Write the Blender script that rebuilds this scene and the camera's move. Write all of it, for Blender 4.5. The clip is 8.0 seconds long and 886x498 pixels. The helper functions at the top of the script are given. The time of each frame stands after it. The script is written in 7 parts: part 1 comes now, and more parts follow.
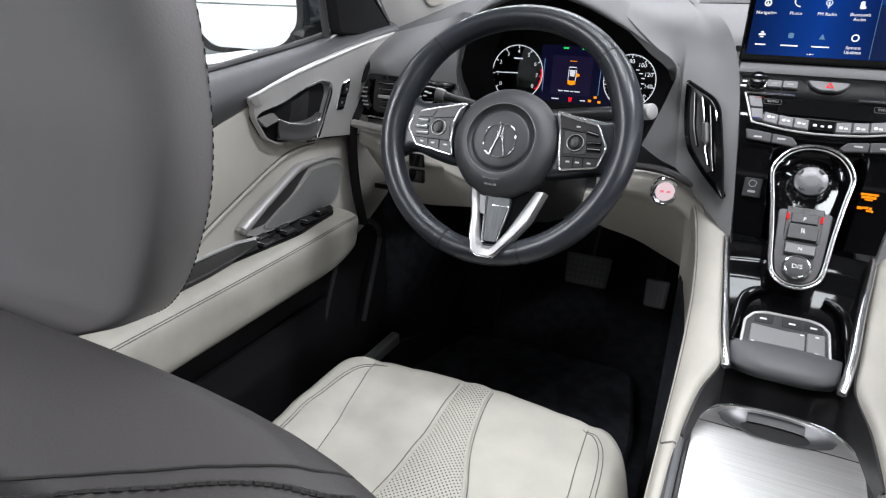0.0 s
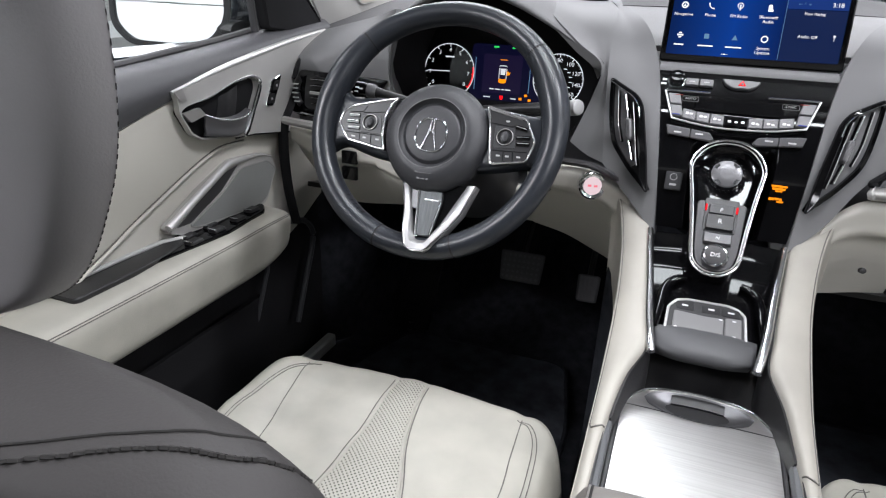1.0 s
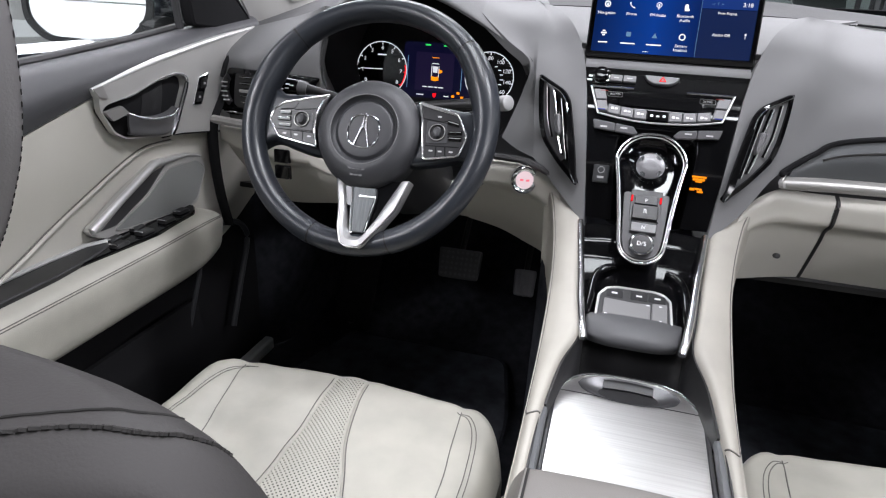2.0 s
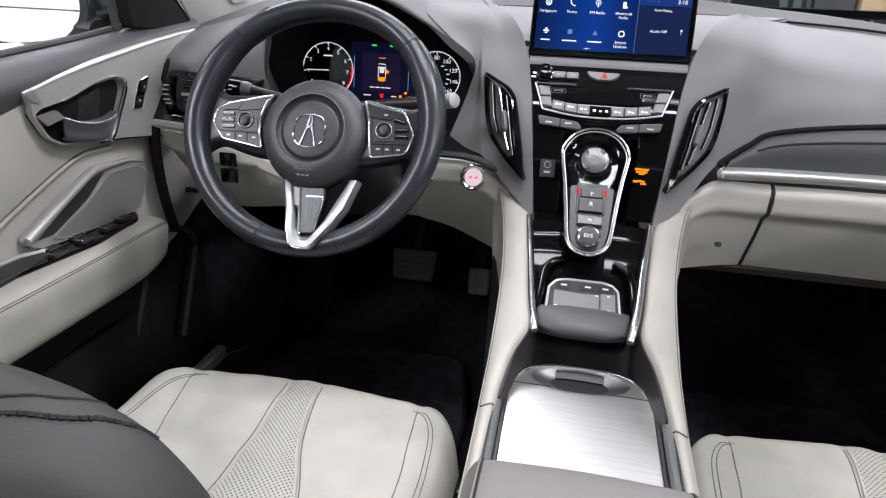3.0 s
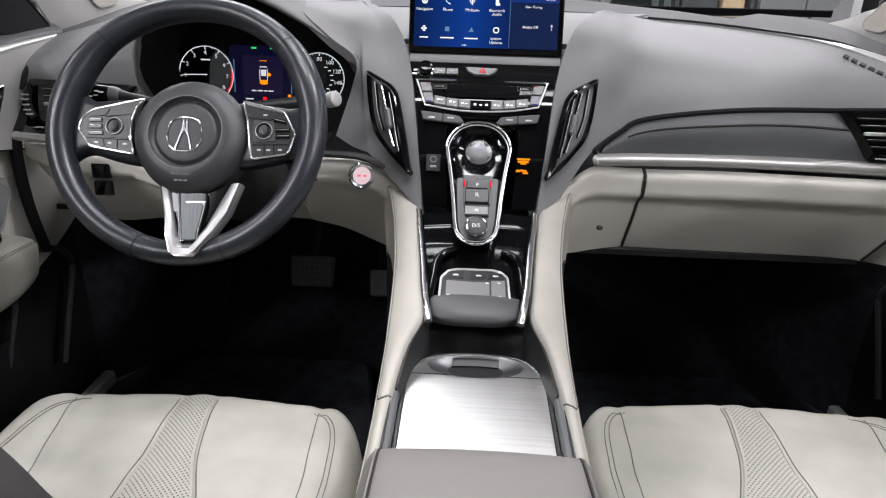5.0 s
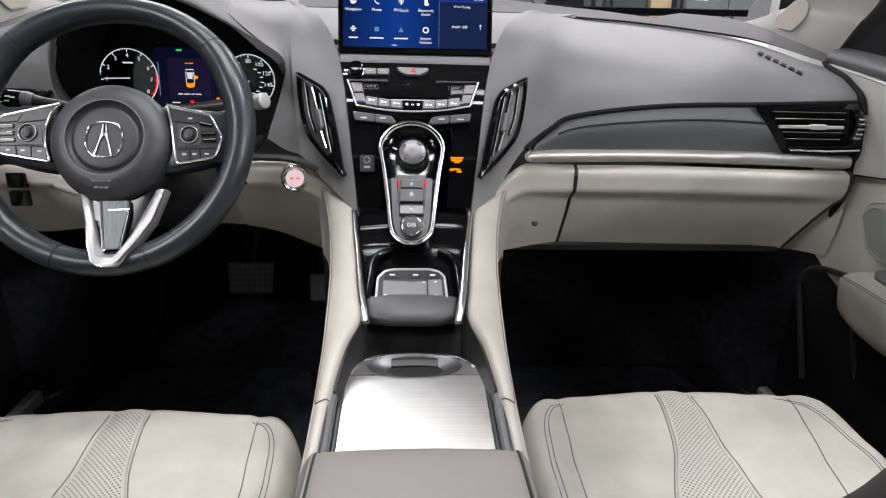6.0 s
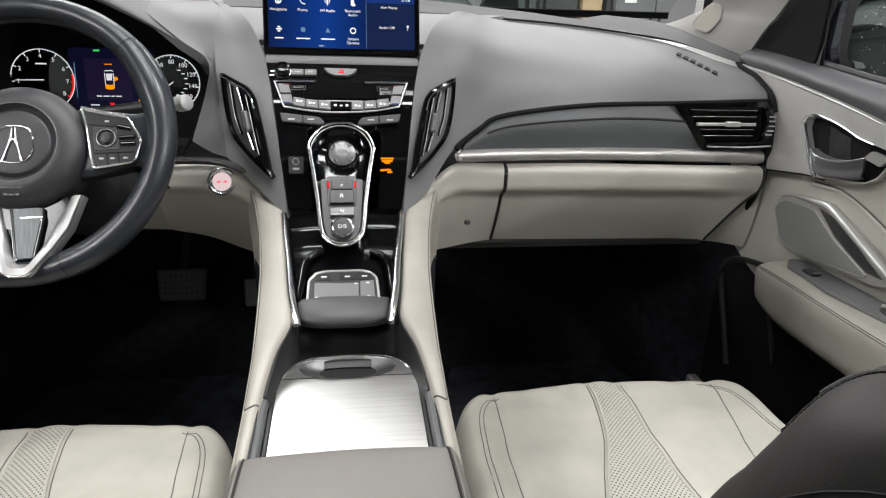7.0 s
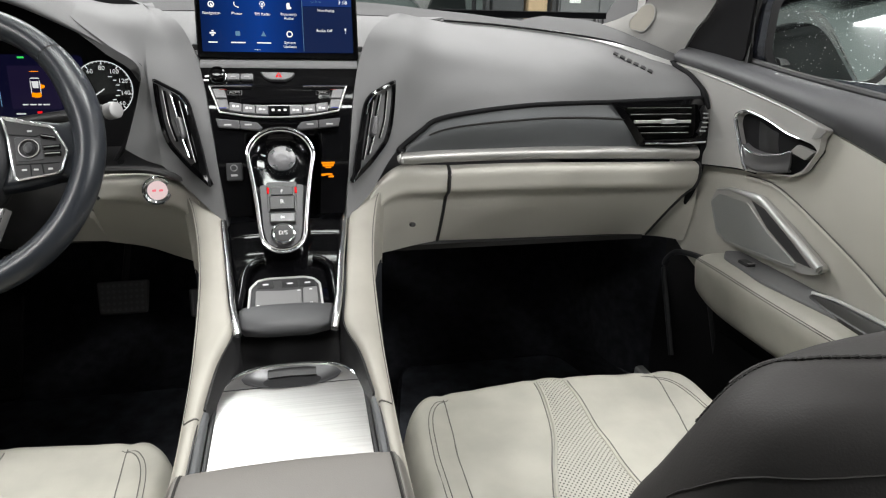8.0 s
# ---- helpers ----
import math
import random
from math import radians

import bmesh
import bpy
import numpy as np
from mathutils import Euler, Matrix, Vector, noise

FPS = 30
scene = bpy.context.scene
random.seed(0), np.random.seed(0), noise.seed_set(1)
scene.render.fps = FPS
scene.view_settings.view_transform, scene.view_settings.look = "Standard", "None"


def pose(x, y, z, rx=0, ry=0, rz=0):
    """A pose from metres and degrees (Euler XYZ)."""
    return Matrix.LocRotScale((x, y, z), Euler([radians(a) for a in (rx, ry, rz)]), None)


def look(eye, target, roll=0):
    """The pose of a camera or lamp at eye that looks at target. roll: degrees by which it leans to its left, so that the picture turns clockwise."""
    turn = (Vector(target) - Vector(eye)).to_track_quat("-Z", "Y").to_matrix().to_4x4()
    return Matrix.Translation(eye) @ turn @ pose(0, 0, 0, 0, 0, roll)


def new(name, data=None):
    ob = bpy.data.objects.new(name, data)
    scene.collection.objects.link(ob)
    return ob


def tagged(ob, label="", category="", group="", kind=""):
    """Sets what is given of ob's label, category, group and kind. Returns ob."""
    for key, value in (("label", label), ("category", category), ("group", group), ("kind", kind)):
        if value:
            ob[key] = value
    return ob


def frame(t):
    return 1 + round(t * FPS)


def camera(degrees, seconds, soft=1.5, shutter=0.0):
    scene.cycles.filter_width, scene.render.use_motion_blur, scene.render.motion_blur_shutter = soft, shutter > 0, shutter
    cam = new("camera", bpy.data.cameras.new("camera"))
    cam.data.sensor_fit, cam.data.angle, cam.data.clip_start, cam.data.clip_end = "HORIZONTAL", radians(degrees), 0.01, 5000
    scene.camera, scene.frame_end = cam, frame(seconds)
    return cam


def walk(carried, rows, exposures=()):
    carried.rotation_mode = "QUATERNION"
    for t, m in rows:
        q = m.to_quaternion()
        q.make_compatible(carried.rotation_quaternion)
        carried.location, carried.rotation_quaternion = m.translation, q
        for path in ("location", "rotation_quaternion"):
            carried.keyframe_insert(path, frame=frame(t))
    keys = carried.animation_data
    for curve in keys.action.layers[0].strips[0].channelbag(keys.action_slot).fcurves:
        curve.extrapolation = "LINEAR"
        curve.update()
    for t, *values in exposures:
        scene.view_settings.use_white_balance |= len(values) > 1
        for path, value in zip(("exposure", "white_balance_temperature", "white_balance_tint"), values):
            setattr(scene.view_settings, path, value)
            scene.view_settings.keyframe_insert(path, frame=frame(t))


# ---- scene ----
cam = camera(69.4, 8.0, soft=1.2)
PATH = [
    (0, (-0.081, -0.022, 0.814), (-0.892, 1.635, 0.041), 0.9),
    (0.5, (-0.079, -0.022, 0.807), (-0.808, 1.676, 0.043), 1.8),
    (1, (-0.071, -0.024, 0.802), (-0.71, 1.714, 0.046), 2.3),
    (1.5, (-0.066, -0.027, 0.799), (-0.61, 1.745, 0.048), 2.8),
    (3, (-0.051, -0.031, 0.787), (-0.388, 1.803, 0.063), 2.6),
    (3.5, (-0.047, -0.033, 0.784), (-0.316, 1.814, 0.066), 2.6),
    (4, (-0.041, -0.037, 0.781), (-0.242, 1.822, 0.07), 2.6),
    (4.5, (-0.034, -0.038, 0.777), (-0.167, 1.83, 0.076), 2.2),
    (6, (-0.011, -0.039, 0.771), (0.101, 1.837, 0.089), 1.6),
    (6.5, (-0.007, -0.042, 0.772), (0.188, 1.828, 0.091), 1.7),
    (7, (0.006, -0.045, 0.772), (0.292, 1.816, 0.096), 1.9),
    (7.5, (0.019, -0.046, 0.771), (0.38, 1.804, 0.101), 1.7),
    (8, (0.025, -0.047, 0.774), (0.443, 1.791, 0.105), 1.4),
]
walk(cam, [(t, look(eye, target, roll)) for t, eye, target, roll in PATH], [(0, 0.06, 6250, 11), (1.5, 0.11, 6250, 12), (3, 0.08, 6250, 14), (4.5, 0.0, 6350, 14), (6, 0, 6500, 12), (8, 0, 6640, 7)])

# ---- light and exposure ----
scene.view_settings.exposure = 0.0
world = bpy.data.worlds.new("showroom_air")
scene.world = world
world.use_nodes = True
wn = world.node_tree.nodes
wn["Background"].inputs["Color"].default_value = (0.80, 0.85, 0.92, 1)
wn["Background"].inputs["Strength"].default_value = 0.10


def area_lamp(name, place, target, width, depth, watts, colour=(1, 1, 1)):
    data = bpy.data.lights.new(name, "AREA")
    data.shape, data.size, data.size_y = "RECTANGLE", width, depth
    data.energy, data.color = watts, colour
    ob = new(name, data)
    ob.matrix_world = look(place, target)
    return ob


COOL = (1.0, 0.985, 1.0)
# Unseen lamps, placed to fill dash top, door trim and rear-facing surfaces
area_lamp("unseen_lamp_front", (-1.0, 3.2, 3.4), (-0.1, 0.85, 0.4), 2.4, 1.1, 138, COOL)
area_lamp("unseen_lamp_side", (1.75, 0.45, 3.4), (0.4, 1.0, 0.6), 0.6, 0.6, 70, COOL)
area_lamp("unseen_lamp_rear", (-2.7, -2.4, 3.4), (0.3, 1.0, 0.5), 1.2, 0.5, 38, COOL)
area_lamp("unseen_lamp_rear", (2.9, -2.4, 3.4), (-0.3, 1.0, 0.5), 1.2, 0.5, 42, COOL)
# Two overhead lamps out of view, added to brighten dash, seats and stack gloss
area_lamp("unseen_lamp_over", (0.0, 1.10, 3.4), (-0.05, 0.80, 0.4), 1.3, 0.4, 34, COOL)
area_lamp("unseen_lamp_strip", (0.0, 0.18, 3.4), (0.0, 1.0, 0.67), 1.5, 0.24, 47, COOL)
# Unseen hall lamps: brighten things outside and fill through the side windows
for lx in (-4.0, 6.0):
    for ly in (-3.2, 1.2, 5.6):
        area_lamp("unseen_lamp_hall", (lx, ly, 3.5), (lx, ly, 0), 0.6, 2.6, (400 if ly < 0 else 170) if lx > 0 else {-3.2: 300, 1.2: 80, 5.6: 130}[ly], COOL)

# Extra unseen lamp that lights the racks beyond the windscreen
area_lamp("unseen_lamp_hall", (1.8, 5.0, 3.5), (1.8, 5.0, 0), 2.6, 0.6, 170, COOL)

# ---- materials ----


def material(name, colour, rough=0.5, metal=0.0, grain=(0, 0), bump=0.0, vary=0.08, blotch=6.0, coat=0.0, stretch=None, spec=0.5):
    """grain: scale and rough spread of the fine noise; vary: spread of the colour over large blotches."""
    m = bpy.data.materials.new(name)
    m.use_nodes = True
    nt = m.node_tree
    b = nt.nodes["Principled BSDF"]
    b.inputs["Roughness"].default_value, b.inputs["Metallic"].default_value = rough, metal
    b.inputs["Coat Weight"].default_value, b.inputs["Coat Roughness"].default_value = coat, 0.05
    b.inputs["Specular IOR Level"].default_value = spec
    tc = nt.nodes.new("ShaderNodeTexCoord")
    src = tc.outputs["Object"]
    if stretch:
        mp = nt.nodes.new("ShaderNodeMapping")
        mp.inputs["Scale"].default_value = stretch
        nt.links.new(src, mp.inputs["Vector"])
        src = mp.outputs["Vector"]
    big = nt.nodes.new("ShaderNodeTexNoise")
    big.inputs["Scale"].default_value, big.inputs["Detail"].default_value = blotch, 4
    nt.links.new(src, big.inputs["Vector"])
    ramp = nt.nodes.new("ShaderNodeValToRGB")
    lo, hi = [max(0, c * (1 - vary)) for c in colour], [min(1, c * (1 + vary)) for c in colour]
    ramp.color_ramp.elements[0].position, ramp.color_ramp.elements[1].position = 0.3, 0.7
    ramp.color_ramp.elements[0].color, ramp.color_ramp.elements[1].color = (*lo, 1), (*hi, 1)
    nt.links.new(big.outputs["Fac"], ramp.inputs["Fac"])
    nt.links.new(ramp.outputs["Color"], b.inputs["Base Color"])
    if grain[0]:
        fine = nt.nodes.new("ShaderNodeTexNoise")
        fine.inputs["Scale"].default_value, fine.inputs["Detail"].default_value = grain[0], 3
        nt.links.new(src, fine.inputs["Vector"])
        if grain[1]:
            mr = nt.nodes.new("ShaderNodeMapRange")
            mr.inputs["To Min"].default_value, mr.inputs["To Max"].default_value = rough - grain[1], rough + grain[1]
            nt.links.new(fine.outputs["Fac"], mr.inputs["Value"])
            nt.links.new(mr.outputs["Result"], b.inputs["Roughness"])
        if bump:
            bp = nt.nodes.new("ShaderNodeBump")
            bp.inputs["Strength"].default_value, bp.inputs["Distance"].default_value = bump, 0.001
            nt.links.new(fine.outputs["Fac"], bp.inputs["Height"])
            nt.links.new(bp.outputs["Normal"], b.inputs["Normal"])
    return m


def glowing(name, colour, strength):
    m = bpy.data.materials.new(name)
    m.use_nodes = True
    b = m.node_tree.nodes["Principled BSDF"]
    b.inputs["Base Color"].default_value = (0.01, 0.01, 0.01, 1)
    b.inputs["Emission Color"].default_value, b.inputs["Emission Strength"].default_value = (*colour, 1), strength
    b.inputs["Roughness"].default_value = 0.25
    b.inputs["Specular IOR Level"].default_value = 0.0
    return m


def perforated(name, colour):
    """Leather with a lattice of small punched holes."""
    m = material(name, colour, 0.5, grain=(900, 0.05), bump=0.15, vary=0.03)
    nt = m.node_tree
    b = nt.nodes["Principled BSDF"]
    tc = nt.nodes.new("ShaderNodeTexCoord")
    mp = nt.nodes.new("ShaderNodeMapping")
    mp.inputs["Rotation"].default_value, mp.inputs["Scale"].default_value = (0, 0, radians(45)), (215, 215, 0)
    nt.links.new(tc.outputs["Object"], mp.inputs["Vector"])
    fr = nt.nodes.new("ShaderNodeVectorMath")
    fr.operation = "FRACTION"
    nt.links.new(mp.outputs["Vector"], fr.inputs[0])
    su = nt.nodes.new("ShaderNodeVectorMath")
    su.operation = "DISTANCE"
    su.inputs[1].default_value = (0.5, 0.5, 0)
    nt.links.new(fr.outputs[0], su.inputs[0])
    ct = nt.nodes.new("ShaderNodeMath")
    ct.operation = "LESS_THAN"
    ct.inputs[1].default_value = 0.23
    nt.links.new(su.outputs["Value"], ct.inputs[0])
    mix = nt.nodes.new("ShaderNodeMix")
    mix.data_type = "RGBA"
    mix.inputs["B"].default_value = (0.02, 0.02, 0.018, 1)
    nt.links.new(ct.outputs[0], mix.inputs["Factor"])
    old = b.inputs["Base Color"].links[0].from_socket
    nt.links.new(old, mix.inputs["A"])
    nt.links.new(mix.outputs["Result"], b.inputs["Base Color"])
    return m


def glass(name, tint, rough=0.0):
    """Thin pane: mostly clear, with a mirror film."""
    m = bpy.data.materials.new(name)
    m.use_nodes = True
    nt = m.node_tree
    nt.nodes.remove(nt.nodes["Principled BSDF"])
    out = nt.nodes["Material Output"]
    tr, gl, mx, lw, pw, ml = (nt.nodes.new(k) for k in ("ShaderNodeBsdfTransparent", "ShaderNodeBsdfGlossy", "ShaderNodeMixShader", "ShaderNodeLayerWeight", "ShaderNodeMath", "ShaderNodeMath"))
    tr.inputs["Color"].default_value, gl.inputs["Roughness"].default_value = (*tint, 1), rough
    pw.operation, ml.operation = "POWER", "MULTIPLY_ADD"
    pw.inputs[1].default_value, ml.inputs[1].default_value, ml.inputs[2].default_value = 5.0, 0.9, 0.02
    nt.links.new(lw.outputs["Facing"], pw.inputs[0])
    nt.links.new(pw.outputs[0], ml.inputs[0])
    nt.links.new(ml.outputs[0], mx.inputs[0])
    nt.links.new(tr.outputs[0], mx.inputs[1])
    nt.links.new(gl.outputs[0], mx.inputs[2])
    nt.links.new(mx.outputs[0], out.inputs["Surface"])
    return m


IVORY = material("ivory_leather", (0.432, 0.424, 0.372), 0.44, grain=(700, 0.08), bump=0.3, vary=0.11, blotch=13)
RAIL_HIDE = material("greige_rail_leather", (0.375, 0.360, 0.315), 0.5, grain=(700, 0.07), bump=0.3, vary=0.08, blotch=13)
IVORY_VINYL = material("ivory_vinyl", (0.57, 0.555, 0.50), 0.5, grain=(900, 0.05), bump=0.2, vary=0.04, blotch=7)
PERFO = perforated("perforated_ivory_leather", (0.432, 0.424, 0.372))
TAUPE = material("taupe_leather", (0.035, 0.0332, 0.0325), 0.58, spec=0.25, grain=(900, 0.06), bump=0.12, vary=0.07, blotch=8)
SEAM = material("grey_seam_thread", (0.13, 0.125, 0.115), 0.8, vary=0.2, blotch=300)
DARK_SATIN = material("dark_satin_metal", (0.16, 0.16, 0.165), 0.38, 0.8, grain=(500, 0.06), vary=0.06)
BRIGHT = material("bright_satin_metal", (0.66, 0.66, 0.66), 0.24, 1.0, vary=0.03)
DOOR_SATIN = material("satin_grey_metal", (0.49, 0.485, 0.468), 0.38, 0.4, grain=(600, 0.05), bump=0.04, vary=0.06, blotch=9)
INSERT_HIDE = material("slate_leather", (0.098, 0.104, 0.108), 0.5, grain=(1000, 0.06), bump=0.3, vary=0.07, blotch=8)
LEDGE = material("charcoal_ledge", (0.10, 0.10, 0.102), 0.85, grain=(1000, 0.04), bump=0.3, vary=0.08, spec=0.2)
FELT = material("matt_black_trim", (0.010, 0.010, 0.011), 0.8, grain=(900, 0.05), bump=0.2, vary=0.2, spec=0.15)
SELECTOR = material("dark_selector_metal", (0.045, 0.045, 0.047), 0.36, 0.5, grain=(400, 0.07), vary=0.12)
NKEY = material("smoked_key", (0.12, 0.12, 0.123), 0.3, 0.6, vary=0.1)
STALK_END = material("pale_grey_stalk_end", (0.36, 0.36, 0.36), 0.42, 0.2, vary=0.05)
CAP = material("satin_cap_metal", (0.42, 0.415, 0.40), 0.36, 0.6, vary=0.05)
KNOB = material("grey_satin_knob", (0.16, 0.16, 0.165), 0.36, 0.5, vary=0.05)
TREAD = material("pedal_studs", (0.17, 0.17, 0.175), 0.45, vary=0.2)
PEDAL = material("pedal_rubber", (0.13, 0.13, 0.135), 0.5, grain=(400, 0.1), bump=0.4, vary=0.2)
CARTON = material("brown_carton", (0.42, 0.30, 0.18), 0.8, grain=(60, 0.05), bump=0.2, vary=0.12)
SPOKE = material("satin_spoke_metal", (0.50, 0.50, 0.50), 0.40, 0.8, vary=0.05)
HUB_HIDE = material("charcoal_airbag_cover", (0.030, 0.031, 0.034), 0.44, grain=(1100, 0.05), bump=0.3, vary=0.08)
THREAD = material("dark_thread", (0.014, 0.013, 0.012), 0.8, vary=0.2, blotch=300)
DASH = material("grey_soft_touch", (0.168, 0.169, 0.171), 0.68, spec=0.35, grain=(1200, 0.05), bump=0.3, vary=0.06, blotch=8)
DASH_DARK = material("charcoal_soft_touch", (0.072, 0.073, 0.078), 0.5, grain=(1000, 0.06), bump=0.3, vary=0.08, blotch=8)
BLACK = material("black_plastic", (0.018, 0.018, 0.019), 0.45, grain=(900, 0.06), bump=0.15, vary=0.15)
PIANO = material("piano_black", (0.003, 0.003, 0.0035), 0.06, grain=(400, 0.025), vary=0.2, spec=0.32)
KEY = material("silver_grey_key", (0.115, 0.115, 0.12), 0.40, 0.0, grain=(500, 0.05), vary=0.06)
CHROME = material("chrome", (0.78, 0.79, 0.80), 0.12, 1.0, grain=(200, 0.04), vary=0.03)
PALE_SATIN = material("pale_satin_metal", (0.66, 0.66, 0.65), 0.36, 0.5, vary=0.04)
SATIN = material("satin_silver", (0.47, 0.465, 0.45), 0.38, 0.65, grain=(500, 0.05), bump=0.05, vary=0.05)
BRUSHED = material("brushed_aluminium", (0.52, 0.515, 0.50), 0.36, 1.0, grain=(120, 0.09), bump=0.06, vary=0.09, blotch=14, stretch=(0.4, 30, 30))
WHEEL_HIDE = material("black_wheel_leather", (0.019, 0.022, 0.027), 0.30, grain=(1000, 0.05), bump=0.12, vary=0.15)
WHEEL_SHINE = material("worn_wheel_leather", (0.020, 0.023, 0.028), 0.29, grain=(700, 0.06), bump=0.12, vary=0.2, blotch=40)
POD = material("black_pod_plastic", (0.012, 0.012, 0.013), 0.35, grain=(900, 0.06), bump=0.1, vary=0.15)
BUTTON_DARK = material("dark_grey_button", (0.030, 0.031, 0.033), 0.42, grain=(900, 0.05), vary=0.1)
BADGE = material("dark_chrome_badge", (0.42, 0.43, 0.44), 0.16, 1.0, grain=(300, 0.05), vary=0.25, blotch=120)
HUB_MARK = material("embossed_mark", (0.060, 0.061, 0.064), 0.4, vary=0.1)
INSET = material("dark_brushed_inset", (0.075, 0.080, 0.082), 0.34, 0.7, grain=(150, 0.1), vary=0.25, blotch=40, stretch=(20, 1, 1))
TOUCH = material("grey_touch_surface", (0.18, 0.18, 0.18), 0.30, 0.0, vary=0.05)
PALM = material("charcoal_palm_leather", (0.058, 0.059, 0.062), 0.48, grain=(900, 0.06), bump=0.2, vary=0.06, blotch=20)
CARPET = material("black_carpet", (0.022, 0.0235, 0.028), 0.95, grain=(900, 0.03), bump=1.0, vary=0.35, blotch=40, spec=0.1)
MAT_PILE = material("charcoal_floor_mat", (0.048, 0.052, 0.062), 0.95, grain=(800, 0.03), bump=1.0, vary=0.4, blotch=25, spec=0.1)
POCKET = material("grey_pocket_rim", (0.032, 0.033, 0.036), 0.4, grain=(700, 0.06), bump=0.2, vary=0.1)
RUBBER = material("ribbed_rubber", (0.05, 0.05, 0.052), 0.6, grain=(400, 0.1), bump=0.4, vary=0.25)
BUTTON = material("grey_button", (0.12, 0.12, 0.123), 0.4, grain=(600, 0.05), vary=0.06)
# Armrest leather: ivory with the shade on it put into the colour
SHADED_IVORY = material("shaded_ivory_leather", (0.150, 0.142, 0.130), 0.48, grain=(750, 0.06), bump=0.25, vary=0.06, blotch=9)
GREY_HIDE = material("grey_vinyl", (0.275, 0.264, 0.268), 0.5, grain=(900, 0.05), bump=0.1, vary=0.05, blotch=7)
GRILLE = material("silver_grille", (0.30, 0.31, 0.30), 0.45, 0.3, grain=(2500, 0.1), bump=0.8, vary=0.05)
TWEETER = material("beige_tweeter_cloth", (0.33, 0.31, 0.27), 0.9, grain=(1500, 0.03), bump=0.4, vary=0.05)
CLOTH = material("light_headliner", (0.36, 0.355, 0.34), 0.9, grain=(1500, 0.03), bump=0.4, vary=0.05)
MIRROR = material("mirror_glass", (0.9, 0.9, 0.9), 0.015, 1.0, vary=0.0)
CLEAR = glass("clear_glass", (0.93, 0.96, 0.95))
WHITE_PAINT = material("white_car_paint", (0.78, 0.79, 0.80), 0.2, vary=0.02, coat=0.8)
BLUE_PAINT = material("dark_blue_car_paint", (0.032, 0.036, 0.048), 0.25, 0.3, grain=(300, 0.03), vary=0.1, coat=1.0)
CONCRETE = material("grey_concrete", (0.33, 0.33, 0.325), 0.6, grain=(60, 0.1), bump=0.3, vary=0.15, blotch=1.5)
WALL_PAINT = material("white_wall_paint", (0.75, 0.75, 0.74), 0.7, grain=(80, 0.05), bump=0.2, vary=0.05, blotch=1.0)
CEILING_PAINT = material("dark_ceiling_paint", (0.10, 0.10, 0.105), 0.8, grain=(60, 0.05), bump=0.3, vary=0.1, blotch=1.0)
WHITE_INK = glowing("white_display_ink", (1.0, 1.0, 1.0), 1.1)
DIM_INK = glowing("dim_display_ink", (0.25, 0.5, 0.8), 0.5)
KEY_INK = material("bright_print", (0.80, 0.80, 0.80), 0.5, vary=0.02)
WHITE_MARK = material("key_print", (0.62, 0.62, 0.62), 0.5, vary=0.05)
PRINT = material("white_print", (0.38, 0.38, 0.38), 0.6, vary=0.02)
RED_GLOW = glowing("red_light", (1.0, 0.006, 0.012), 1.1)
AMBER_GLOW = glowing("amber_light", (1.0, 0.28, 0.0), 1.2)
GREEN_GLOW = glowing("green_light", (0.05, 0.9, 0.15), 0.8)

# ---- mesh helpers ----
ORIGIN = {}


def thing(name, place, label, category, group="", kind=""):
    """An Empty at the thing's base, which carries its parts."""
    ob = new(name)
    ob.empty_display_size = 0.05
    ob.location = place
    ORIGIN[ob.name] = Vector(place)
    return tagged(ob, label, category, group, kind)


def mesh_of(name, bm, mat, smooth=True):
    bmesh.ops.recalc_face_normals(bm, faces=bm.faces)
    me = bpy.data.meshes.new(name)
    bm.to_mesh(me)
    bm.free()
    me.materials.append(mat)
    if smooth:
        me.shade_smooth()
        me.set_sharp_from_angle(angle=radians(38))
    return me


def part(name, bm, mat, parent, label="", smooth=True):
    o = ORIGIN[parent.name]
    bmesh.ops.translate(bm, verts=bm.verts, vec=-o)
    ob = new(name, mesh_of(name, bm, mat, smooth))
    ob.parent = parent
    ORIGIN[ob.name] = o
    return tagged(ob, label)


def single(name, bm, mat, label, category, group="", kind="", smooth=True):
    """A thing of one mesh, its origin at its base."""
    lo = Vector([min(v.co[i] for v in bm.verts) for i in range(3)])
    hi = Vector([max(v.co[i] for v in bm.verts) for i in range(3)])
    o = Vector(((lo.x + hi.x) / 2, (lo.y + hi.y) / 2, lo.z))
    bmesh.ops.translate(bm, verts=bm.verts, vec=-o)
    ob = new(name, mesh_of(name, bm, mat, smooth))
    ob.location = o
    ORIGIN[ob.name] = o
    return tagged(ob, label, category, group, kind)


class Plane:
    """A local frame: origin, right and up; out points to the viewer."""

    def __init__(self, o, right, up):
        self.o, self.r = Vector(o), Vector(right).normalized()
        self.n = self.r.cross(Vector(up)).normalized()
        self.u = self.n.cross(self.r)

    def p(self, a, b, c=0.0):
        return self.o + self.r * a + self.u * b + self.n * c


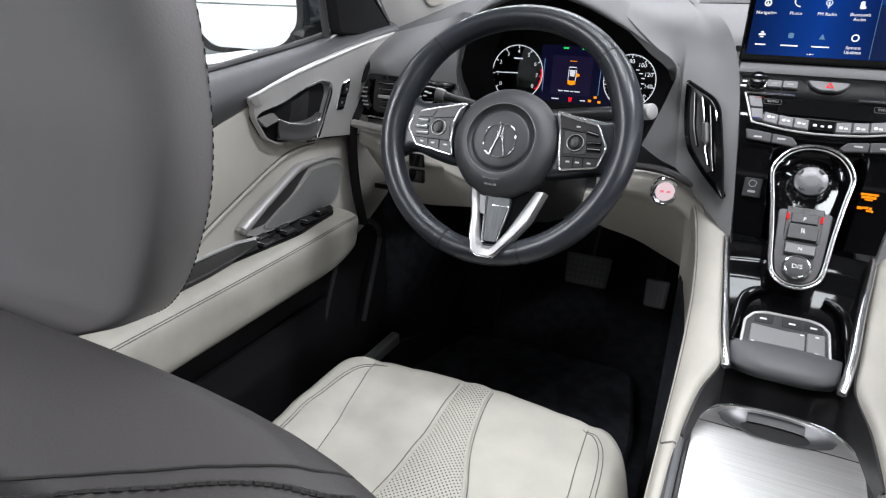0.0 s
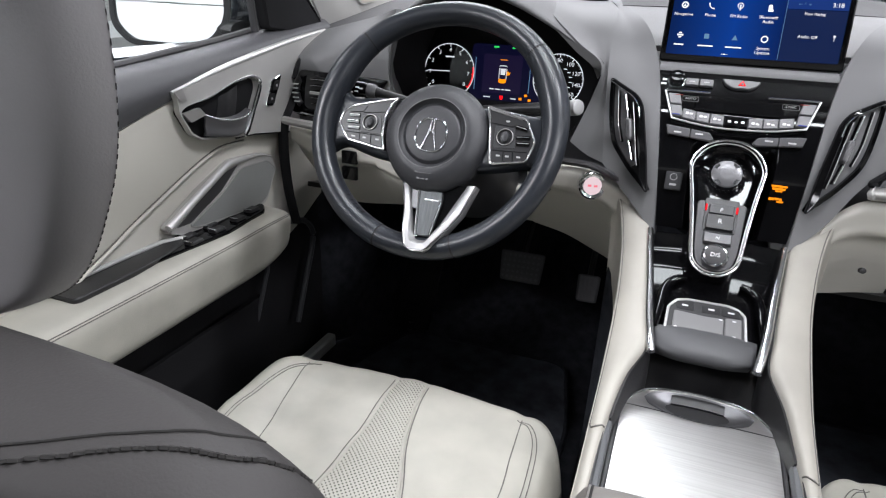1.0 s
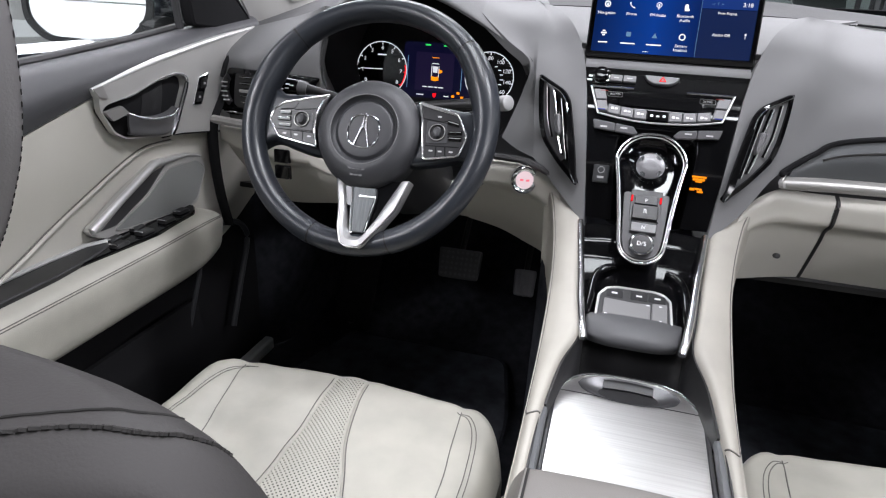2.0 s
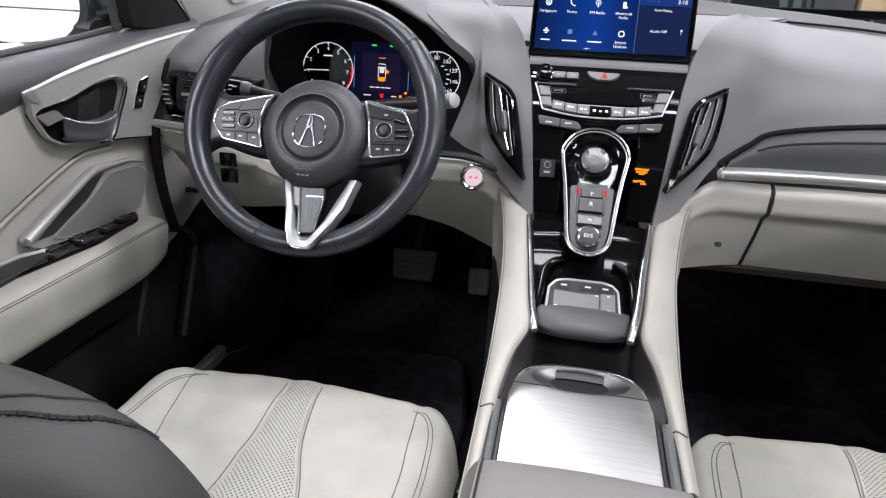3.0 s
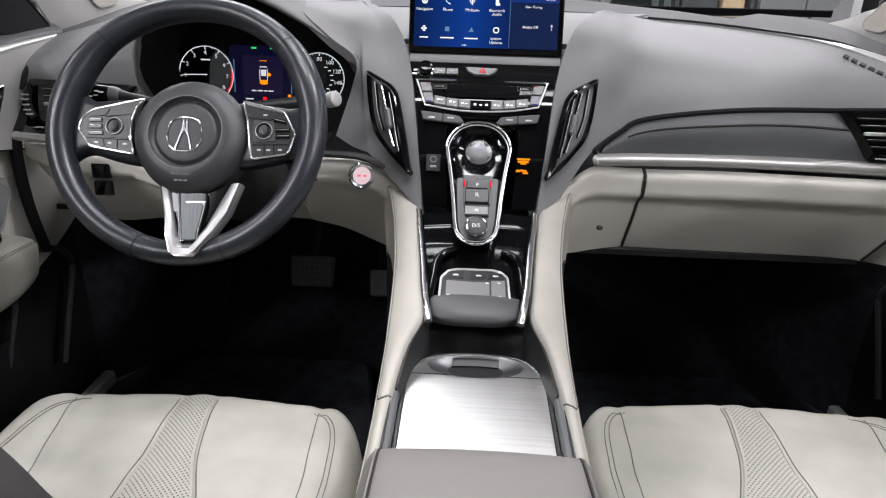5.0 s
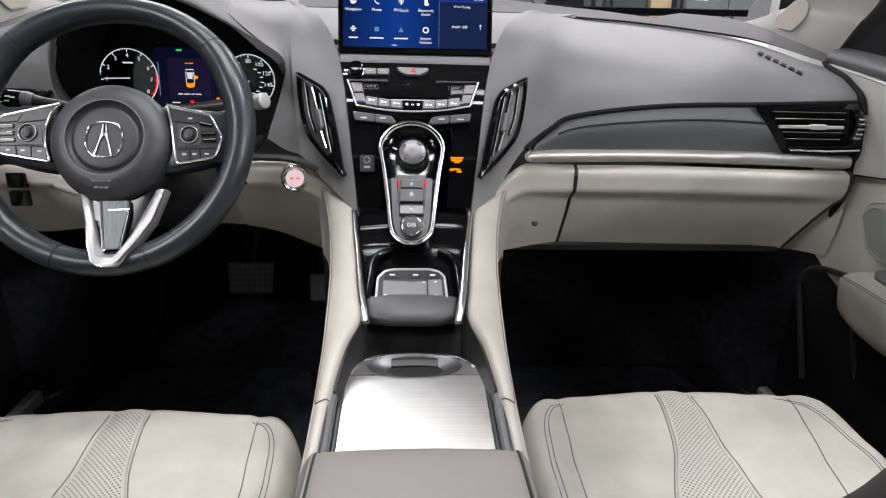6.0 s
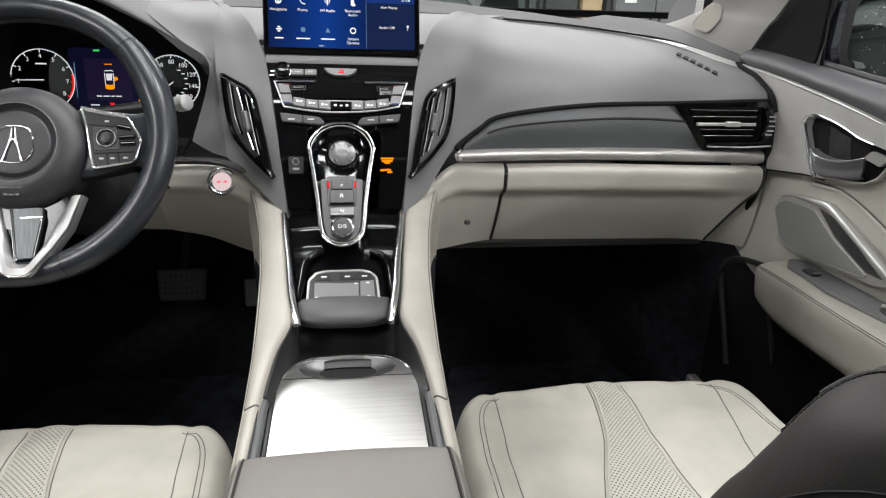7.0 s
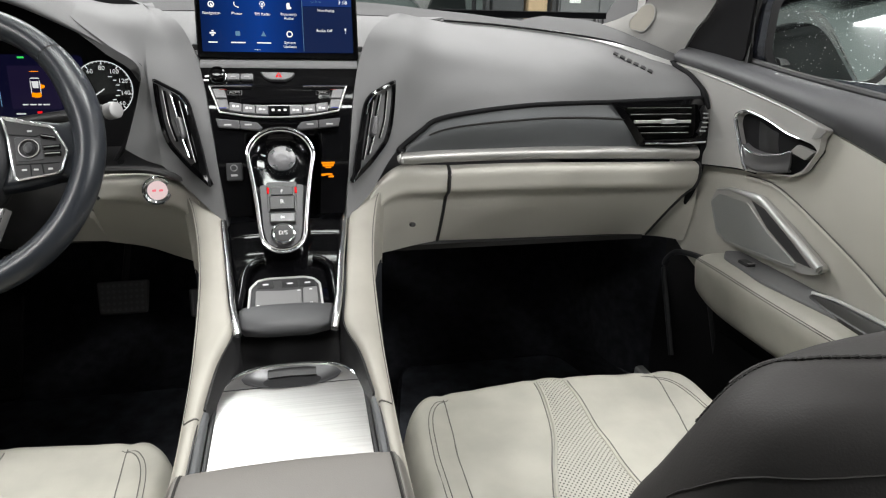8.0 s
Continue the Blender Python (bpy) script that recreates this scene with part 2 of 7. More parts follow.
def spline(points, n, closed=False):
    """Catmull-Rom curve through the points, n + 1 samples (n when closed)."""
    P = np.array(points, float)
    k = len(P)
    if k == 2 and not closed:
        return P[0] + np.linspace(0, 1, n + 1)[:, None] * (P[1] - P[0])
    Q = np.vstack([P[-1], P, P[0], P[1]]) if closed else np.vstack([2 * P[0] - P[1], P, 2 * P[-1] - P[-2]])
    span = k if closed else k - 1
    out = []
    for i in range(n if closed else n + 1):
        s = i * span / n
        j = min(int(s), span - 1)
        t = s - j
        a, b, c, d = Q[j], Q[j + 1], Q[j + 2], Q[j + 3]
        out.append(0.5 * (2 * b + (c - a) * t + (2 * a - 5 * b + 4 * c - d) * t * t + (3 * b - a - 3 * c + d) * t ** 3))
    return np.array(out)


def surface(cols, nu, nv):
    """A smooth grid of points through columns of control points."""
    C = np.array([spline(c, nv) for c in cols])
    return np.array([spline(C[:, j], nu) for j in range(nv + 1)]).transpose(1, 0, 2)


def normals_of(A):
    du, dv = np.gradient(A, axis=0), np.gradient(A, axis=1)
    N = np.cross(du, dv)
    return N / (np.linalg.norm(N, axis=2, keepdims=True) + 1e-12)


def sheet(A, thick, toward=None):
    """A closed sheet over the grid A; thick goes away from the side that faces `toward`."""
    N = normals_of(A)
    if toward is not None and np.sum(N.reshape(-1, 3) @ np.array(toward, float)) < 0:
        N = -N
    B = A - N * thick
    bm = bmesh.new()
    nu, nv = A.shape[:2]
    fa = [[bm.verts.new(A[i, j]) for j in range(nv)] for i in range(nu)]
    fb = [[bm.verts.new(B[i, j]) for j in range(nv)] for i in range(nu)]
    for i in range(nu - 1):
        for j in range(nv - 1):
            bm.faces.new((fa[i][j], fa[i + 1][j], fa[i + 1][j + 1], fa[i][j + 1]))
            bm.faces.new((fb[i][j], fb[i][j + 1], fb[i + 1][j + 1], fb[i + 1][j]))
    for i in range(nu - 1):
        for j in (0, nv - 1):
            bm.faces.new((fa[i][j], fa[i + 1][j], fb[i + 1][j], fb[i][j]))
    for j in range(nv - 1):
        for i in (0, nu - 1):
            bm.faces.new((fa[i][j], fa[i][j + 1], fb[i][j + 1], fb[i][j]))
    return bm


def on(A, u, v):
    """The point of the grid A at u, v in 0..1."""
    x, y = u * (A.shape[0] - 1), v * (A.shape[1] - 1)
    i, j = min(int(x), A.shape[0] - 2), min(int(y), A.shape[1] - 2)
    a, b = x - i, y - j
    return (A[i, j] * (1 - a) * (1 - b) + A[i + 1, j] * a * (1 - b) + A[i, j + 1] * (1 - a) * b + A[i + 1, j + 1] * a * b)


def tube(points, r, seg=8, closed=False, flat=1.0, up=(0, 0, 1), bm=None):
    """A sweep along the points; flat squeezes the section along `up`. r: one radius or one for each point."""
    bm = bm or bmesh.new()
    P = [Vector(p) for p in points]
    n = len(P)
    R = r if hasattr(r, "__len__") else [r] * n
    rings = []
    for i in range(n):
        t = (P[(i + 1) % n] - P[i - 1]) if closed else (P[min(i + 1, n - 1)] - P[max(i - 1, 0)])
        t.normalize()
        s = t.cross(Vector(up))
        if s.length < 1e-4:
            s = t.cross(Vector((0.1, 1, 0)))
        s.normalize()
        w = s.cross(t)
        rings.append([bm.verts.new(P[i] + (s * math.cos(a) + w * flat * math.sin(a)) * R[i]) for a in (2 * math.pi * k / seg for k in range(seg))])
    for i in range(n if closed else n - 1):
        a, b = rings[i], rings[(i + 1) % n]
        for k in range(seg):
            bm.faces.new((a[k], a[(k + 1) % seg], b[(k + 1) % seg], b[k]))
    if not closed:
        bm.faces.new(rings[0][::-1])
        bm.faces.new(rings[-1])
    return bm


def rounded(poly, r, seg=4):
    """The polygon with its corners rounded by r (one radius, or one a corner)."""
    out, n = [], len(poly)
    for i in range(n):
        p, a, b = (Vector((*poly[k % n], 0)) for k in (i, i - 1, i + 1))
        q = r[i] if hasattr(r, "__len__") else r
        da, db = (a - p), (b - p)
        q = min(q, da.length * 0.45, db.length * 0.45)
        s, e = p + da.normalized() * q, p + db.normalized() * q
        for k in range(seg + 1):
            t = k / seg
            m = s * (1 - t) ** 2 + p * 2 * t * (1 - t) + e * t * t
            out.append((m.x, m.y))
    return out


def plate(poly, pl, h, bev=0.0, base=0.0, bm=None, bend=None):
    """A polygon of the plane pl, raised from base to base + h, its upper edge bevelled. bend(a, b) adds height."""
    bm = bm or bmesh.new()
    f = bend or (lambda a, b: 0.0)
    n = len(poly)
    cx, cy = sum(p[0] for p in poly) / n, sum(p[1] for p in poly) / n
    area = sum(poly[i][0] * poly[(i + 1) % n][1] - poly[(i + 1) % n][0] * poly[i][1] for i in range(n))
    sg = 1 if area > 0 else -1
    inner = []
    for i in range(n):
        (ax, ay), (bx, by) = poly[i - 1], poly[(i + 1) % n]
        tx, ty = bx - ax, by - ay
        l = math.hypot(tx, ty) + 1e-9
        inner.append((poly[i][0] - sg * ty / l * bev, poly[i][1] + sg * tx / l * bev))
    lo = [bm.verts.new(pl.p(a, b, base + f(a, b))) for a, b in poly]
    hi = [bm.verts.new(pl.p(a, b, base + h - bev + f(a, b))) for a, b in poly]
    top = [bm.verts.new(pl.p(a, b, base + h + f(a, b))) for a, b in inner] if bev else hi
    for i in range(n):
        j = (i + 1) % n
        bm.faces.new((lo[i], lo[j], hi[j], hi[i]))
        if bev:
            bm.faces.new((hi[i], hi[j], top[j], top[i]))
    bm.faces.new(top)
    bm.faces.new(lo[::-1])
    return bm


def frame_of(poly, inner, pl, h, base=0.0, bm=None):
    """A flat ring between two outlines with as many corners."""
    bm = bm or bmesh.new()
    n = len(poly)
    q = [[bm.verts.new(pl.p(a, b, base + d)) for a, b in s] for s, d in ((poly, 0), (poly, h * 0.7), (inner, h), (inner, 0))]
    for i in range(n):
        j = (i + 1) % n
        for k in range(4):
            a, b = q[k], q[(k + 1) % 4]
            bm.faces.new((a[i], a[j], b[j], b[i]))
    return bm


def holed(poly, hole, pl, h, deep):
    """A plate of height h with a hole through it, whose walls go down to `deep`."""
    bm = bmesh.new()
    loops = []
    for q in (poly, hole):
        vs = [bm.verts.new(pl.p(a, b, h)) for a, b in q]
        loops.append([bm.edges.new((vs[i], vs[(i + 1) % len(vs)])) for i in range(len(vs))])
    bmesh.ops.triangle_fill(bm, edges=loops[0] + loops[1], use_beauty=True)
    for q, lp, d in ((poly, loops[0], 0.0), (hole, loops[1], deep)):
        vs = [e.verts[0] for e in lp]
        lo = [bm.verts.new(pl.p(a, b, d)) for a, b in q]
        top = [None] * len(q)
        for i, (a, b) in enumerate(q):
            top[i] = min((v for e in lp for v in e.verts), key=lambda v: (v.co - pl.p(a, b, h)).length)
        for i in range(len(q)):
            j = (i + 1) % len(q)
            bm.faces.new((top[i], top[j], lo[j], lo[i]))
    return bm


def shrink(poly, d):
    n = len(poly)
    area = sum(poly[i][0] * poly[(i + 1) % n][1] - poly[(i + 1) % n][0] * poly[i][1] for i in range(n))
    sg = 1 if area > 0 else -1
    out = []
    for i in range(n):
        (ax, ay), (bx, by) = poly[i - 1], poly[(i + 1) % n]
        tx, ty = bx - ax, by - ay
        l = math.hypot(tx, ty) + 1e-9
        out.append((poly[i][0] - sg * ty / l * d, poly[i][1] + sg * tx / l * d))
    return out


def lathe(profile, pl, seg=32, bm=None, sx=1.0, sy=1.0):
    """Radius and height pairs turned round the plane's normal."""
    bm = bm or bmesh.new()
    rings = []
    for r, h in profile:
        rings.append([bm.verts.new(pl.p(sx * r * math.cos(a), sy * r * math.sin(a), h)) for a in (2 * math.pi * k / seg for k in range(seg))])
    for a, b in zip(rings, rings[1:]):
        for k in range(seg):
            bm.faces.new((a[k], a[(k + 1) % seg], b[(k + 1) % seg], b[k]))
    bm.faces.new(rings[0][::-1])
    bm.faces.new(rings[-1])
    return bm


def rect(a0, b0, a1, b1):
    return [(a0, b0), (a1, b0), (a1, b1), (a0, b1)]


def block(x0, y0, z0, x1, y1, z1, bev=0.004, bm=None):
    pl = Plane((0, 0, 0), (1, 0, 0), (0, 1, 0))
    return plate(rounded(rect(x0, y0, x1, y1), bev, 3), pl, z1 - z0, bev * 0.6, z0, bm)


def lettering(name, words, pl, a, b, size, mat, parent, lift=0.0006, align="CENTER"):
    crv = bpy.data.curves.new(name, "FONT")
    crv.body, crv.size, crv.align_x, crv.align_y, crv.resolution_u = words, size, align, "CENTER", 2
    tmp = new("tmp", crv)
    bpy.context.view_layer.update()
    me = bpy.data.meshes.new_from_object(tmp.evaluated_get(bpy.context.evaluated_depsgraph_get()))
    bpy.data.objects.remove(tmp)
    bm = bmesh.new()
    bm.from_mesh(me)
    for v in bm.verts:
        v.co = pl.p(a + v.co.x, b + v.co.y, lift)
    return part(name, bm, mat, parent, smooth=False)


def rows_of(*cols):
    return list(cols)

# ---- the cabin shell ----
FLOOR_Z = -0.06


def floor_sheet():
    cols = []
    for x in np.linspace(-0.86, 0.86, 9):
        cols.append([(x, -1.2, FLOOR_Z + 0.02), (x, -0.3, FLOOR_Z), (x, 0.4, FLOOR_Z), (x, 1.0, FLOOR_Z), (x, 1.38, FLOOR_Z + 0.01), (x, 1.62, 0.12), (x, 1.72, 0.32), (x, 1.74, 0.62)])
    return sheet(surface(cols, 24, 48), 0.03, (0, 0, 1))


single("floor", floor_sheet(), CARPET, "black carpeted footwell floor, rising to the bulkhead", "car floor", kind="structure")


def floor_mat(s):
    pl = Plane((0, 0, FLOOR_Z + 0.004), (1, 0, 0), (0, 1, 0))
    poly = rounded([(s * 0.20, 0.78), (s * 0.70, 0.74), (s * 0.73, 1.12), (s * 0.66, 1.36), (s * 0.24, 1.36), (s * 0.19, 1.1)], 0.05)
    ob = single("floor_mat", plate(poly, pl, 0.009, 0.004), MAT_PILE, "charcoal pile floor mat lying in the footwell", "floor mat", group="floor mats")
    edge = [pl.p(a, b, 0.008) for a, b in shrink(poly, 0.004)]
    part("mat_binding", tube(edge, 0.005, 6, closed=True), CARPET, ob)


floor_mat(-1)
floor_mat(1)


def roof_panel():
    """Headliner out of view; the glass roof opening is sized to shape the light."""
    bm = bmesh.new()
    def slab(x0, y0, x1, y1, z):
        block(x0, y0, z, x1, y1, z + 0.03, 0.01, bm)
    slab(-0.72, 0.925, 0.72, 0.955, 1.12)
    slab(-0.72, -1.25, 0.72, 0.05, 1.13)
    slab(-0.72, 0.045, -0.45, 0.93, 1.125)
    slab(0.45, 0.045, 0.72, 0.93, 1.125)
    return bm


single("ceiling", roof_panel(), CLOTH, "pale cloth headliner with a large glass roof opening", "headliner", kind="structure")
ob = single("window_roof", block(-0.455, 0.04, 1.165, 0.455, 0.94, 1.17, 0.004), CLEAR, "clear glass roof pane over the front seats", "glass roof", kind="structure")
ob.visible_shadow = False


def windscreen():
    cols = []
    for x in (-0.80, -0.4, 0.0, 0.4, 0.80):
        bow = 0.16 * (x / 0.8) ** 2
        cols.append([(x, 1.72 - bow, 0.80), (x * 0.94, 1.33 - bow * 0.9, 0.98), (x * 0.86, 0.93 - bow * 0.6, 1.145)])
    return sheet(surface(cols, 16, 10), 0.004, (0, -1, 0))


ob = single("window_front", windscreen(), CLEAR, "clear raked windscreen glass", "windscreen", kind="structure")
ob.visible_shadow = False


def frit():
    """Black band along the foot of the glass."""
    cols = []
    for x in (-0.80, -0.4, 0.0, 0.4, 0.80):
        bow = 0.16 * (x / 0.8) ** 2
        cols.append([(x, 1.716 - bow, 0.790), (x * 0.99, 1.695 - bow * 0.98, 0.8035)])
    return sheet(surface(cols, 16, 4), 0.002, (0, -1, 0))


single("windscreen_frit", frit(), FELT, "black border band along the foot of the windscreen", "windscreen trim", kind="structure")


def pillar(s):
    """Padded front pillar trim, running up from the end of the dashboard."""
    t = thing("pillar_trim", (s * 0.80, 1.3, 0.70), "pale grey moulded front pillar trim with a round tweeter grille", "pillar trim", "front pillar trims", "structure")
    cols = rows_of(
        [(s * 0.700, 1.44, 0.768), (s * 0.750, 1.355, 0.797), (s * 0.752, 1.25, 0.850), (s * 0.60, 0.86, 1.125)],
        [(s * 0.735, 1.38, 0.752), (s * 0.762, 1.305, 0.790), (s * 0.762, 1.21, 0.850), (s * 0.63, 0.83, 1.12)],
        [(s * 0.765, 1.32, 0.735), (s * 0.778, 1.25, 0.785), (s * 0.775, 1.165, 0.848), (s * 0.66, 0.80, 1.115)],
        [(s * 0.79, 1.26, 0.722), (s * 0.790, 1.20, 0.778), (s * 0.787, 1.125, 0.842), (s * 0.69, 0.78, 1.11)],
        [(s * 0.812, 1.22, 0.712), (s * 0.805, 1.16, 0.772), (s * 0.80, 1.09, 0.835), (s * 0.72, 0.77, 1.11)])
    A = surface(cols, 16, 24)
    part("trim_panel", sheet(A, 0.012, (-s, -1, 0.5)), CLOTH, t)
    c, n = on(A, 0.27, 0.335), normals_of(A)[4, 8]
    if n[1] > 0:
        n = -n
    up = Vector((0, 0, 1))
    pl = Plane(c + n * 0.001, up.cross(Vector(n)), up)
    g = rounded([(s * a, b) for a, b in ((0.0190, 0.0303), (0.0343, 0.0212), (0.0343, -0.0012), (0.0077, -0.0257), (-0.0356, -0.0202), (-0.0398, -0.0055), (-0.0014, 0.0271))], 0.009)
    part("tweeter_grille", plate(g, pl, 0.0012, 0.0006), TWEETER, t, "rounded tweeter grille")
    part("grille_rim", frame_of([(a * 1.09, b * 1.09) for a, b in g], g, pl, 0.0016), CLOTH, t)


pillar(-1)
pillar(1)


def side_window(s):
    poly = [(1.02, 0.70), (0.99, 0.80), (0.72, 1.08), (0.2, 1.13), (-0.30, 1.13), (-0.30, 0.62), (0.7, 0.66)]
    pl = Plane((s * 0.845, 0, 0), (0, 1, 0), (0, 0, 1))
    w = single("window_side", plate(poly, pl, 0.004), CLEAR, "clear front side window glass", "car window", kind="structure", group="side windows")
    w.visible_shadow = False
    # black corner panel between the pillar and the glass
    d = 0.035 if s > 0 else 0.0
    tri = [(1.22 + d, 0.70), (1.005 + d * 0.5, 0.720), (0.985 + d, 0.83), (0.80 + d, 1.06), (0.90 + d, 1.0), (1.13 + d, 0.79)]
    b = single("window_corner_panel", plate(rounded(tri, 0.01), Plane((s * 0.822, 0, 0), (0, 1, 0), (0, 0, 1)), 0.02, 0.004), FELT, "matt black corner panel behind the side mirror", "window corner trim", kind="structure", group="window corner panels")
    part("glass_channel", tube([(s * 0.83, 1.002 + d * 0.5, 0.715), (s * 0.83, 0.985 + d, 0.83), (s * 0.80, 0.80 + d, 1.05)], 0.007, 8), RUBBER, b)
    # rear quarter
    single("wall_rear_side", block(min(s * 0.84, s * 0.87), -1.25, -0.06, max(s * 0.84, s * 0.87), -0.32, 0.75, 0.01), DASH_DARK, "dark rear cabin side panel", "cabin side", kind="structure", group="rear cabin sides")
    q = single("window_rear_side", block(min(s * 0.80, s * 0.804), -1.25, 0.75, max(s * 0.80, s * 0.804), -0.32, 1.13, 0.001), CLEAR, "clear rear side window", "car window", kind="structure", group="rear side windows")
    q.visible_shadow = False


side_window(-1)
side_window(1)
single("wall_rear", block(-0.86, -1.30, -0.06, 0.86, -1.26, 0.68, 0.01), DASH_DARK, "dark rear end of the cabin", "cabin rear", kind="structure")
rw = single("window_rear", block(-0.78, -1.285, 0.68, 0.78, -1.28, 1.14, 0.001), CLEAR, "clear rear window", "car window", kind="structure")
rw.visible_shadow = False


# ---- doors ----
def door(s):
    t = thing("door_1" if s < 0 else "door_2", (s * 0.83, 0.4, -0.03), "closed front door with ivory, charcoal and satin silver trim", "car door", "front doors", "structure")

    def grid(pts, nu, nv, thick):
        A = surface(pts, nu, nv)
        return A, sheet(A, thick, (-s, 0, 0))

    ys = (-0.30, 0.1, 0.45, 0.70, 0.90, 1.08, 1.205)
    edge = {-0.30: 0.40, 0.1: 0.475, 0.45: 0.55, 0.70: 0.617, 0.90: 0.662, 1.08: 0.690, 1.205: 0.703}   # lower edge of the dark upper
    top = {-0.30: 0.64, 0.1: 0.648, 0.45: 0.663, 0.70: 0.682, 0.90: 0.702, 1.08: 0.725, 1.205: 0.737}
    # dark padded upper
    cols = []
    for y in ys:
        e, h = edge[y], top[y]
        cols.append([(s * 0.802, y, e), (s * 0.792, y, e + (h - e) * 0.35), (s * 0.795, y, e + (h - e) * 0.62), (s * 0.808, y, e + (h - e) * 0.88), (s * 0.826, y, h), (s * 0.846, y, h - 0.004)])
    A, bm = grid(cols, 40, 16, 0.012)
    part("upper_trim", bm, DASH_DARK, t, "charcoal padded upper trim")
    part("window_seal", tube([(s * 0.838, y, top[y] + 0.002) for y in ys if y < 1.1], 0.006, 8), RUBBER, t)
    # ivory middle
    cols = []
    for y in ys:
        e = edge[y] - 0.004
        lowest = {1.08: 0.30, 1.205: 0.355}.get(y, 0.26)
        cols.append([(s * 0.806, y, e), (s * 0.808, y, e - (e - 0.36) * 0.3), (s * 0.818, y, e - (e - 0.36) * 0.65), (s * 0.826, y, max(0.35, lowest + 0.02)), (s * 0.828, y, lowest)])
    A, bm = grid(cols, 40, 20, 0.012)
    part("middle_trim", bm, IVORY_VINYL, t, "ivory moulded middle trim")
    # raised seam that sweeps back from the silver panel
    def at(pts):
        return [(y + 0.011 * s, z - 0.004 * s) for y, z in pts]
    line = spline([(*p, 0) for p in at([(0.930, 0.5300), (0.895, 0.5315), (0.858, 0.5300), (0.805, 0.5150), (0.710, 0.4780), (0.650, 0.4530), (0.603, 0.4310), (0.5, 0.390)])], 40)[:, :2]
    part("trim_seam", tube([(s * 0.8095, y, z) for y, z in line], 0.0012, 6), SEAM, t)
    part("trim_piping", tube([(s * 0.8085, y, z - 0.0040) for y, z in line], 0.0030, 8), IVORY_VINYL, t)
    # satin silver panel
    pl = Plane((s * 0.798, 0, 0), (0, 1, 0), (0, 0, 1))
    d = -s

    def lift(h):
        return h if pl.n.x * d > 0 else -h
    sil = at([(1.19, 0.7105), (1.10, 0.7010), (1.026, 0.6915), (0.906, 0.6730), (0.828, 0.6585), (0.747, 0.6400), (0.757, 0.6265), (0.7565, 0.6070), (0.7780, 0.5700), (0.802, 0.5568), (0.886, 0.5455), (0.935, 0.5430), (1.05, 0.5270), (1.135, 0.514), (1.165, 0.60), (1.185, 0.66)])
    cup = rounded(at([(0.759, 0.607), (0.772, 0.6145), (0.828, 0.6215), (0.876, 0.6350), (0.934, 0.6415), (0.955, 0.6345), (0.957, 0.6190), (0.923, 0.5610), (0.913, 0.5510), (0.887, 0.5480), (0.803, 0.5590), (0.780, 0.5720)]), 0.006)
    part("silver_panel", holed(rounded(sil, 0.005), cup, pl, lift(0.010), lift(-0.004)), DOOR_SATIN, t, "satin silver trim panel")
    # Tube paints the highlight on the edge: paler and wider on the driver's side
    part("edge_highlight", tube([(s * 0.7895, y, z - 0.002) for y, z in spline([(*p, 0) for p in sil[:6]], 24)[:, :2]], [(0.0030 + 0.0022 * math.sin(math.pi * min(1, i / 22))) * (1 if s < 0 else 0.6) for i in range(25)], 8), PALE_SATIN if s < 0 else SATIN, t, "panel edge with its highlight set in the colour")
    part("panel_gap", tube([(s * 0.791, y, z - 0.0015) for y, z in spline([(*p, 0) for p in sil[10:14]], 20)[:, :2]], 0.0020, 6), FELT, t)
    part("panel_end", plate(rounded([(a, b_) for a, b_ in (sil[5], (sil[5][0] + 0.018, sil[5][1] + 0.003), (sil[6][0] + 0.016, sil[6][1] - 0.004), sil[6])], 0.002), pl, lift(0.004), 0, lift(0.009)), CAP, t)
    # door handle: a black recess, a bright rim and a scooped lever
    part("handle_cup", plate(cup, pl, lift(-0.003), 0, lift(-0.003)), FELT, t, "black handle recess")
    (by, bz), = at([(0.0, 0.0)])
    part("cup_bow", sheet(surface([[(s * (0.8005 - 0.010 * k), by + y, bz + 0.636 + (y - 0.94) * 0.25), (s * (0.800 - 0.012 * k), by + y - 0.004, bz + 0.612 + (y - 0.94) * 0.15), (s * 0.800, by + y - 0.012, bz + 0.580)] for y, k in ((0.862, 0.0), (0.882, 0.3), (0.898, 0.15), (0.912, 0.0))], 10, 8), 0.002, (-s, 0, 0)), BLACK, t)
    rim = spline([(*p, 0) for p in at([(0.905, 0.5450), (0.920, 0.5590), (0.942, 0.5950), (0.9575, 0.6215), (0.9560, 0.6355), (0.936, 0.6435), (0.902, 0.6410), (0.866, 0.6330), (0.828, 0.6225), (0.80, 0.6185)])], 44)[:, :2]
    part("handle_rim", tube([(s * 0.7870, y, z) for y, z in rim], [0.0036 - 0.0024 * min(1, max(0, i / 44 - 0.42) / 0.25) for i in range(45)], 8), CHROME, t, "chrome handle rim")
    lever = []
    for y, top_, low, out in ((0.930, 0.588, 0.566, 0.000), (0.912, 0.583, 0.552, 0.004), (0.885, 0.581, 0.5485, 0.009), (0.855, 0.583, 0.552, 0.011), (0.826, 0.590, 0.558, 0.010), (0.806, 0.599, 0.563, 0.006)):
        m_ = (top_ + low) / 2
        y, top_, low, m_ = y + by, top_ + bz, low + bz, m_ + bz
        lever.append([(s * (0.800 - out * 0.6), y, top_ + 0.001), (s * (0.7885 - out), y, top_ - 0.002), (s * (0.7880 - out), y, top_ - 0.006), (s * (0.7905 - out), y, m_ - 0.001), (s * (0.7900 - out), y, low + 0.003), (s * (0.796 - out), y, low)])
